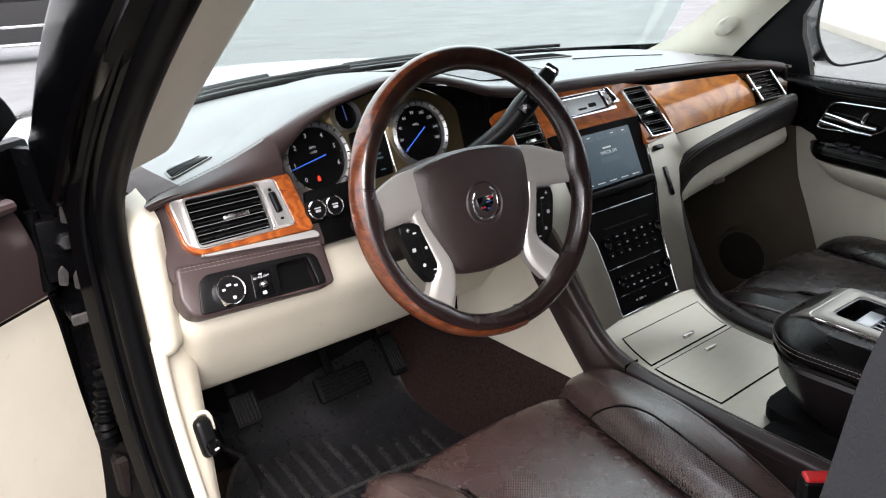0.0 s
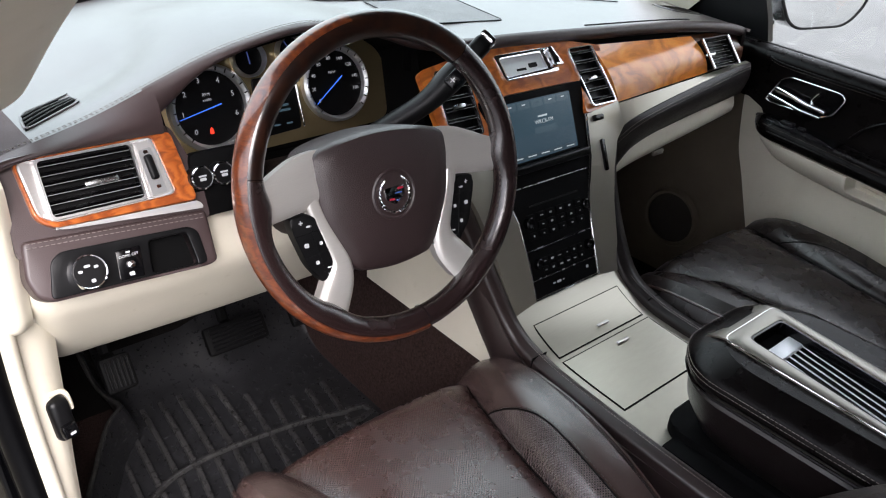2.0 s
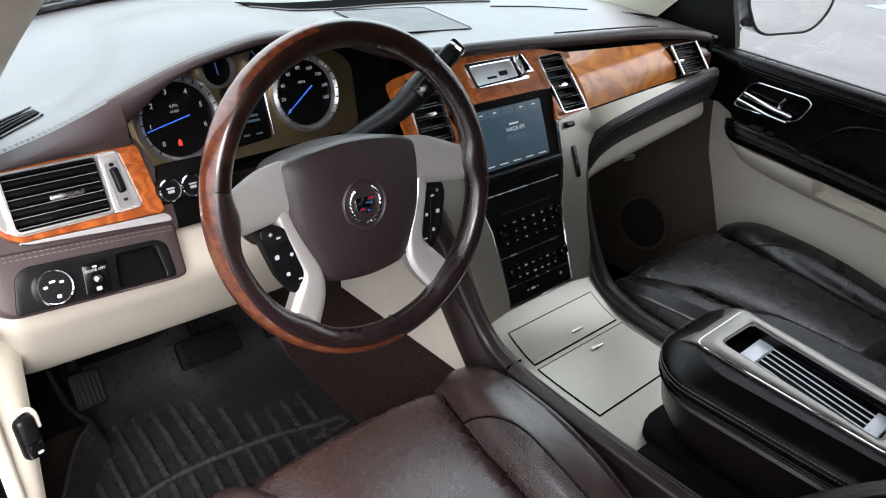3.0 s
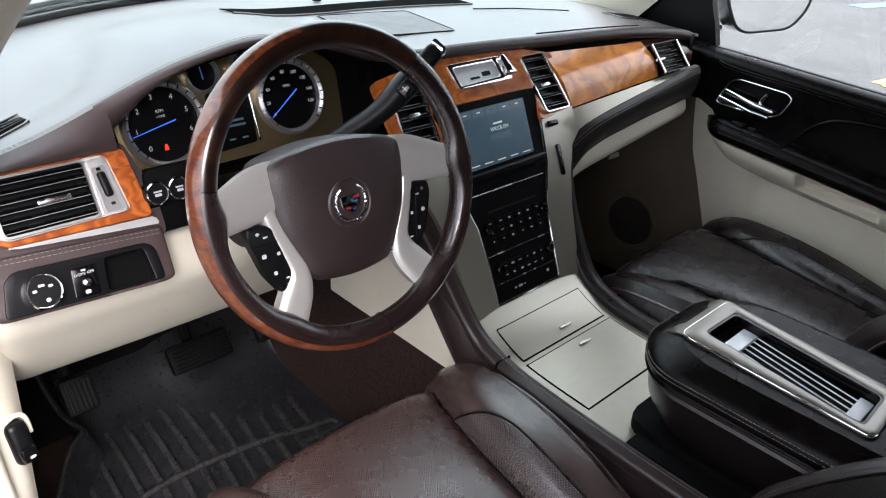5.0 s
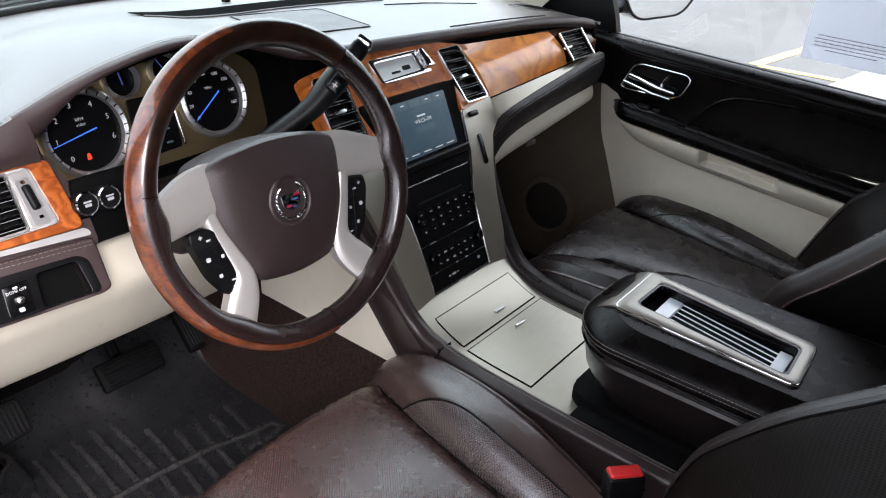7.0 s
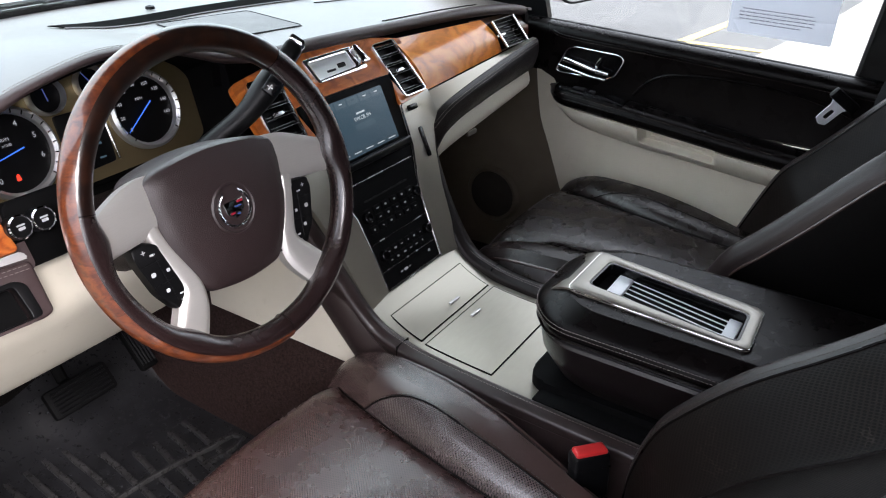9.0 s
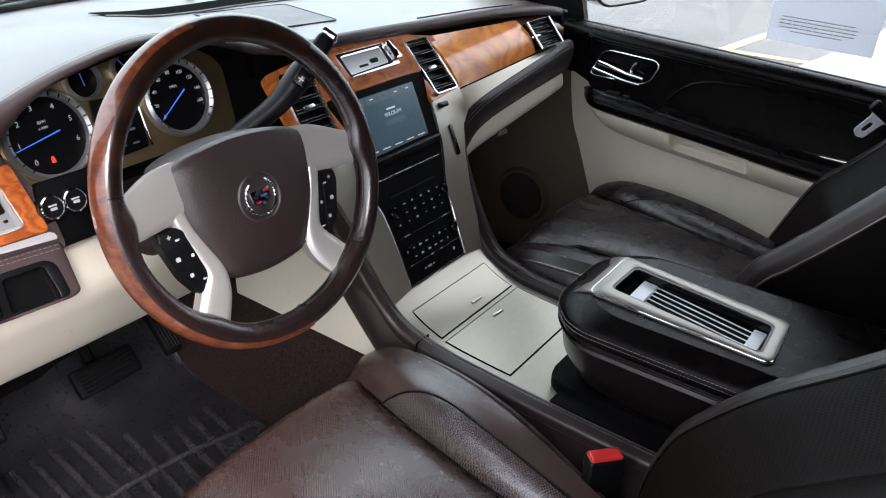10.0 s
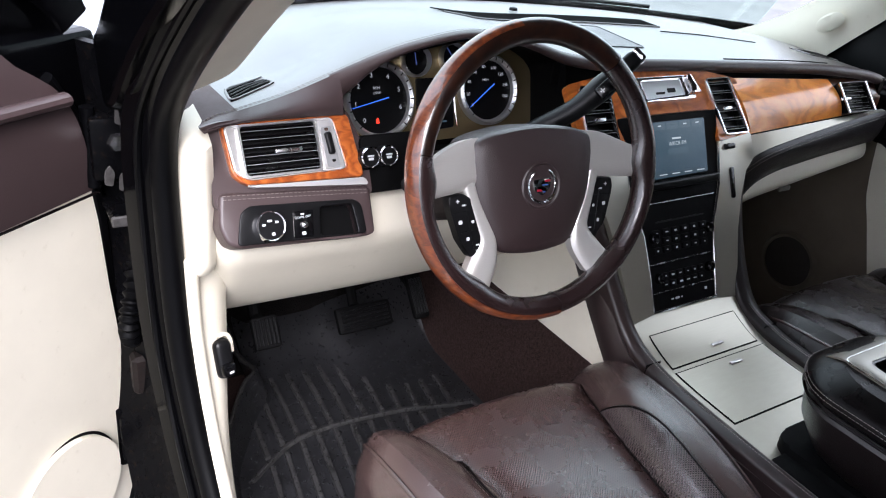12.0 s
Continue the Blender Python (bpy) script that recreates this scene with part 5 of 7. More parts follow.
hp = [(p.x, p.y) for p in spline([(x, y, 0) for x, y in HUB], 4, True)]


def scaled(poly, s, dz):
    return [(x * s, (y + 0.02) * s - 0.02, dz) for x, y in poly]


hub = part("airbag_cover", loft([scaled(hp, 1.0, -0.045), scaled(hp, 1.0, 0.004), scaled(hp, 0.985, 0.0095), scaled(hp, 0.95, 0.0135), scaled(hp, 0.80, 0.0185), scaled(hp, 0.5, 0.0215), scaled(hp, 0.2, 0.0225)], caps=True), HUB_HIDE, sw, "grained brown airbag cover", HB)
EM = HB @ Matrix.Translation((0.002, -0.0165, 0.0215))
part("emblem_dish", lathe([(0.0, -0.002), (0.0310, -0.002), (0.0305, 0.0008), (0.0285, 0.0024), (0.0265, 0.0010), (0.0, 0.0004)], 40, False), HUB_HIDE, hub, "round brown dish", EM)
for sg in (1, -1):
    for k in range(13):
        a = radians(-90 + sg * (6 + k * 11.5))
        leaf = EM @ Matrix.Translation((0.0212 * math.cos(a), 0.0212 * math.sin(a), 0.0022)) @ Matrix.Rotation(a + sg * radians(62), 4, "Z") @ Matrix.Diagonal((1.0, 0.42, 0.38, 1))
        lm = bmesh.new()
        bmesh.ops.create_icosphere(lm, subdivisions=1, radius=0.0040)
        part("emblem_leaf", lm, CHROME, hub, "chrome wreath leaf", leaf)
SHIELD = round_poly([(-0.0140, 0.0085), (0.0140, 0.0105), (0.0125, -0.0030), (0.0, -0.0125), (-0.0125, -0.0050)], 0.002, 3)
part("emblem_shield", plate(SHIELD, 0.0026, 0.0006, 0.0004), CHROME, hub, "chrome shield", EM)
RED_ENAMEL = surface("red_enamel", (0.26, 0.015, 0.03), 0.2, relief=0.0)
BLUE_ENAMEL = surface("blue_enamel", (0.04, 0.08, 0.22), 0.2, relief=0.0)
part("emblem_red", bars([(0.0085, 0.0062, 0.008, 0.0026), (-0.0050, -0.0055, 0.007, 0.0024)], 0.0031), RED_ENAMEL, hub, "red enamel bars", EM)
part("emblem_blue", bars([(0.0045, 0.0012, 0.009, 0.0018), (0.0030, -0.0078, 0.004, 0.0020)], 0.0031), BLUE_ENAMEL, hub, "blue enamel bars", EM)
part("emblem_dark", bars([(-0.0060, 0.0030, 0.010, 0.0010), (-0.0040, -0.0015, 0.012, 0.0009)], 0.0031), GLOSS_BLACK, hub, "dark enamel lines", EM)
part("lettering", lettering("AIRBAG", 0.0062, HB @ Matrix.Translation((0, -0.085, 0.0160))), RIM_HIDE, hub, "moulded airbag lettering")
for sg in (-1, 1):
    horn = [HB @ Vector((sg * x, y, 0.0185)) for x, y in ((0.058, 0.026), (0.064, 0.022), (0.060, 0.018))]
    part("horn_mark", tube(horn, 0.0006, 5), RIM_HIDE, hub, "moulded horn mark")


# spokes
def spoke(stations, sgn):
    """A domed metal arm: stations (x, y, half width, height) along its middle line."""
    mid = spline([(x * sgn, y, z) for x, y, w, z in stations], 6)
    ws = [smooth_at(list(range(len(stations))), [q[2] for q in stations], i / 6) for i in range(len(mid))]
    rows = []
    for i, p in enumerate(mid):
        t = (mid[min(i + 1, len(mid) - 1)] - mid[max(i - 1, 0)]).normalized()
        n = Vector((-t.y, t.x, 0)).normalized()
        row = [p + n * ws[i] * -0.97 - Vector((0, 0, 0.022))]
        row += [p + n * ws[i] * c - Vector((0, 0, 0.0075 * abs(c) ** 4)) for c in span(-1, 1, 15)]
        row += [p + n * ws[i] * 0.97 - Vector((0, 0, 0.022))]
        rows.append(row)
    return loft(rows, caps=True)


for sgn in (1, -1):
    up_ = part("upper_spoke", spoke([(-0.076, 0.019, 0.031, -0.012), (-0.102, 0.0165, 0.030, -0.010), (-0.128, 0.010, 0.0265, -0.006), (-0.150, 0.0045, 0.0225, -0.001), (-0.166, 0.002, 0.0210, 0.002)], sgn), SATIN_WHEEL, sw, "satin nickel spoke", WM)
    part("lower_spoke", spoke([(-0.101, 0.010, 0.0105, -0.0125), (-0.0935, -0.024, 0.0105, -0.0115), (-0.0825, -0.054, 0.0115, -0.010), (-0.0745, -0.080, 0.0145, -0.009), (-0.0800, -0.104, 0.0195, -0.006), (-0.0975, -0.131, 0.0215, 0.001)], sgn), SATIN_WHEEL, sw, "satin nickel spoke", WM)
    part("bright_bead", tube([HB @ Vector((sgn * x, y, 0.0080)) for x, y in ((-0.0935, 0.042), (-0.0965, 0.028), (-0.0950, 0.005), (-0.0900, -0.030), (-0.0740, -0.069), (-0.0580, -0.095))], 0.0012, 6), STEEL, up_, "thin bright bead along the hub")
btn = [(-0.130, -0.0175), (-0.104, -0.0170), (-0.091, -0.035), (-0.080, -0.079), (-0.086, -0.096), (-0.100, -0.100), (-0.116, -0.075), (-0.128, -0.035)]
for sgn in (1, -1):
    pp = [(x * sgn, y) for x, y in btn]
    if sgn < 0:
        pp = pp[::-1]
    bp_ = part("button_pad", plate(round_poly(pp, 0.006, 3), 0.016, 0.003, -0.028), BLACK, sw, "black thumb buttons", WM)
    for (ax, ay), (bx, by) in (((-0.127, -0.040), (-0.0905, -0.038)), ((-0.119, -0.066), (-0.0835, -0.062)), ((-0.106, -0.030), (-0.097, -0.088))):
        part("button_joint", sweep([Vector((ax * sgn, ay, -0.0122)), Vector((bx * sgn, by, -0.0122))], rrect(0.0010, 0.0012, 0.0003, 1)), DIAL, bp_, m=WM)
    icons = [(-0.117, -0.0255, 0.0050, 0.0012), (-0.117, -0.0255, 0.0012, 0.0050), (-0.108, -0.031, 0.006, 0.0022), (-0.114, -0.052, 0.0055, 0.0050), (-0.096, -0.053, 0.0040, 0.0040), (-0.104, -0.074, 0.0045, 0.0045), (-0.090, -0.083, 0.005, 0.0020), (-0.091, -0.090, 0.004, 0.0010)]
    part("button_icons", bars([(x * sgn, y, w, h) for x, y, w, h in icons], -0.0121), ICON, bp_, "pale printed symbols", WM)

# steering column shroud and stalks
col = thing("steering_column", WC + Vector((0, 0.12, -0.05)), "brown column shroud with black stalk", "steering column")
rows = []
for t in span(0, 1, 8):
    p = WC + Vector((0, 0.075 + 0.18 * t, -0.040 - 0.080 * t))
    w, h = lerp(0.058, 0.068, t), lerp(0.046, 0.052, t)
    rows.append([p + Vector((x, 0.3 * y, y)) for x, y in rrect(2 * w, 2 * h, 0.035, 5)])
part("shroud", loft(rows, caps=True), COLUMN_HIDE, col, "dark brown column shroud")
part("turn_stalk", tube(spline([(-0.47, 0.19, 1.275), (-0.52, 0.165, 1.285), (-0.565, 0.15, 1.29)], 5), 0.009, 10), BLACK, col, "black turn signal stalk")
shift = thing("gear_lever", (-0.36, 0.20, 1.31), "black column gear lever with chrome-tipped knob", "gear lever")
sp_ = spline([(-0.372, 0.205, 1.305), (-0.330, 0.184, 1.336), (-0.294, 0.162, 1.366), (-0.262, 0.151, 1.398), (-0.234, 0.146, 1.424)], 6)
part("lever", tube(sp_, 0.011, 14, scale=lambda t: smooth_at([0, 0.25, 0.5, 0.75, 1], [1.5, 1.35, 1.35, 1.6, 1.15], t)), BLACK, shift, "curved black lever")
d = (sp_[-1] - sp_[-6]).normalized()
KM = axes(sp_[-1], d, (0.2, -0.5, 0.85))
part("knob", box(0.036, 0.024, 0.024, 0.007, 3, (0.008, 0, 0)), BLACK, shift, "black grip", KM)
part("knob_cap", box(0.010, 0.022, 0.022, 0.004, 2, (0.029, 0, 0)), CHROME, shift, "chrome end cap", KM)
facing = Vector((-0.69, -0.70, 0.28)).normalized()
GM = axes((-0.266, 0.138, 1.402), d, facing.cross(d))
part("shift_buttons", box(0.034, 0.018, 0.010, 0.003, 2, (0.0, 0, 0.006)), GLOSS_BLACK, shift, "gloss black tap-shift rocker", GM)
part("shift_marks", join(lettering("+", 0.016, GM @ Matrix.Translation((-0.009, 0, 0.0115))), lettering("-", 0.016, GM @ Matrix.Translation((0.009, 0, 0.0115)))), ICON, shift, "pale plus and minus")

# ---- instruments ----
clus = thing("instrument_cluster", BZ.translation, "champagne gauge cluster with chrome-ringed dials and blue needles", "instrument cluster")
gp = [(-0.186, -0.060), (-0.160, -0.078), (0.175, -0.070), (0.192, -0.052), (0.192, 0.032), (0.15, 0.062), (0.06, 0.082), (-0.06, 0.082), (-0.15, 0.060), (-0.186, 0.030)]
flat_part("gauge_plate", round_poly(gp, 0.02, 4), 0.006, GOLD_PLATE, clus, BZ, 0.0, 0.002, "champagne metal plate")


def dial(cx, cy, r, needle_deg, marks, label, size, digits=()):
    m = BZ @ Matrix.Translation((cx, cy, 0.006))
    g = part("dial", lathe([(0.0, 0.0), (r * 0.86, 0.0), (r * 0.86, 0.002), (0.0, 0.0022)], 48, False), DIAL, clus, label, m)
    part("bezel", lathe([(r * 0.84, 0.0), (r * 0.86, 0.010), (r * 0.93, 0.014), (r, 0.010), (r * 1.01, 0.0)], 48, False), BEZEL, g, "bright bezel ring", m)
    for a in marks:
        c, s = math.cos(radians(a)), math.sin(radians(a))
        t = m @ axes((c * r * 0.895, s * r * 0.895, 0.0135), (c, s, 0), (-s, c, 0))
        part("tick", plate(rrect(r * 0.10, 0.0016, 0.0003, 1), 0.0004), DIAL, g, "", t)
    for a, txt in digits:
        c, s = math.cos(radians(a)), math.sin(radians(a))
        part("numeral", lettering(txt, size, m @ Matrix.Translation((c * r * 0.66, s * r * 0.66, 0.0026))), DIAL_INK, g)
    c, s = math.cos(radians(needle_deg)), math.sin(radians(needle_deg))
    t = m @ axes((0, 0, 0.005), (c, s, 0), (-s, c, 0))
    part("needle", plate([(-r * 0.28, -0.0008), (r * 0.80, -0.0004), (r * 0.80, 0.0004), (-r * 0.28, 0.0008)], 0.0010), NEEDLE if r > 0.04 else DIM_BLUE, g, "lit blue needle", t)
    return g, m


tach, tm = dial(-0.100, -0.007, 0.058, 192, [225 - 15 * k * 1.0 for k in range(0, 19)], "black tachometer dial", 0.010, [(228, "0"), (186, "1"), (145, "2"), (104, "3"), (62, "4"), (22, "5"), (-18, "6")])
part("lettering", lettering("RPM", 0.006, tm @ Matrix.Translation((-0.002, 0.018, 0.0026))), DIAL_INK, tach)
part("lettering", lettering("x1000", 0.005, tm @ Matrix.Translation((-0.002, 0.011, 0.0026))), DIAL_INK, tach)
part("warning_lamp", plate(round_poly([(-0.003, -0.004), (0.003, -0.004), (0.002, 0.003), (0, 0.005), (-0.002, 0.003)], 0.001, 2), 0.0004, 0, 0.0024), RED_LAMP, tach, "lit red belt lamp", tm @ Matrix.Translation((-0.004, -0.030, 0)))
spd, sm = dial(0.098, -0.002, 0.056, 215, [225 - 15 * k for k in range(0, 19)], "black speedometer dial", 0.0072, [(217, "0"), (187, "20"), (157, "40"), (127, "60"), (97, "80"), (67, "100"), (40, "120"), (10, "140"), (-18, "160")])
part("lettering", lettering("MPH", 0.006, sm @ Matrix.Translation((-0.002, 0.016, 0.0026))), DIAL_INK, spd)
dial(-0.033, 0.049, 0.025, 95, [], "small black fuel dial", 0.005)
dial(0.034, 0.050, 0.024, 120, [], "small black temperature dial", 0.005)
info = flat_part("message_display", round_poly([(-0.036, -0.060), (0.030, -0.056), (0.034, 0.022), (-0.034, 0.022)], 0.004, 2), 0.004, DIAL, clus, BZ, 0.006, 0.001, "black driver message display")
part("display_edge", tube([BZ @ Vector(p) for p in ((0.010, 0.024, 0.011), (0.031, 0.022, 0.011), (0.034, -0.055, 0.011))], 0.0016, 6), CHROME, info, "bright edge")
part("message_bars", bars([(-0.002, -0.020, 0.034, 0.0035), (0.0, -0.027, 0.034, 0.0035), (-0.008, -0.046, 0.010, 0.0025), (0.012, -0.046, 0.010, 0.0025)], 0.0102), SCREEN_TAB, info, "dim grey readout", BZ)
part("gear_marks", lettering("D M", 0.010, BZ @ Matrix.Translation((0.008, 0.010, 0.0103))), DIAL_INK, info)
KNB = axes((-0.545, 0.262, 1.285), (1, 0, 0), (0, 0.35, 0.94))
KNOB_X = (-0.017, 0.011)
part("switch_backing", plate(round_poly([(-0.03, -0.050), (0.075, -0.050), (0.075, 0.03), (-0.02, 0.03)], 0.01, 3), 0.02, 0.003, -0.03), MATTE_BLACK, clus, "matte black side panel", KNB)
for dx in KNOB_X:
    k = part("knob", lathe([(0.0, -0.012), (0.014, -0.012), (0.0145, 0.006), (0.012, 0.010), (0.0, 0.010)], 24, False), BLACK, clus, "round black wiper knob", KNB @ Matrix.Translation((dx, 0.0, 0)))
    part("ring", lathe([(0.0115, 0.0095), (0.0128, 0.0115), (0.0142, 0.0095)], 24, False), CHROME, k, "thin bright ring", KNB @ Matrix.Translation((dx, 0.0, 0)))
    part("icon", bars([(0, 0.002, 0.010, 0.002), (0, -0.002, 0.008, 0.0035)], 0.0102), ICON, k, "", KNB @ Matrix.Translation((dx, 0, 0)))

# ---- air vents ----
def vent(name, w, h, m, label, slats=5, frame_mat=CHROME, fr=0.0055, skew=0.0, tab_x=0.0):
    """An air vent: bright frame, dark box, slats and a bright tab."""
    v = thing(name, m.translation, label, "air vent", "dashboard air vents")
    sk = lambda pts: [(x + skew * y, y) for x, y in pts]
    o, i = sk(rrect(w, h, 0.007, 4)), sk(rrect(w - 2 * fr, h - 2 * fr, 0.004, 4))
    part("frame", ring(o, i, 0.007, 0.0, 0.002), frame_mat, v, "bright chrome frame", m)
    part("box", ring(sk(rrect(w - 0.004, h - 0.004, 0.005, 4)), sk(rrect(w - 2 * fr - 0.002, h - 2 * fr - 0.002, 0.004, 4)), 0.012, -0.011), MATTE_BLACK, v, "dark vent box", m)
    part("back", plate(sk(rrect(w - 0.003, h - 0.003, 0.005, 4)), 0.002, 0, -0.0125), DIAL, v, "", m)
    for k in range(slats):
        y = lerp(-h / 2 + fr, h / 2 - fr, (k + 0.6) / slats)
        ww = w - 2 * fr - 0.002
        cx = skew * y
        sl = box(ww, 0.010, 0.0018, 0.0006, 1)
        slat = part("slat", sl, SLAT, v, "", m @ Matrix.Translation((cx, y, -0.002)) @ Matrix.Rotation(radians(62), 4, "X"))
        part("edge", box(ww, 0.0009, 0.0011, 0.0003, 1), SLAT_EDGE, slat, "pale slat edge", m @ Matrix.Translation((cx, y - 0.0024, 0.0026)))
    part("tab", box(min(0.038, w * 0.36), 0.006, 0.005, 0.002, 2, (tab_x, -h * 0.04, 0.004)), STEEL, v, "bright adjusting tab", m)
    return v


LVM = LPM @ Matrix.Translation((-0.0312, 0.0380, 0.000))
lv = vent("air_vent", 0.1050, 0.0670, LVM, "wide side air vent with chrome frame, horizontal slats and thumbwheel", 6, BEZEL, 0.0014, tab_x=0.010)
fo, fi = round_poly(FRAME_OUT, 0.007), round_poly([SLOT[0], SLOT[1], (0.0210, 0.0045), (-0.0780, 0.0055), (-0.0825, 0.0080)], 0.003)
part("surround", loft([[(x, y, -0.004) for x, y in fo], [(x, y, 0.0045) for x, y in fo], [(lerp(x, a, 0.12), lerp(y, b, 0.12), 0.0060) for (x, y), (a, b) in zip(fo, fi)], [(x, y, 0.0012) for x, y in fi], [(x, y, -0.004) for x, y in fi]]), BRIGHT_TRIM, lv, "wide bright chrome surround", LPM)
tp = part("wheel_plate", plate(round_poly([(0.0215, 0.0040), (0.0525, 0.0045), (0.0440, 0.0705), (0.0195, 0.0700)], 0.004, 3), 0.006, 0.0015, 0.001), BRIGHT_TRIM, lv, "bright thumbwheel plate", LPM)
part("wheel_inset", plate(round_poly([(0.0275, 0.0060), (0.0455, 0.0065), (0.0410, 0.0620), (0.0255, 0.0595)], 0.003, 3), 0.0008, 0, 0.0068), SLAT_EDGE, tp, "grey inset", LPM)
part("thumbwheel", box(0.0095, 0.030, 0.010, 0.003, 3), BLACK, lv, "black thumbwheel", LPM @ Matrix.Translation((0.0352, 0.0385, 0.0075)) @ Matrix.Rotation(radians(5), 4, "Z"))
for mark in ((0.0335, 0.0570, 0.005, 0.004), (0.0362, 0.0250, 0.006, 0.003), (0.0372, 0.0150, 0.005, 0.0035)):
    part("wheel_mark", bars([mark], 0.0080), CHROME, lv, "", LPM)
vent("air_vent", 0.064, 0.108, CWM @ Matrix.Translation((0.1505, 0.0615, 0.001)), "tall centre air vent with chrome frame set in wood", 6, fr=0.0022, skew=-0.10)
vent("air_vent", 0.064, 0.108, CWM @ Matrix.Translation((-0.158, 0.062, 0.001)), "tall centre air vent with chrome frame set in wood", 6, fr=0.0022, skew=0.10)
u = Vector(band(0.655, 0.5)) - Vector(band(0.545, 0.5))
vv = Vector(band(0.6, 0.0)) - Vector(band(0.6, 1.0))
RVM = axes(Vector(band(0.600, 0.5)) + Vector((0, -0.003, 0.0)), u, vv)
rv = vent("air_vent", 0.094, 0.064, RVM @ Matrix.Translation((-0.047, -0.001, -0.004)), "side air vent with black frame and bright side bars", 5, GLOSS_BLACK, fr=0.0030, skew=-0.37, tab_x=-0.036)

for sx in (-1, 1):
    bar = [RVM @ Vector((-0.047 + sx * 0.0465 - 0.37 * y, -0.001 + y, 0.0035)) for y in span(-0.031, 0.031, 6)]
    part("side_bar", sweep(bar, rrect(0.0060, 0.0040, 0.0015, 3), (0, -1, 0.4)), CHROME, rv, "bright chrome side bar")

# defroster slots, grille and lines on the top pad
def on_top(x, y, lift=0.0015):
    y0 = lip(x)[0]
    v = (y - y0) / (wind_y(x) - 0.005 - y0)
    p = top_point(x, min(1, max(0, v)))
    return Vector((p[0], p[1], p[2] + lift))


slot = thing("defroster_vent", on_top(0, 0.60), "long black defroster slot in the dashboard top", "vent")
def strip_on_top(x0, x1, ya, yb, n, lift=0.0015):
    return sheet(lambda x, t: on_top(x, lerp(ya(x), yb(x), t), lift), span(x0, x1, n), span(0, 1, 3), 0.0015)


part("slot", strip_on_top(-0.27, 0.27, lambda x: 0.578 - 0.25 * x * x, lambda x: 0.630 - 0.25 * x * x, 20, 0.003), VOID, slot)
part("slot_rim", tube([on_top(x, 0.576 - 0.25 * x * x, 0.001) for x in span(-0.275, 0.275, 24)], 0.0022, 6), DASH_TOP, slot)
part("light_sensor", lathe([(0.0, 0.0), (0.009, 0.0), (0.008, 0.005), (0.0, 0.007)], 16, False), DIAL, slot, "small dark light sensor", Matrix.Translation(on_top(-0.02, 0.69)))
grille = thing("speaker_grille", on_top(0, 0.45), "dark speaker grille panel set into the dashboard top", "speaker grille")
part("panel", sheet(lambda u, t: on_top(lerp(lerp(-0.128, 0.056, u), lerp(-0.112, 0.078, u), t), lerp(lerp(0.400, 0.384, u), lerp(0.560, 0.540, u), t), 0.001), span(0, 1, 10), span(0, 1, 8), 0.001), DASH_GRILLE, grille)
part("joint", tube([on_top(x, y, 0.0008) for x, y in round_poly([(-0.130, 0.399), (0.057, 0.382), (0.080, 0.542), (-0.112, 0.562)], 0.012, 4)], 0.0013, 5, True), DIAL, grille, "dark joint")
airb = thing("airbag_panel", on_top(0.35, 0.4), "passenger airbag seam in the dashboard top", "airbag panel")
part("seam", tube([on_top(x, y, 0.0006) for x, y in ((0.24, 0.52), (0.34, 0.50), (0.47, 0.455))], 0.0013, 5), DIAL, airb)
part("seam", tube([on_top(x, 0.318 - 0.03 * (x - 0.2), 0.0006) for x in span(0.20, 0.52, 8)], 0.0013, 5), DIAL, airb)
def demister(corners):
    """corners: plan points, from the far left round to the near left."""
    A, B, C, D = [Vector((*q, 0)) for q in corners]
    at = lambda u, t: A.lerp(B, u).lerp(D.lerp(C, u), t)
    mid = at(0.5, 0.5)
    dv = thing("demist_vent", on_top(mid.x, mid.y), "small black side demister vent with slanted ribs", "vent", "side demister vents")
    part("opening", sheet(lambda u, t: on_top(at(u, t).x, at(u, t).y, 0.0012), span(0, 1, 7), span(0, 1, 7), 0.001), VOID, dv)
    edge = round_poly([(p.x, p.y) for p in (A, B, C, D)], 0.014, 5)
    part("rim", tube([on_top(x, y, 0.0005) for x, y in edge], 0.0020, 8, True), DASH_TOP, dv, "thin grey-brown rim")
    for k in range(4):
        a, b = at(0.03, 0.2 + 0.22 * k), at(0.97, 0.02 + 0.22 * k)
        part("rib", tube([on_top(lerp(a.x, b.x, q), lerp(a.y, b.y, q), 0.0022) for q in span(0, 1, 5)], 0.0010, 5), DARK_BROWN, dv)


demister([(-0.716, 0.398), (-0.646, 0.444), (-0.652, 0.380), (-0.724, 0.344)])
demister([(0.560, 0.430), (0.650, 0.400), (0.640, 0.352), (0.570, 0.372)])

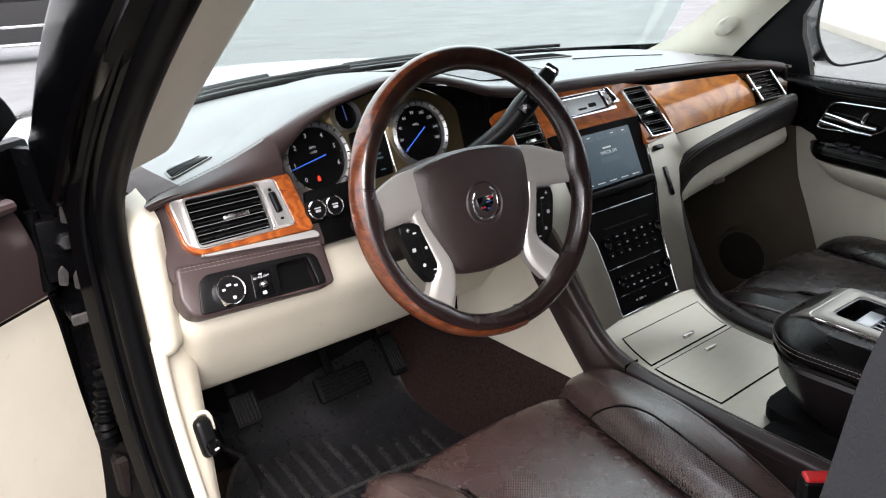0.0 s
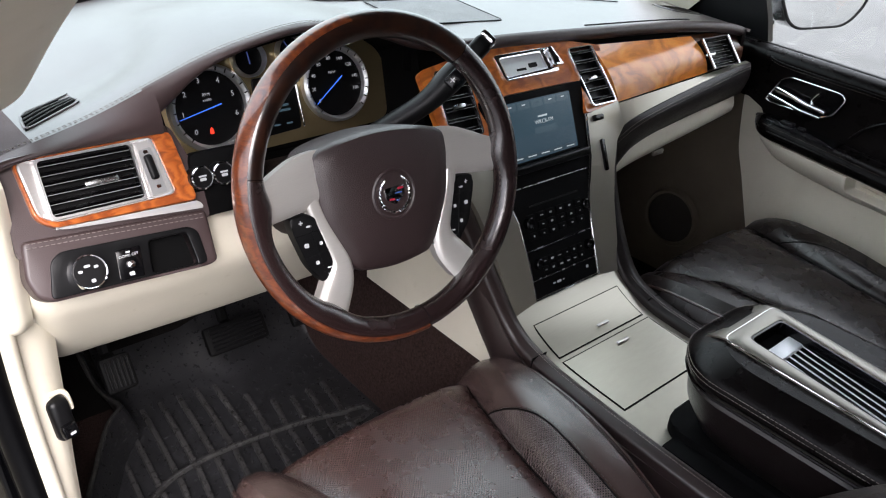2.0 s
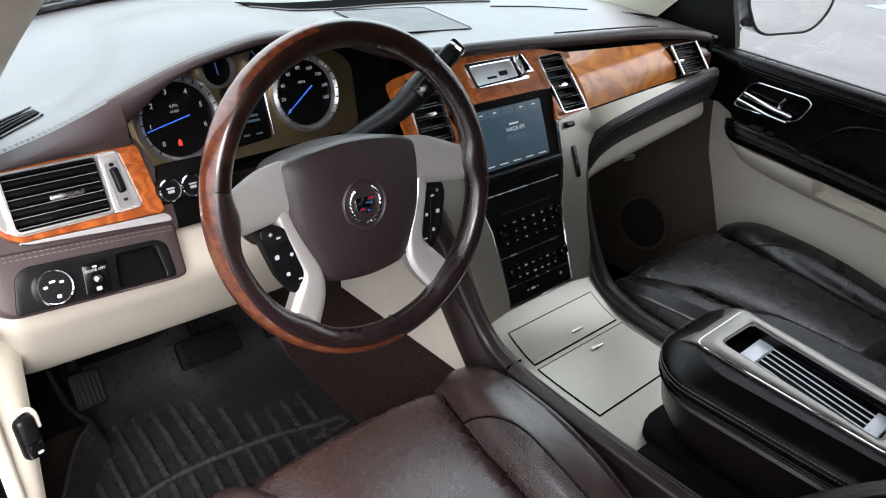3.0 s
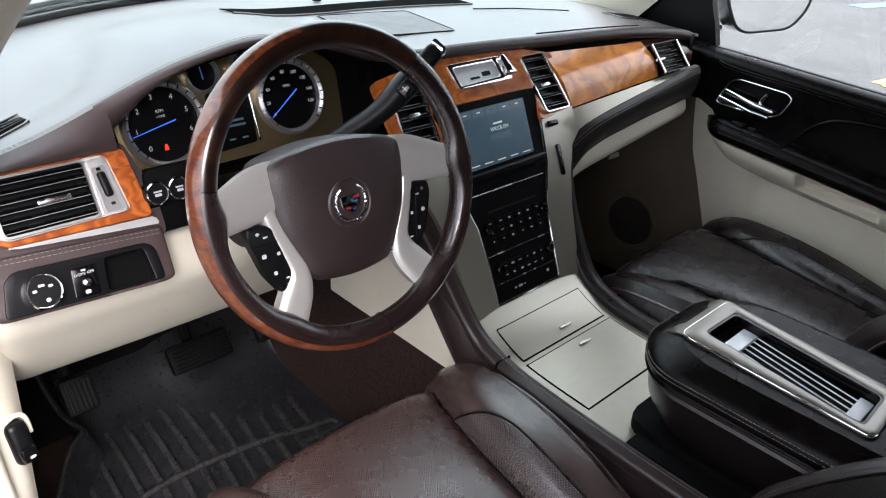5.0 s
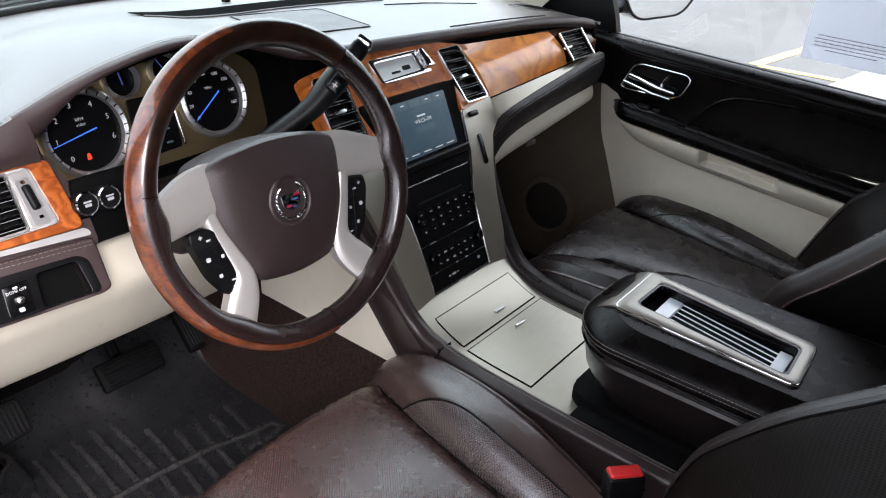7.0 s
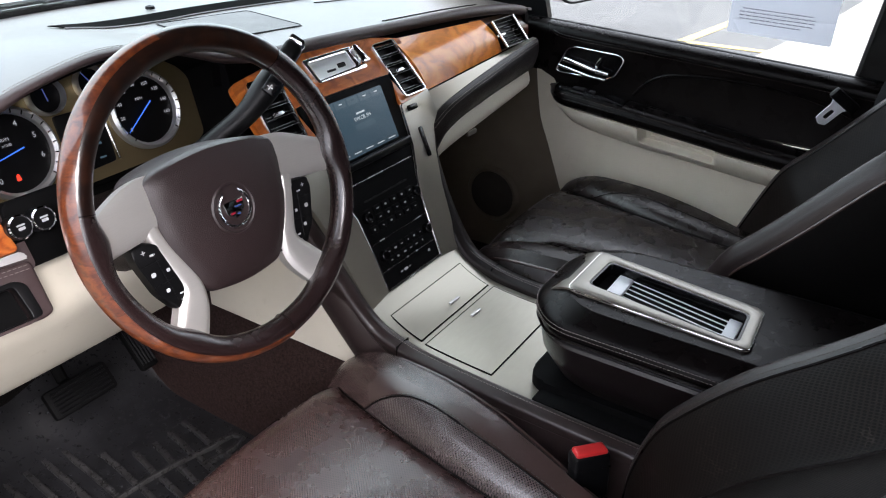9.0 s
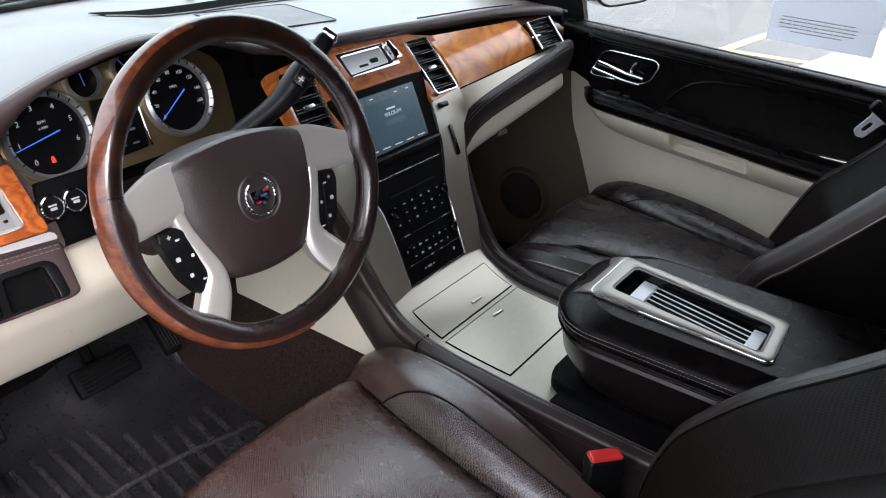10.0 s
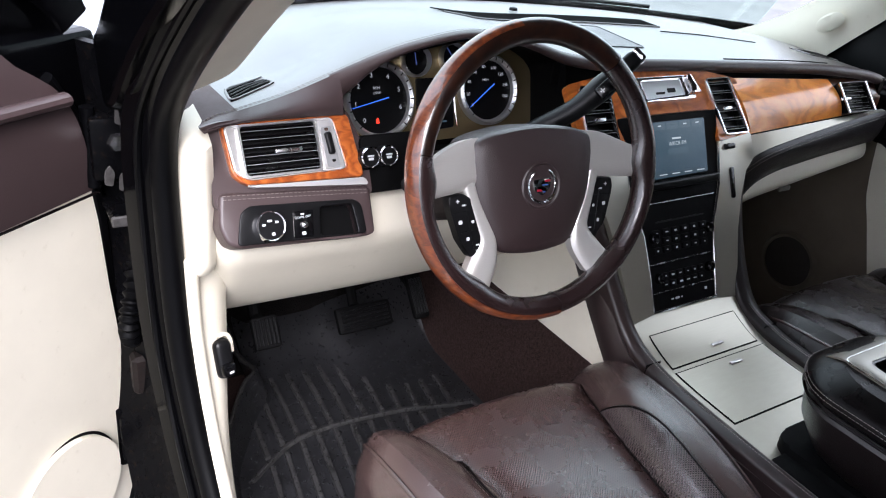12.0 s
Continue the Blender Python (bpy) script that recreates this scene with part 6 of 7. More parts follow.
# ---- seats ----
def seat(cx, dz, label, profile, hide, roll=0.058, tapered=False):
    """A leather bucket seat: cushion insert, two bolsters, backrest with bolsters, seams and piping."""
    s = thing("car_seat", (cx, -0.2, 0.66), label, "seat", "front seats")

    def edge(y, front_pull=0.0):
        """Half width of the cushion at y."""
        return smooth_at([-0.46, -0.30, -0.10, 0.02, 0.09, 0.13], [0.225, 0.240, 0.255, 0.258, 0.235, 0.19], y)

    def inner(y):
        if tapered:
            return smooth_at([-0.46, -0.32, -0.18, -0.06, 0.01, 0.10, 0.13], [0.075, 0.085, 0.098, 0.118, 0.136, 0.162, 0.170], y)
        return smooth_at([-0.46, -0.20, 0.0, 0.10, 0.13], [0.105, 0.130, 0.152, 0.168, 0.172], y)

    def outer(y):
        if tapered:
            return smooth_at([-0.46, -0.32, -0.27, -0.18, -0.07, 0.0, 0.06, 0.122], [0.150, 0.188, 0.208, 0.236, 0.254, 0.256, 0.258, 0.260], y)
        return smooth_at([-0.46, -0.30, -0.10, 0.02, 0.122], [0.225, 0.240, 0.256, 0.262, 0.262], y)

    def front_y(x):
        return 0.122 - 0.35 * max(0, abs(x) - 0.10) ** 2

    def zc(x, y):
        return 0.924 + dz + 0.018 * math.cos(x * 9) * 0.5 - 0.03 * max(0, -y - 0.1) + 0.01 * math.sin((y + 0.4) * 5)

    def insert(u, t):
        # t 0..0.82 along the top from back to front, then rolling over the front edge
        if t < 0.8:
            y = lerp(-0.46, 0.085, t / 0.8)
            x = u * inner(y)
            z = zc(x, y)
        else:
            a = (t - 0.8) / 0.2 * math.pi * 0.62
            y = 0.085 + 0.045 * math.sin(a)
            x = u * inner(0.10)
            z = zc(x, 0.085) - 0.07 * (1 - math.cos(a))
        e = 1 - abs(u) ** 6
        return (cx + x, y, z - 0.010 * (1 - e))

    part("cushion_insert", sheet(insert, span(-1, 1, 17), span(0, 1, 40), 0.012), hide, s, "brown leather cushion, lightly cracked")
    for sd in (-1, 1):
        def bolster(t, a, sd=sd):
            y = lerp(-0.46, 0.122, t)
            pull = max(0, (t - 0.80) / 0.20)
            r = math.sqrt(max(0.0, 1 - pull * pull))
            xi = inner(min(y, 0.1))
            half = (outer(y) - xi) / 2 * (0.45 + 0.55 * r)
            mid = xi + half
            ang = a * math.pi * 1.1
            h = roll * (0.30 + 0.70 * r) * smooth_at([0, 0.25, 0.6, 1], [0.6, 0.75, 1.0, 1.0] if tapered else [1.5, 1.2, 1.0, 1.0], t)
            x = mid - half * math.cos(min(ang, math.pi * 0.75)) * (1.0 if ang < math.pi / 2 else 1.25)
            z = zc(0.15, y) - 0.012 + h * math.sin(min(ang, math.pi * 0.55)) - (0.17 * max(0, a - 0.55) / 0.45) - 0.034 * (1 - r)
            yy = y
            return (cx + sd * x, yy, z)

        b = part("cushion_bolster", sheet(bolster, span(0, 1, 34), span(0, 1, 20), 0.012), BROWN_SEAT if hide is SEAT_PERF else hide, s, "dark leather side bolster")

        def perf(t, a, sd=sd):
            p = Vector(bolster(lerp(0.02, 0.82, t), lerp(0.02, (0.33 if tapered else 0.44) * (1 - max(0, (t - 0.7) / 0.3) ** 3), a)))
            return p + Vector((-sd * 0.0012, 0, 0.0042))

        part("bolster_insert", sheet(perf, span(0, 1, 44), span(0, 1, 14), 0.001), STRIP_PERF if hide is SEAT_PERF else hide, b, "bolster insert")
        part("piping", tube([Vector(bolster(t, 0.60)) + Vector((sd * 0.001, 0, 0.002)) for t in span(0, 1, 34)], 0.0028, 8), BROWN_SEAT, b, "leather piping")
        part("seam", tube([Vector(perf(t, 1.0)) + Vector((0, 0, 0.0005)) for t in span(0, 1, 30)], 0.0016, 6), DARK_LEATHER, b)
        part("stitching", dashes([Vector(perf(t, 1.0)) + Vector((sd * 0.005, 0, 0.0012)) for t in span(0, 1, 40)], 0.005, 0.003, 0.0006), THREAD_DARK, b)
        part("seam", tube([Vector(insert(sd * 0.995, t)) + Vector((0, 0, 0.004)) for t in span(0, 0.8, 30)], 0.002, 6), DARK_LEATHER, s)
    part("seat_base", box(0.46, 0.50, 0.20, 0.04, 3, (cx, -0.20, 0.80 + dz)), DARK_LEATHER, s, "dark seat base")
    part("seat_mount", box(0.40, 0.44, 0.06, 0.01, 1, (cx, -0.20, 0.685)), MATTE_BLACK, s, "black seat runner")
    ys, zs = profile
    ks = [i / (len(ys) - 1) for i in range(len(ys))]

    def crest(t):
        return Vector((0, smooth_at(ks, ys, t), smooth_at(ks, zs, t)))

    def back(u, t, side=0):
        """u across the back (0 to 1.25, past 1 round the side); t up along it."""
        p, d = crest(t), (crest(min(1, t + 0.02)) - crest(max(0, t - 0.02))).normalized()
        out = Vector((0, d.z, -d.y))
        if out.y < 0:
            out = -out
        w = smooth_at([0, 0.2, 0.6, 0.85, 1], [0.225, 0.236, 0.240, 0.232, 0.20], t)
        x = w * smooth_at([0, 0.45, 0.62, 0.78, 0.92, 1.0, 1.12, 1.25], [0, 0.44, 0.60, 0.76, 0.90, 0.965, 1.0, 0.99], abs(u))
        deep = smooth_at([0, 0.2, 0.9, 1], [0.7, 1, 1, 0.5], t)
        z = smooth_at([0, 0.35, 0.47, 0.60, 0.78, 0.92, 1.0, 1.12, 1.25], [-0.052, -0.056, -0.062, -0.045, -0.014, 0.0, -0.008, -0.045, -0.24], abs(u)) * deep
        return Vector((cx + math.copysign(x, u), 0, 0)) + p + out * z

    nt = span(0, 1, 40)
    out_n = Vector((0, 0.8, 0.6))
    # Backrest faces and sides hold their shade in darker hides.
    part("backrest_insert", sheet(back, span(-0.47, 0.47, 17), nt, 0.01, out_n), BACK_PERF_SHADED, s, "perforated brown leather backrest, darkened for shade")
    for sd in (-1, 1):
        b = part("backrest_bolster", sheet(lambda u, t: back(sd * u, t), span(0.845, 1.10, 14), nt, 0.008, out_n + Vector((sd * 0.5, 0, 0))), BACK_HIDE_SHADED, s, "leather backrest bolster, darkened for shade")
        part("backrest_side", sheet(lambda u, t: back(sd * u, t), span(1.10, 1.25, 8), nt, 0.008, Vector((sd, 0.3, 0))), SIDE_HIDE_SHADED, b, "dark leather side of the backrest, blacker for its shade")
        part("bolster_insert", sheet(lambda u, t: back(sd * u, t), span(0.475, 0.84, 14), nt, 0.008, out_n), BACK_PERF_SHADED, b, "perforated bolster face, darkened for shade")
        lift = out_n * 0.0015
        part("seam", tube([back(sd * 0.843, t) for t in nt], 0.0020, 6), DARK_LEATHER, b, "sewn seam")
        part("stitching", dashes([back(sd * 0.868, t) + lift for t in span(0, 1, 90)], 0.0035, 0.0018, 0.0005), THREAD_DARK, b)
        part("seam", tube([back(sd * 0.472, t) for t in nt], 0.0022, 6), DARK_LEATHER, s)
        part("piping", tube([back(sd * 1.10, t) + Vector((sd * 0.001, 0, 0)) for t in nt], 0.003, 8), BROWN_SEAT, b, "leather piping")

    def shell(u, t):
        q = back(1.24 * (1 if u > 0 else -1), t)
        return Vector((lerp(cx, q.x, abs(u)), q.y - 0.02 * (1 - u * u), q.z))

    part("backrest_shell", sheet(shell, span(-1, 1, 10), span(0, 1, 16), 0.02, (0, -1, 0)), BLACK, s, "black backrest shell")
    return s


seat(-0.402, 0.0, "dark brown perforated leather driver's seat, creased and worn", ([-0.36, -0.362, -0.364, -0.386, -0.418, -0.475, -0.541, -0.589, -0.64, -0.69, -0.74], [0.82, 0.885, 0.960, 1.040, 1.090, 1.157, 1.217, 1.263, 1.32, 1.40, 1.48]), SEAT_PERF, tapered=True)
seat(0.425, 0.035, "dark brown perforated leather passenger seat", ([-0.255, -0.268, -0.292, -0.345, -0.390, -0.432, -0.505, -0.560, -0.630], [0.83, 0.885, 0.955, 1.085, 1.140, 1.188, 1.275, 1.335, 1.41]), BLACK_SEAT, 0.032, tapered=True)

buckle = thing("seat_belt_buckle", (-0.196, -0.31, 0.90), "black seat belt buckle with a red release button", "seat belt buckle")
BKM = axes((-0.216, -0.317, 0.985), (0.74, -0.67, 0), (0.06, 0.06, 1))
part("housing", box(0.050, 0.070, 0.026, 0.005, 3, (0, -0.037, 0)), BLACK, buckle, "black buckle housing", BKM)
part("housing_line", box(0.0505, 0.0016, 0.0265, 0.0004, 1, (0, -0.022, 0)), DIAL, buckle, "dark joint across the housing", BKM)
part("button", box(0.044, 0.008, 0.021, 0.0035, 3, (0, -0.001, 0)), RED_PLASTIC, buckle, "red release button", BKM)
part("stalk", box(0.036, 0.13, 0.014, 0.004, 2, (0, -0.125, -0.002)), BLACK, buckle, "black stalk", BKM)

# Belt-shaped stand-in for a dark edge close beside the driver's seat.
edge_strap = thing("seat_belt", (-0.76, -0.56, 0.70), "dark strap standing in for a near edge beside the driver's seat", "seat belt")
part("webbing", sweep(spline([(-0.745, -0.76, 1.72), (-0.750, -0.70, 1.62), (-0.757, -0.622, 1.535), (-0.760, -0.584, 1.466), (-0.760, -0.568, 1.378), (-0.762, -0.545, 1.20), (-0.772, -0.53, 0.95), (-0.778, -0.53, 0.66)], 8), rrect(0.0016, 0.047, 0.0004, 1), (0.2, 1, 0.1)), WEB, edge_strap, "dark stand-in strap")
part("guide", box(0.020, 0.070, 0.030, 0.006, 3, (-0.748, -0.755, 1.725)), BLACK, edge_strap, "black guide added above the strap")

# ---- floor mat with raised edges and ribs ----
fm = thing("floor_mat", (-0.43, 0.3, 0.662), "black ribbed rubber floor mat, dusty, with raised edges", "floor mat")


def mat_z(y):
    return smooth_at([-0.20, 0.30, 0.58, 0.635, 0.70, 0.80, 0.95], [0.674, 0.674, 0.675, 0.690, 0.745, 0.830, 0.95], y)


def mat_pt(u, y):
    """u 0..1 from the door side to the tunnel side; the edges turn up."""
    x0 = smooth_at([-0.20, 0.20, 0.356, 0.448, 0.524, 0.559, 0.65, 0.74, 0.95], [-0.752, -0.742, -0.722, -0.678, -0.634, -0.602, -0.612, -0.615, -0.60], y)
    x1 = smooth_at([-0.20, 0.30, 0.60, 0.95], [-0.165, -0.150, -0.165, -0.18], y)
    e = 0.07
    x = lerp(x0, x1, u)
    up = 0.0
    if u < e:
        up = 0.012 * (1 - u / e) ** 1.3
    if u > 1 - e * 1.3:
        up = 0.10 * ((u - 1 + e * 1.3) / (e * 1.3)) ** 1.5
    bulge = 0.018 * math.exp(-((x + 0.385) / 0.05) ** 2 - ((y - 0.64) / 0.05) ** 2)
    return (x, y, mat_z(y + 0.12 * max(0, x + 0.45)) + up + bulge)


us = [0, 0.01, 0.02, 0.032, 0.045, 0.058, 0.07] + span(0.11, 0.87, 27) + [0.905, 0.925, 0.945, 0.965, 0.985, 1.0]
part("tray", sheet(mat_pt, us, span(-0.20, 0.92, 72), 0.005), RUBBER, fm, "moulded black rubber tray")
LIP = spline([(-0.640, 0.74, 0.800), (-0.634, 0.668, 0.742), (-0.630, 0.606, 0.740), (-0.622, 0.559, 0.744), (-0.655, 0.524, 0.744), (-0.700, 0.448, 0.740), (-0.745, 0.356, 0.738), (-0.762, 0.22, 0.730), (-0.770, 0.0, 0.724), (-0.772, -0.2, 0.722)], 8)
part("raised_lip", sheet(lambda i, v: LIP[i] + Vector((0.012 * v + 0.012 * v * v, -0.010 * v, -0.072 * v ** 1.4)), range(len(LIP)), span(0, 1, 8), 0.006, (-1, 0, 0.2)), RUBBER, fm, "raised wavy edge of the mat")
part("rim", tube(LIP, 0.0045, 8), DUSTY_FIELD, fm, "rolled mat edge")


def arc_y(x):
    return smooth_at([-0.72, -0.66, -0.60, -0.53, -0.45, -0.36, -0.29, -0.20], [0.33, 0.374, 0.410, 0.421, 0.417, 0.405, 0.386, 0.352], x)


RIB = round_poly([(-0.0056, -0.004), (0.0056, -0.004), (0.0042, 0.0034), (-0.0042, 0.0034)], 0.0008, 2)
ZM = 0.6755
for k, far in enumerate((0.56, 0.600, 0.604, 0.604, 0.604, 0.606, 0.603, 0.532, 0.490, 0.476, 0.478, 0.480)):
    x = -0.642 + 0.0352 * k
    near = arc_y(x - 0.014) + 0.010
    part("rib", sweep([(x, far, ZM + 0.002), (x - 0.006, lerp(far, near, 0.5), ZM + 0.003), (x - 0.014, near, ZM + 0.003)], RIB), DUSTY_RUBBER, fm)
    y2 = arc_y(x - 0.016) - 0.012
    part("rib", sweep([(x - 0.015, y2, ZM + 0.003), (x - 0.036, y2 - 0.13, ZM + 0.003), (x - 0.062, y2 - 0.30 - 0.02 * (k % 2), ZM + 0.003)], RIB), DUSTY_RUBBER, fm)
part("arc_rib", sweep([Vector((x, arc_y(x), ZM + 0.003)) for x in span(-0.70, -0.262, 30)], round_poly([(-0.0045, -0.004), (0.0045, -0.004), (0.0028, 0.004), (-0.0028, 0.004)], 0.001, 2)), DUSTY_RUBBER, fm)
part("corner_rib", sweep([Vector((-0.262, 0.382, ZM + 0.003)), Vector((-0.228, 0.374, ZM + 0.003)), Vector((-0.222, 0.352, ZM + 0.003)), Vector((-0.255, 0.346, ZM + 0.003)), Vector((-0.305, 0.356, ZM + 0.003))], RIB), DUSTY_RUBBER, fm)
solid("tunnel_carpet", sheet(lambda u, y: (lerp(-0.205, -0.158, u ** 1.5), y, lerp(mat_z(y) - 0.008, 0.925, u)), span(0, 1, 9), span(-0.3, 0.80, 26), 0.01, (-1, 0, 0.2)), CARPET, "worn dark brown carpet over the tunnel", "carpet", kind="structure")
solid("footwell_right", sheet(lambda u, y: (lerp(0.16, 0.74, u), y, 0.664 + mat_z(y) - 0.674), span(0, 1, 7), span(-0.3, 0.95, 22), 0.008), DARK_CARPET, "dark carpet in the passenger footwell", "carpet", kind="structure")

# ---- pedals ----
def pedal(cx, cy, cz, w, h, tilt, label, ribs=6, vertical=True, name="pedal"):
    p = thing(name, (cx, cy, cz), label, "pedal", "foot pedals")
    m = axes((cx, cy, cz), (1, 0, 0), (0, math.sin(radians(tilt)), math.cos(radians(tilt))))
    part("pad", box(w, h, 0.016, 0.006, 2), MATTE_BLACK, p, "black rubber pad", m)
    for i in range(ribs):
        o = lerp(-0.5, 0.5, (i + 0.5) / ribs)
        if vertical:
            part("tread", box(0.004, h * 0.8, 0.005, 0.0015, 1, (o * w * 0.85, 0, 0.009)), BLACK, p, "", m)
        else:
            part("tread", box(w * 0.85, 0.004, 0.005, 0.0015, 1, (0, o * h * 0.85, 0.009)), BLACK, p, "", m)
    part("arm", tube([m @ Vector((0, h * 0.2, -0.008)), m @ Vector((0, h * 0.6, -0.04)), Vector((cx, cy + 0.16, cz + 0.20))], 0.010, 8), MATTE_BLACK, p, "black pedal arm")
    return p


pedal(-0.655, 0.405, 0.935, 0.046, 0.055, 35, "small black parking brake pedal with upright ribs", 6)
pedal(-0.412, 0.52, 0.840, 0.118, 0.052, 38, "wide black brake pedal with fine ribs", 6, False)
pedal(-0.275, 0.55, 0.84, 0.036, 0.095, 40, "narrow black rubber accelerator pedal", 5)

# ---- passenger door ----
pd = thing("passenger_door", (0.72, -0.1, 0.6), "closed passenger door with black upper, padded armrest and cream lower panel", "car door")


def sill_z(y):
    return smooth_at([-0.75, -0.42, -0.10, 0.237, 0.40], [1.238, 1.259, 1.277, 1.294, 1.300], y)


def smooth_step(a, b, x):
    t = min(1.0, max(0.0, (x - a) / (b - a)))
    return t * t * (3 - 2 * t)


def upper(y, t):
    """Black upper panel from window sill down to the armrest, the sill rolled over."""
    zs = sill_z(y)
    if t < 0.3:
        a = t / 0.3 * math.pi * 0.5
        return (0.744 - 0.032 * math.sin(a) ** 0.8, y, zs + 0.012 - 0.022 * (1 - math.cos(a)))
    s = (t - 0.3) / 0.7
    return (0.712 + 0.004 * math.sin(s * 3) + 0.002 * min(1, s * 30), y, lerp(zs - 0.0105, 1.125 + 0.068 * smooth_step(0.178, 0.212, y), s))


part("upper_panel", sheet(upper, span(-0.80, 0.38, 34), [*span(0, 0.3, 12), *span(0.302, 1, 14)], 0.008, (-1, 0, 0.2)), DARK_LEATHER, pd, "dark leather upper panel")
SILL_SEAM = spline([(0.7405, 0.236, sill_z(0.236) + 0.010), (0.722, 0.222, 1.296), (0.7105, 0.200, 1.2855), *[(0.7108, y, sill_z(y) - 0.0112) for y in (0.155, 0.0, -0.2, -0.4, -0.75)]], 8)
part("sill_seam", tube(SILL_SEAM, 0.0013, 6), BLACK, pd, "dark seam under the sill roll")
part("stitching", dashes([p + Vector((-0.0012, 0, -0.005)) for p in SILL_SEAM], 0.005, 0.0025, 0.0006), THREAD_DARK, pd)


ARM_PROFILE = ([0, 0.15, 0.35, 0.5, 0.6, 0.7, 0.8, 0.9, 1], [0.004, -0.020, -0.048, -0.064, -0.071, -0.070, -0.062, -0.050, -0.012], [0.010, 0.016, 0.016, 0.011, 0.0, -0.012, -0.021, -0.025, -0.027])


def armrest(y, a):
    z = smooth_at([-0.80, -0.35, 0.0, 0.13, 0.185, 0.205], [1.085, 1.109, 1.144, 1.156, 1.159, 1.156], y)
    reach = max(0.05, 1 - max(0, (y - 0.13) / 0.075) ** 2.5)
    return (0.712 + smooth_at(ARM_PROFILE[0], ARM_PROFILE[1], a) * reach, y, z + smooth_at(ARM_PROFILE[0], ARM_PROFILE[2], a) * (0.5 + 0.5 * reach))


part("armrest", sheet(armrest, [*span(-0.80, 0.10, 24), *span(0.115, 0.205, 14)], span(0, 1, 24), 0.006, (-1, 0, 0.2)), DARK_LEATHER, pd, "padded dark leather armrest")
part("lip_seam", tube([Vector(armrest(y, 0.62)) + Vector((-0.0005, 0, 0)) for y in span(-0.79, 0.17, 30)], 0.0016, 6), BLACK, pd, "dark seam along the armrest's edge")
part("stitching", dashes([Vector(armrest(y, 0.54)) + Vector((-0.0006, 0, 0.0006)) for y in span(-0.78, 0.16, 80)], 0.004, 0.002, 0.0005), THREAD_DARK, pd)


def bolster_low(y, t):
    """Cream bulge under the armrest, with the pull recess sunk into it."""
    z0 = armrest(y, 1.0)[2] + 0.002
    f = smooth_at([-0.8, -0.15, 0.0, 0.127, 0.166, 0.198], [0.066, 0.064, 0.066, 0.056, 0.034, 0.010], y)
    z = z0 - f * t
    fade = smooth_at([-0.8, 0.10, 0.17, 0.198], [1, 1, 0.7, 0.1], y)
    x = 0.722 - 0.070 * math.cos(t * 1.55) ** 0.7 * fade
    low = lerp(1.074, 1.061, (-0.055 - y) / 0.14)
    sink = smooth_step(-0.036, -0.052, y) * smooth_step(-0.216, -0.200, y) * smooth_step(low, low + 0.012, z)
    inner = smooth_step(-0.060, -0.064, y) * smooth_step(-0.192, -0.188, y) * smooth_step(low + 0.020, low + 0.023, z)
    return (x + 0.030 * sink + 0.004 * inner, y, z)


part("bolster", sheet(bolster_low, [*span(-0.80, -0.24, 12), *span(-0.225, -0.02, 56), *span(0.0, 0.198, 24)], span(0, 1, 40), 0.004, (-1, 0, 0.2)), CREAM, pd, "cream padded panel with a pull recess under the armrest")


def lower(y, t):
    """Cream lower panel, stepping back towards the hinge side."""
    z = lerp(1.115, 0.66, t)
    back = smooth_step(0.045, 0.105, y + 0.10 * (z - 0.98))
    return (0.727 - 0.014 * math.sin(t * 2.6) + 0.017 * back, y, z)


FY = ([0.66, 0.78, 0.896, 1.0, 1.076, 1.24], [0.075, 0.125, 0.170, 0.212, 0.244, 0.268])
part("lower_panel", sheet(lambda y, t: lower(lerp(-0.80, smooth_at(FY[0], FY[1], lerp(1.115, 0.66, t)), y), t), [*span(0, 0.75, 10), *span(0.77, 1, 20)], span(0, 1, 20), 0.008, (-1, 0, 0.2)), CREAM, pd, "cream lower door panel")
part("front_panel", sheet(lambda u, z: (0.738 + 0.004 * u, lerp(0.185, smooth_at(FY[0], FY[1], z), u), z), span(0, 1, 6), span(1.095, 1.25, 8), 0.008, (-1, 0, 0.2)), CREAM, pd, "cream forward panel")
# Same cream as the door; its taupe tone is painted shade.
solid("kick_panel_right", sheet(lambda y, t: (0.754 - 0.045 * max(0, y - 0.26), y, lerp(1.25, 0.66, t)), span(0.05, 0.78, 20), span(-0.02, 1, 12), 0.008, (-1, 0, 0.2)), KICK_SHADED, "cream moulded panel of the passenger footwell, shade put into its colour", "trim panel", kind="structure")
# door handle in its bright bezel; local x runs backwards, y up
HM = axes((0.7075, 0, 0), (0, -1, 0), (0, 0, 1))
HO = [(-0.195, 1.2010), (-0.186, 1.1960), (-0.070, 1.1935), (-0.044, 1.2060), (-0.026, 1.2450), (-0.040, 1.2570), (-0.150, 1.2620), (-0.170, 1.2540)]
HI = [(-0.190, 1.2035), (-0.183, 1.1995), (-0.071, 1.1975), (-0.048, 1.2085), (-0.031, 1.2440), (-0.042, 1.2530), (-0.149, 1.2575), (-0.167, 1.2505)]
hnd = part("handle_bezel", ring(round_poly(HO, 0.012, 5), round_poly(HI, 0.011, 5), 0.006, -0.001, 0.002), CHROME, pd, "chrome handle bezel", HM)
part("handle_recess", plate(round_poly(HI, 0.011, 5), 0.002, 0, -0.002), GLOSS_BLACK, hnd, "gloss black recess", HM)
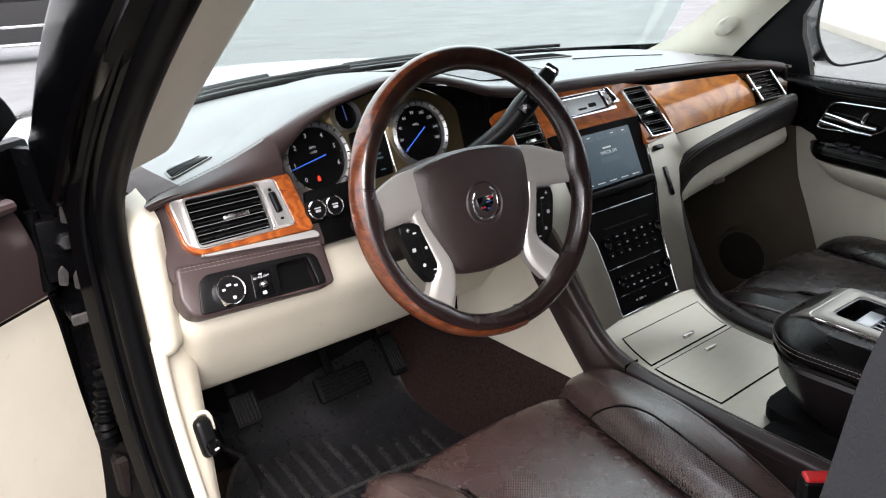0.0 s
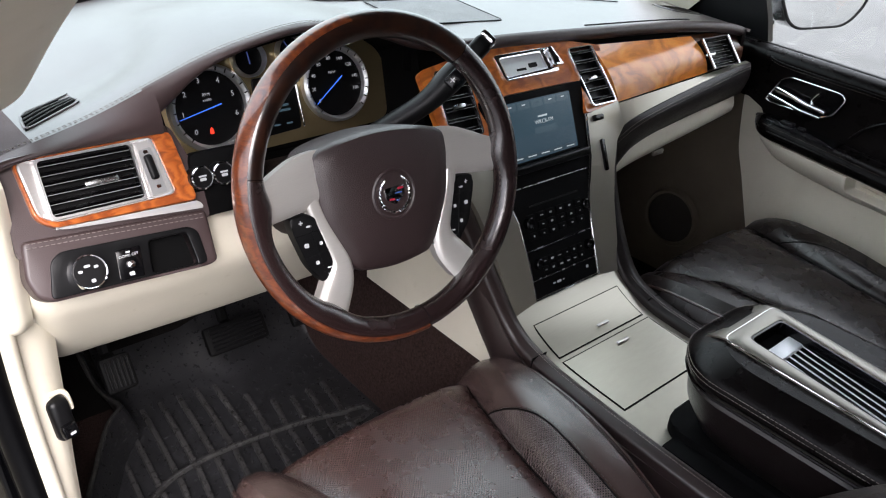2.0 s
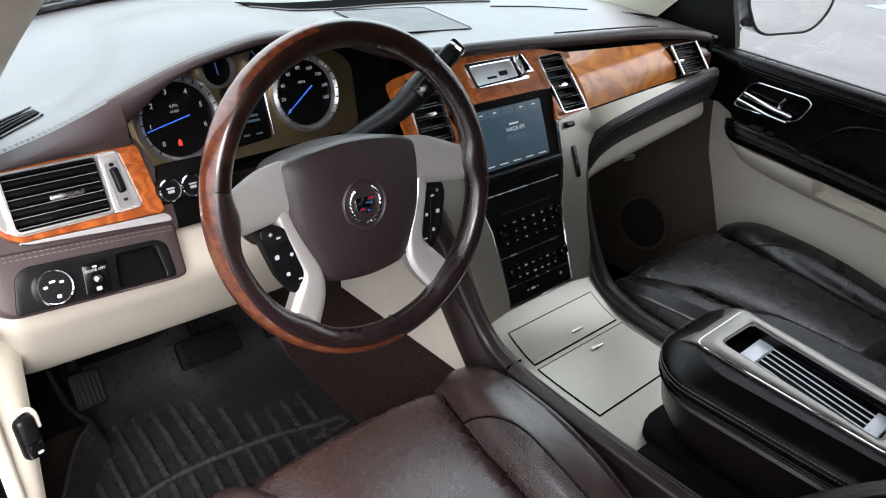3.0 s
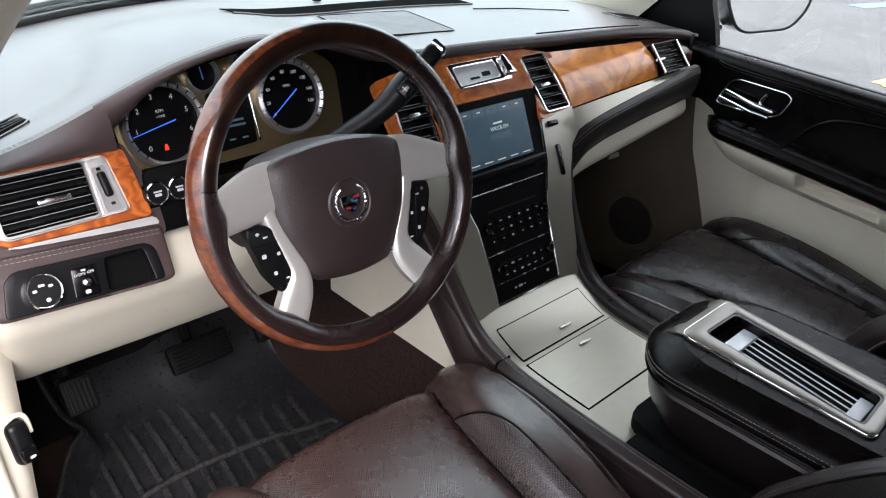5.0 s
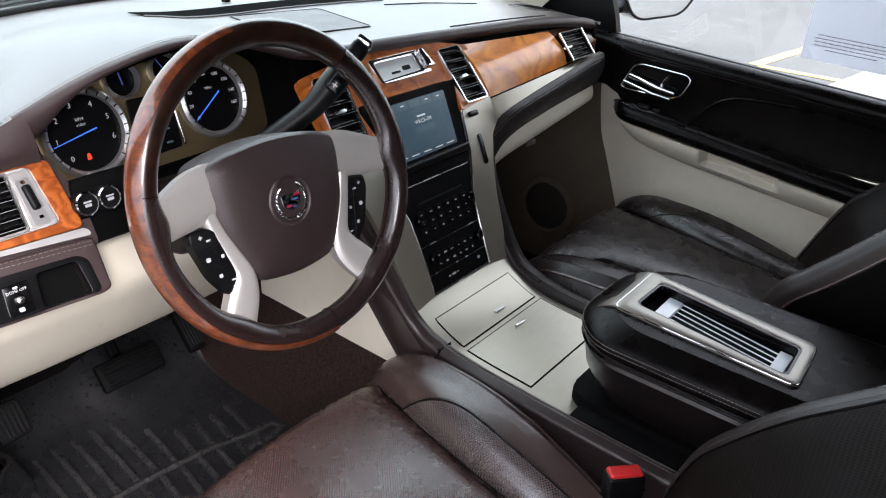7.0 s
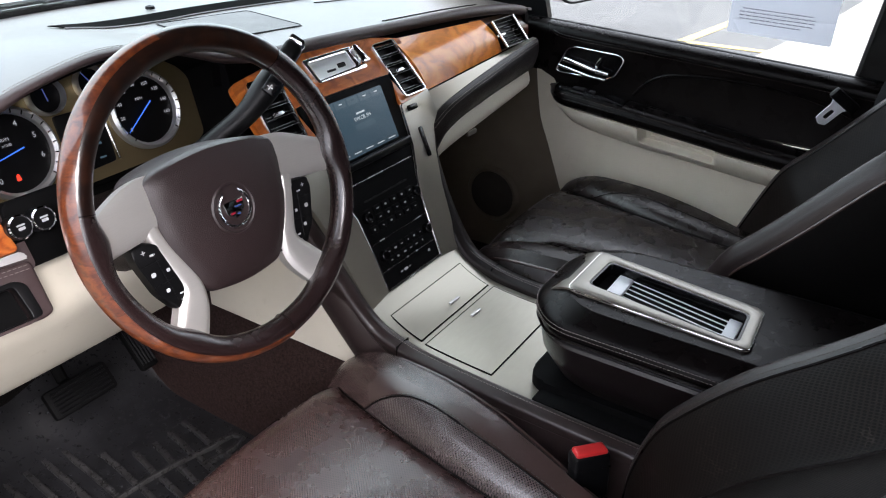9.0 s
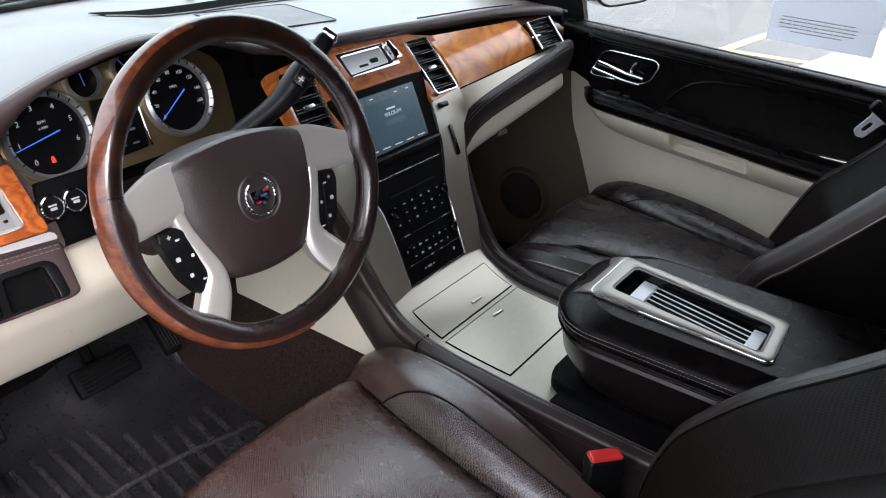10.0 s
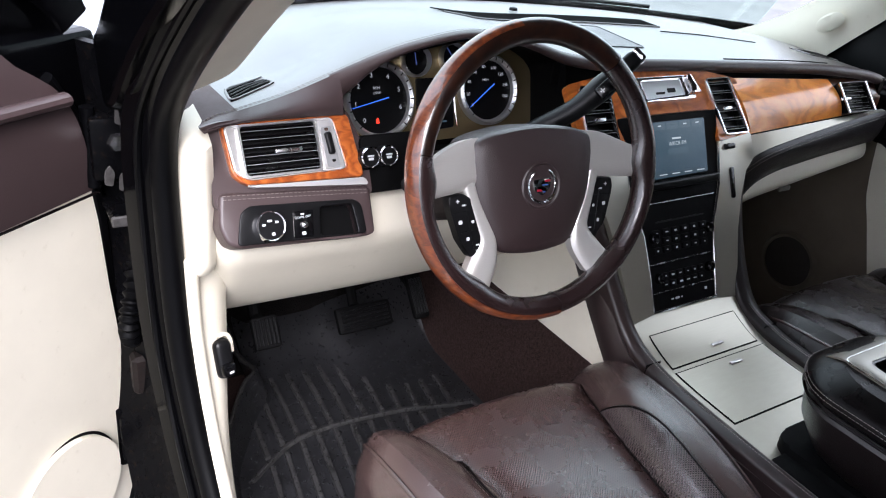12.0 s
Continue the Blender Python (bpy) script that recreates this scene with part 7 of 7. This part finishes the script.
part("handle_lever", sweep([HM @ Vector(p) for p in ((-0.172, 1.2300, 0.009), (-0.150, 1.2275, 0.013), (-0.100, 1.2180, 0.015), (-0.060, 1.2110, 0.010))], rrect(0.010, 0.007, 0.003, 3), (-1, 0, 0.3)), CHROME, hnd, "chrome pull handle")
part("handle_bar", sweep([HM @ Vector(p) for p in ((-0.186, 1.2130, 0.007), (-0.150, 1.2085, 0.012), (-0.105, 1.2010, 0.013), (-0.068, 1.1965, 0.008))], rrect(0.008, 0.006, 0.003, 3), (-1, 0, 0.3)), CHROME, hnd, "chrome lower bar")
part("lock_lever", sweep([HM @ Vector(p) for p in ((-0.092, 1.2180, 0.006), (-0.086, 1.2350, 0.010), (-0.080, 1.2455, 0.010))], rrect(0.009, 0.006, 0.002, 3), (-1, 0, 0)), CHROME, hnd, "chrome lock lever")
sb = part("switch_plate", sheet(lambda y, a: Vector(armrest(y, a)) + Vector((-0.0005, 0, 0.0022)), span(0.002, 0.176, 18), span(0.12, 0.46, 8), 0.003, (-0.3, 0, 1)), GLOSS_BLACK, pd, "gloss black window switch plate")
part("window_switch", box(0.016, 0.030, 0.007, 0.003, 2, (0.672, 0.116, 1.1745)), BLACK, sb, "window switch")
part("window_switch", box(0.013, 0.016, 0.007, 0.003, 2, (0.672, 0.084, 1.1715)), BLACK, sb, "lock switch")
inset = spline([(0.7095, 0.0, 1.170), (0.7095, -0.03, 1.205), (0.7095, -0.08, 1.228), (0.7095, -0.20, 1.236), (0.7095, -0.33, 1.230), (0.7095, -0.45, 1.20), (0.7095, -0.52, 1.15)], 6)
part("inset_welt", tube(inset, 0.0035, 8), DARK_LEATHER, pd, "raised leather welt")
part("speaker_grille", lathe([(0.0, 0.0), (0.064, 0.0), (0.066, 0.006), (0.0, 0.008)], 40, False), SPEAKER_CLOTH, pd, "round dark taupe speaker grille", axes((0.738, 0.366, 0.826), (0, -1, 0.1), (0, 0.1, 1)))
part("speaker_rim", lathe([(0.064, 0.0), (0.066, 0.010), (0.073, 0.012), (0.080, 0.0)], 40, False), SPEAKER_RIM, pd, "taupe speaker rim", axes((0.738, 0.366, 0.826), (0, -1, 0.1), (0, 0.1, 1)))
part("outer_skin", sheet(lambda y, t: (0.885 + 0.02 * math.sin(t * 3), y, lerp(1.225, 0.55, t)), span(-0.80, 0.50, 10), span(0, 1, 10), 0.01), PAINT, pd, "black outer door skin")
part("belt_seal", sweep([Vector((0.754, y, sill_z(y) + 0.002)) for y in span(-0.80, 0.40, 12)], rrect(0.02, 0.022, 0.006, 3)), SEAL, pd, "black window seal")
part("window_glass", sheet(lambda y, t: (0.765 - 0.10 * t ** 1.3, y, lerp(1.27, 1.84, t)), span(-0.80, 0.42, 10), span(0, 1, 8), 0.004), SIDE_GLASS, pd, "clear raised side window")
part("mirror_sail", sheet(lambda u, t: (0.752 - 0.10 * max(0, t) ** 1.5, lerp(smooth_at([0, 0.33, 1], [0.245, 0.255, -0.17], t), smooth_at([0, 0.33, 1], [0.50, 0.32, -0.10], t), u), lerp(1.305, 1.80, t)), span(0, 1, 6), span(0, 1, 12), 0.02, (-1, 0, 0)), BLACK, pd, "black sail panel at the mirror")

# outside mirror, passenger side
mir = thing("wing_mirror", (1.08, 0.33, 1.30), "black passenger wing mirror with curved glass", "wing mirror", "wing mirrors")
MM = axes((1.115, 0.306, 1.392), (0.907, -0.42, 0.0), (0, 0.0, 1))
mo = round_poly([(-0.145, -0.015), (-0.085, -0.112), (0.085, -0.102), (0.132, -0.045), (0.130, 0.11), (-0.13, 0.11)], 0.045, 6)
sc_ = lambda p, s: [(x * s, y * s) for x, y in p]
part("housing", loft([[(x, y, 0.0) for x, y in mo], [(x, y, -0.05) for x, y in sc_(mo, 1.02)], [(x, y, -0.11) for x, y in sc_(mo, 0.8)], [(x, y, -0.13) for x, y in sc_(mo, 0.4)]], caps=True), PAINT, mir, "glossy black housing", MM)
part("bezel", ring(mo, sc_(mo, 0.94), 0.006, -0.001, 0.002), BLACK, mir, "black bezel", MM)
part("glass", plate(sc_(mo, 0.94), 0.002, 0, 0.001), MIRROR, mir, "mirror glass", MM)
part("arm", box(0.22, 0.07, 0.05, 0.02, 2, (0.96, 0.42, 1.275)), PAINT, mir, "black mirror arm")

# paper sheet on the passenger window
sheet_m = axes((0.752, -0.272, 1.405), (0, -1, -0.03), (-0.10, -0.04, 1))
pap = thing("window_notice", sheet_m.translation, "white printed notice taped to the side window", "notice")
part("paper", plate(rrect(0.205, 0.165, 0.002, 1), 0.0006), PAPER, pap, "white paper", sheet_m)
rows_ = []
for k, (y, w) in enumerate(((0.066, 0.07), (0.058, 0.06), (-0.030, 0.14), (-0.037, 0.15), (-0.044, 0.15), (-0.051, 0.145), (-0.058, 0.10))):
    rows_ += [(-0.01 + (i - 5) * w / 11, y, w / 13, 0.0017) for i in range(11)]
part("print_lines", bars(rows_, 0.0007, 0.0002), INK, pap, "lines of small print", sheet_m)

# seat belt on the passenger side
belt = thing("seat_belt", (0.70, -0.50, 1.2), "black seat belt with a bright steel tongue", "seat belt")
bpth = spline([(0.70, -0.66, 1.62), (0.685, -0.55, 1.40), (0.680, -0.50, 1.22), (0.705, -0.56, 1.05), (0.71, -0.60, 0.78)], 6)
part("webbing", sweep(bpth, rrect(0.046, 0.0016, 0.0004, 1), (-0.9, 0.3, 0.2)), WEB, belt, "black webbing")
TM = axes((0.668, -0.430, 1.243), (-0.1, 0.45, -0.6), (-0.3, 0.5, 0.5))
part("tongue_plastic", box(0.022, 0.062, 0.014, 0.004, 2), BLACK, belt, "black tongue grip", TM)
part("tongue", ring(round_poly([(0.0, -0.026), (0.018, -0.014), (0.056, -0.013), (0.062, 0.0), (0.056, 0.013), (0.018, 0.014), (0.0, 0.026)], 0.004, 3), round_poly([(0.026, -0.004), (0.032, -0.005), (0.046, -0.005), (0.048, 0.0), (0.046, 0.005), (0.032, 0.005), (0.026, 0.004)], 0.001, 3), 0.003, -0.001), PALE_STEEL, belt, "bright steel tongue", TM)

# ---- driver's door, standing open ----
dd = thing("driver_door", (-0.95, 0.52, 0.6), "open driver's door with brown upper panel and cream lower panel", "car door")
HDIR = Vector((-0.80, -0.60, 0)).normalized()
DM = axes((-0.890, 0.545, 0.0), HDIR, (0, 0, 1))
# local x runs out along the door from its hinge edge, y is up, z faces the cabin
dsign = 1 if (DM.to_3x3() @ Vector((0, 0, 1))).y < 0 else -1


def door_panel(x0f, x1, z0f, z1f, thick, off, material, label, name):
    def f(u, t):
        z = lerp(z0f, z1f, t)
        return DM @ Vector((lerp(x0f(z), x1, u), z, dsign * (off + 0.012 * math.sin(u * 3) + 0.010 * math.sin(t * 3))))
    return part(name, sheet(f, span(0, 1, 14), span(0, 1, 14), thick, DM.to_3x3() @ Vector((0, 0, dsign))), material, dd, label)


edge_x = lambda z: smooth_at([0.50, 0.55, 0.60, 0.64, 0.70, 0.78, 1.03, 1.20, 1.34, 1.40], [0.15, 0.090, 0.046, 0.024, 0.012, 0.016, 0.036, 0.046, 0.085, 0.16], z)
door_panel(edge_x, 0.95, 0.50, 1.199, 0.012, 0.065, CREAM, "cream lower door panel", "lower_panel")
door_panel(lambda z: edge_x(z) - 0.001, 0.95, 1.196, 1.405, 0.012, 0.069, BROWN, "brown leather upper door panel", "upper_panel")
part("armrest_welt", sweep([DM @ Vector((x, 1.340 + 0.02 * (x - 0.1), dsign * 0.086)) for x in span(0.088, 0.9, 16)], circle(0.012, 10, 0.009)), BROWN, dd, "padded brown ledge")
part("seam", tube([DM @ Vector((x, 1.1985, dsign * 0.0835)) for x in span(0.05, 0.92, 12)], 0.002, 6), DARK_LEATHER, dd, "dark joint between the panels")
part("door_shell", box(1.0, 0.86, 0.09, 0.012, 2, (0.49, 0.98, dsign * 0.005)), BODY_BLACK, dd, "black painted door shell", DM)
part("shell_edge", tube([DM @ Vector((edge_x(z) - 0.012, z, dsign * 0.055)) for z in span(0.56, 1.36, 16)], 0.013, 8), SEAL, dd, "black rubber edge seal")
part("sail_panel", plate(round_poly([(0.0, 1.34), (0.012, 1.42), (0.06, 1.475), (0.40, 1.72), (0.40, 1.38), (0.12, 1.34)], 0.012, 3), 0.05, 0.01, -0.02), BODY_BLACK, dd, "black mirror sail inside the window frame", DM)
ang_ = [DM @ Vector(p) for p in ((0.02, 1.42, dsign * 0.02), (0.07, 1.48, dsign * 0.02), (0.32, 1.66, dsign * 0.015), (0.55, 1.80, dsign * 0.0), (0.95, 1.84, 0.0))]
part("window_frame", sweep(spline(ang_, 5), round_poly([(-0.025, -0.03), (0.025, -0.03), (0.025, 0.03), (-0.025, 0.03)], 0.01, 3)), BODY_BLACK, dd, "black window frame")
SPM = DM @ Matrix.Translation((0.166, 0.733, dsign * 0.0785))
part("speaker_rim", tube([SPM @ Vector((0.098 * math.cos(a), 0.098 * math.sin(a), 0)) for a in [2 * math.pi * i / 48 for i in range(48)]], 0.0028, 6, True), MATTE_BLACK, dd, "dark joint round the speaker")
part("speaker_cover", lathe([(0.0, -0.012), (0.096, -0.012), (0.096, 0.0), (0.092, 0.0022), (0.0, 0.003)], 48, False), CREAM, dd, "round cream speaker cover", SPM)
mdr = thing("wing_mirror", (-1.12, 0.60, 1.3), "black driver's wing mirror outside the open door", "wing mirror", "wing mirrors")
MD = DM @ Matrix.Translation((0.24, 1.44, dsign * -0.16))
part("housing", box(0.22, 0.20, 0.12, 0.04, 3), PAINT, mdr, "glossy black housing", MD)
part("cap", box(0.20, 0.05, 0.10, 0.02, 3, (0, -0.085, 0.01)), CHROME, mdr, "bright lower cap", MD)

# ---- display, radio and climate controls ----
disp = part("display", plate(round_poly([(-0.078, 0.222), (0.083, 0.224), (0.083, 0.318), (-0.078, 0.318)], 0.003, 2), 0.0012, 0, 0.0012), SCREEN, stack, "lit blue-grey touch display", STK)
part("display_lower", plate([(-0.0775, 0.234), (0.0825, 0.234), (0.0825, 0.262), (-0.0775, 0.262)], 0.0003, 0, 0.0024), SCREEN_LOW, disp, "", STK)
for k in range(5):
    x = -0.060 + 0.031 * k
    part("tab", plate(rrect(0.027, 0.012, 0.002, 2, x, 0.310), 0.0004, 0, 0.0024), SCREEN_TAB, disp, "", STK)
    part("softkey", plate(rrect(0.029, 0.009, 0.001, 1, x, 0.2285), 0.0004, 0, 0.0024), SCREEN_BAR, disp, "", STK)
    part("tab_print", bars([(x, 0.311, 0.008, 0.0018)], 0.0029), SCREEN_INK if k != 2 else SCREEN, disp, "", STK)
    part("key_print", bars([(x, 0.2285, 0.019, 0.0018)], 0.0029), SCREEN_INK, disp, "", STK)
part("station_line", bars([(0.010, 0.288, 0.022, 0.003)], 0.0026), SCREEN_INK, disp, "", STK)
part("station_name", lettering("WKCR-FM", 0.0095, STK @ Matrix.Translation((0.012, 0.279, 0.0026))), SCREEN_INK, disp)
part("info_key", plate(rrect(0.052, 0.010, 0.004, 3, 0.012, 0.266), 0.0005, 0, 0.0028), SCREEN_TAB, disp, "", STK)
part("display_lip", plate(round_poly([(-0.096, 0.205), (0.098, 0.205), (0.104, 0.219), (-0.100, 0.217)], 0.004, 2), 0.012, 0.003, 0.001), BLACK, stack, "black ledge under the display", STK)
for v0, hw in ((0.183, 0.094), (0.080, 0.078), (0.030, 0.077)):
    part("divider", plate(rrect(2 * hw, 0.0016, 0.0004, 1, 0, v0), 0.001, 0, 0.001), STEEL, stack, "thin bright divider", STK)
part("disc_slot", plate(rrect(0.12, 0.003, 0.001, 1, 0.004, 0.150), 0.0006, 0, 0.001), DIAL, stack, "disc slot", STK)
rnd = random.Random(4)
for v0, rows2, hw in ((0.080, 3, 0.058), (0.030, 2, 0.045)):
    base = v0 + (0.022 if rows2 == 3 else 0.012)
    for r in range(rows2):
        for k in range(6):
            x, y = lerp(-hw, hw, k / 5), base + r * 0.015
            bt = part("button", plate(rrect(hw * 2 / 6.6, 0.0115, 0.002, 2, x, y), 0.003, 0.0006, 0.001), MATTE_BLACK, stack, "", STK)
            part("print", bars([(x + rnd.uniform(-0.001, 0.001), y, rnd.choice((0.003, 0.005, 0.007)), rnd.choice((0.0012, 0.0016, 0.0030)))], 0.0042), ICON, bt, "", STK)
for x, y in ((-0.066, 0.125), (0.072, 0.125), (-0.060, 0.055), (0.066, 0.055)):
    part("knob", lathe([(0.0, 0.0), (0.0090, 0.0), (0.0085, 0.008), (0.0072, 0.0095), (0.0, 0.0090)], 24, False), GLOSS_BLACK, stack, "small black knob", STK @ Matrix.Translation((x, y, 0.001)))
for mark in ((-0.03, 0.014, 0.006, 0.0025), (-0.018, 0.014, 0.010, 0.004), (-0.007, 0.014, 0.004, 0.002), (0.055, 0.018, 0.006, 0.005)):
    part("print", bars([mark], 0.0012), ICON, stack, "pale switch symbol", STK)
part("slit_switch", plate(rrect(0.010, 0.056, 0.003, 2, 0.143, 0.196), 0.004, 0.001, 0.003), GLOSS_BLACK, stack, "black upright rocker switch", STK)
part("latch", plate(rrect(0.024, 0.010, 0.003, 2, 0.140, 0.262), 0.008, 0.002, 0.003), GLOSS_BLACK, stack, "small black latch", STK)

# clock above the display
clk = thing("dashboard_clock", CWM @ Vector((0.014, 0.10, 0)), "chrome-framed analogue clock in the wood above the display", "clock")
CK = CWM @ Matrix.Translation((0.010, 0.099, 0.0))
co = round_poly([(-0.066, 0.026), (-0.057, -0.019), (0.070, -0.018), (0.056, 0.026)], 0.006, 4)
ci = round_poly([(-0.054, 0.018), (-0.051, -0.013), (0.043, -0.010), (0.040, 0.018)], 0.004, 4)
part("frame", ring(co, ci, 0.008, -0.002, 0.002), CHROME, clk, "bright chrome clock frame", CK)
part("face", plate(ci, 0.002, 0, -0.001), CLOCK_FACE, clk, "pale clock face, brightened for the sky in its glass", CK)
part("lens_block", plate(round_poly([(0.046, 0.022), (0.058, 0.024), (0.074, -0.012), (0.050, -0.012)], 0.004, 3), 0.018, 0.004, 0.0), CHROME, clk, "chrome clock shoulder", CK)
part("hand", bars([(-0.012, -0.003, 0.022, 0.004), (0.016, 0.001, 0.020, 0.008)], 0.0012), BLACK, clk, "dark clock hand", CK)

# light switch and dimmer in the switch pod
KNM = LPM @ Matrix.Translation((-0.0655, -0.0595, 0.002))
part("light_knob", lathe([(0.0, 0.0), (0.0195, 0.0), (0.0180, 0.012), (0.0165, 0.0135), (0.0, 0.0135)], 36, False), BLACK, pod_ob, "round black headlight knob", KNM)
part("knob_ring", lathe([(0.0172, 0.0128), (0.0186, 0.0140), (0.0198, 0.011), (0.0212, 0.0)], 36, False), CHROME, pod_ob, "bright knob ring", KNM)
part("knob_icons", bars([(-0.0095, 0.002, 0.0045, 0.0030), (-0.0015, 0.0065, 0.0065, 0.0028), (0.0075, 0.0040, 0.0045, 0.0030), (0.0010, -0.0105, 0.0045, 0.0040)], 0.0137), ICON, pod_ob, "pale light symbols", KNM)
part("dimmer_plate", plate(round_poly([(-0.0350, -0.0790), (-0.0075, -0.0805), (-0.0030, -0.0455), (-0.0310, -0.0450)], 0.002, 2), 0.0015, 0.0005, 0.003), GLOSS_BLACK, pod_ob, "black dimmer plate", LPM)
part("lettering", lettering("DOME OFF", 0.0046, LPM @ Matrix.Translation((-0.0185, -0.0535, 0.0046))), ICON, pod_ob)
part("dimmer_wheel", lathe([(0.0, 0.0), (0.0045, 0.0), (0.0042, 0.007), (0.0, 0.008)], 16, False), STEEL, pod_ob, "small bright dimmer knob", LPM @ Matrix.Translation((-0.0195, -0.0640, 0.004)))
part("dimmer_icon", bars([(-0.0205, -0.0745, 0.006, 0.0045), (-0.0185, -0.0495, 0.005, 0.0022)], 0.0046), ICON, pod_ob, "", LPM)
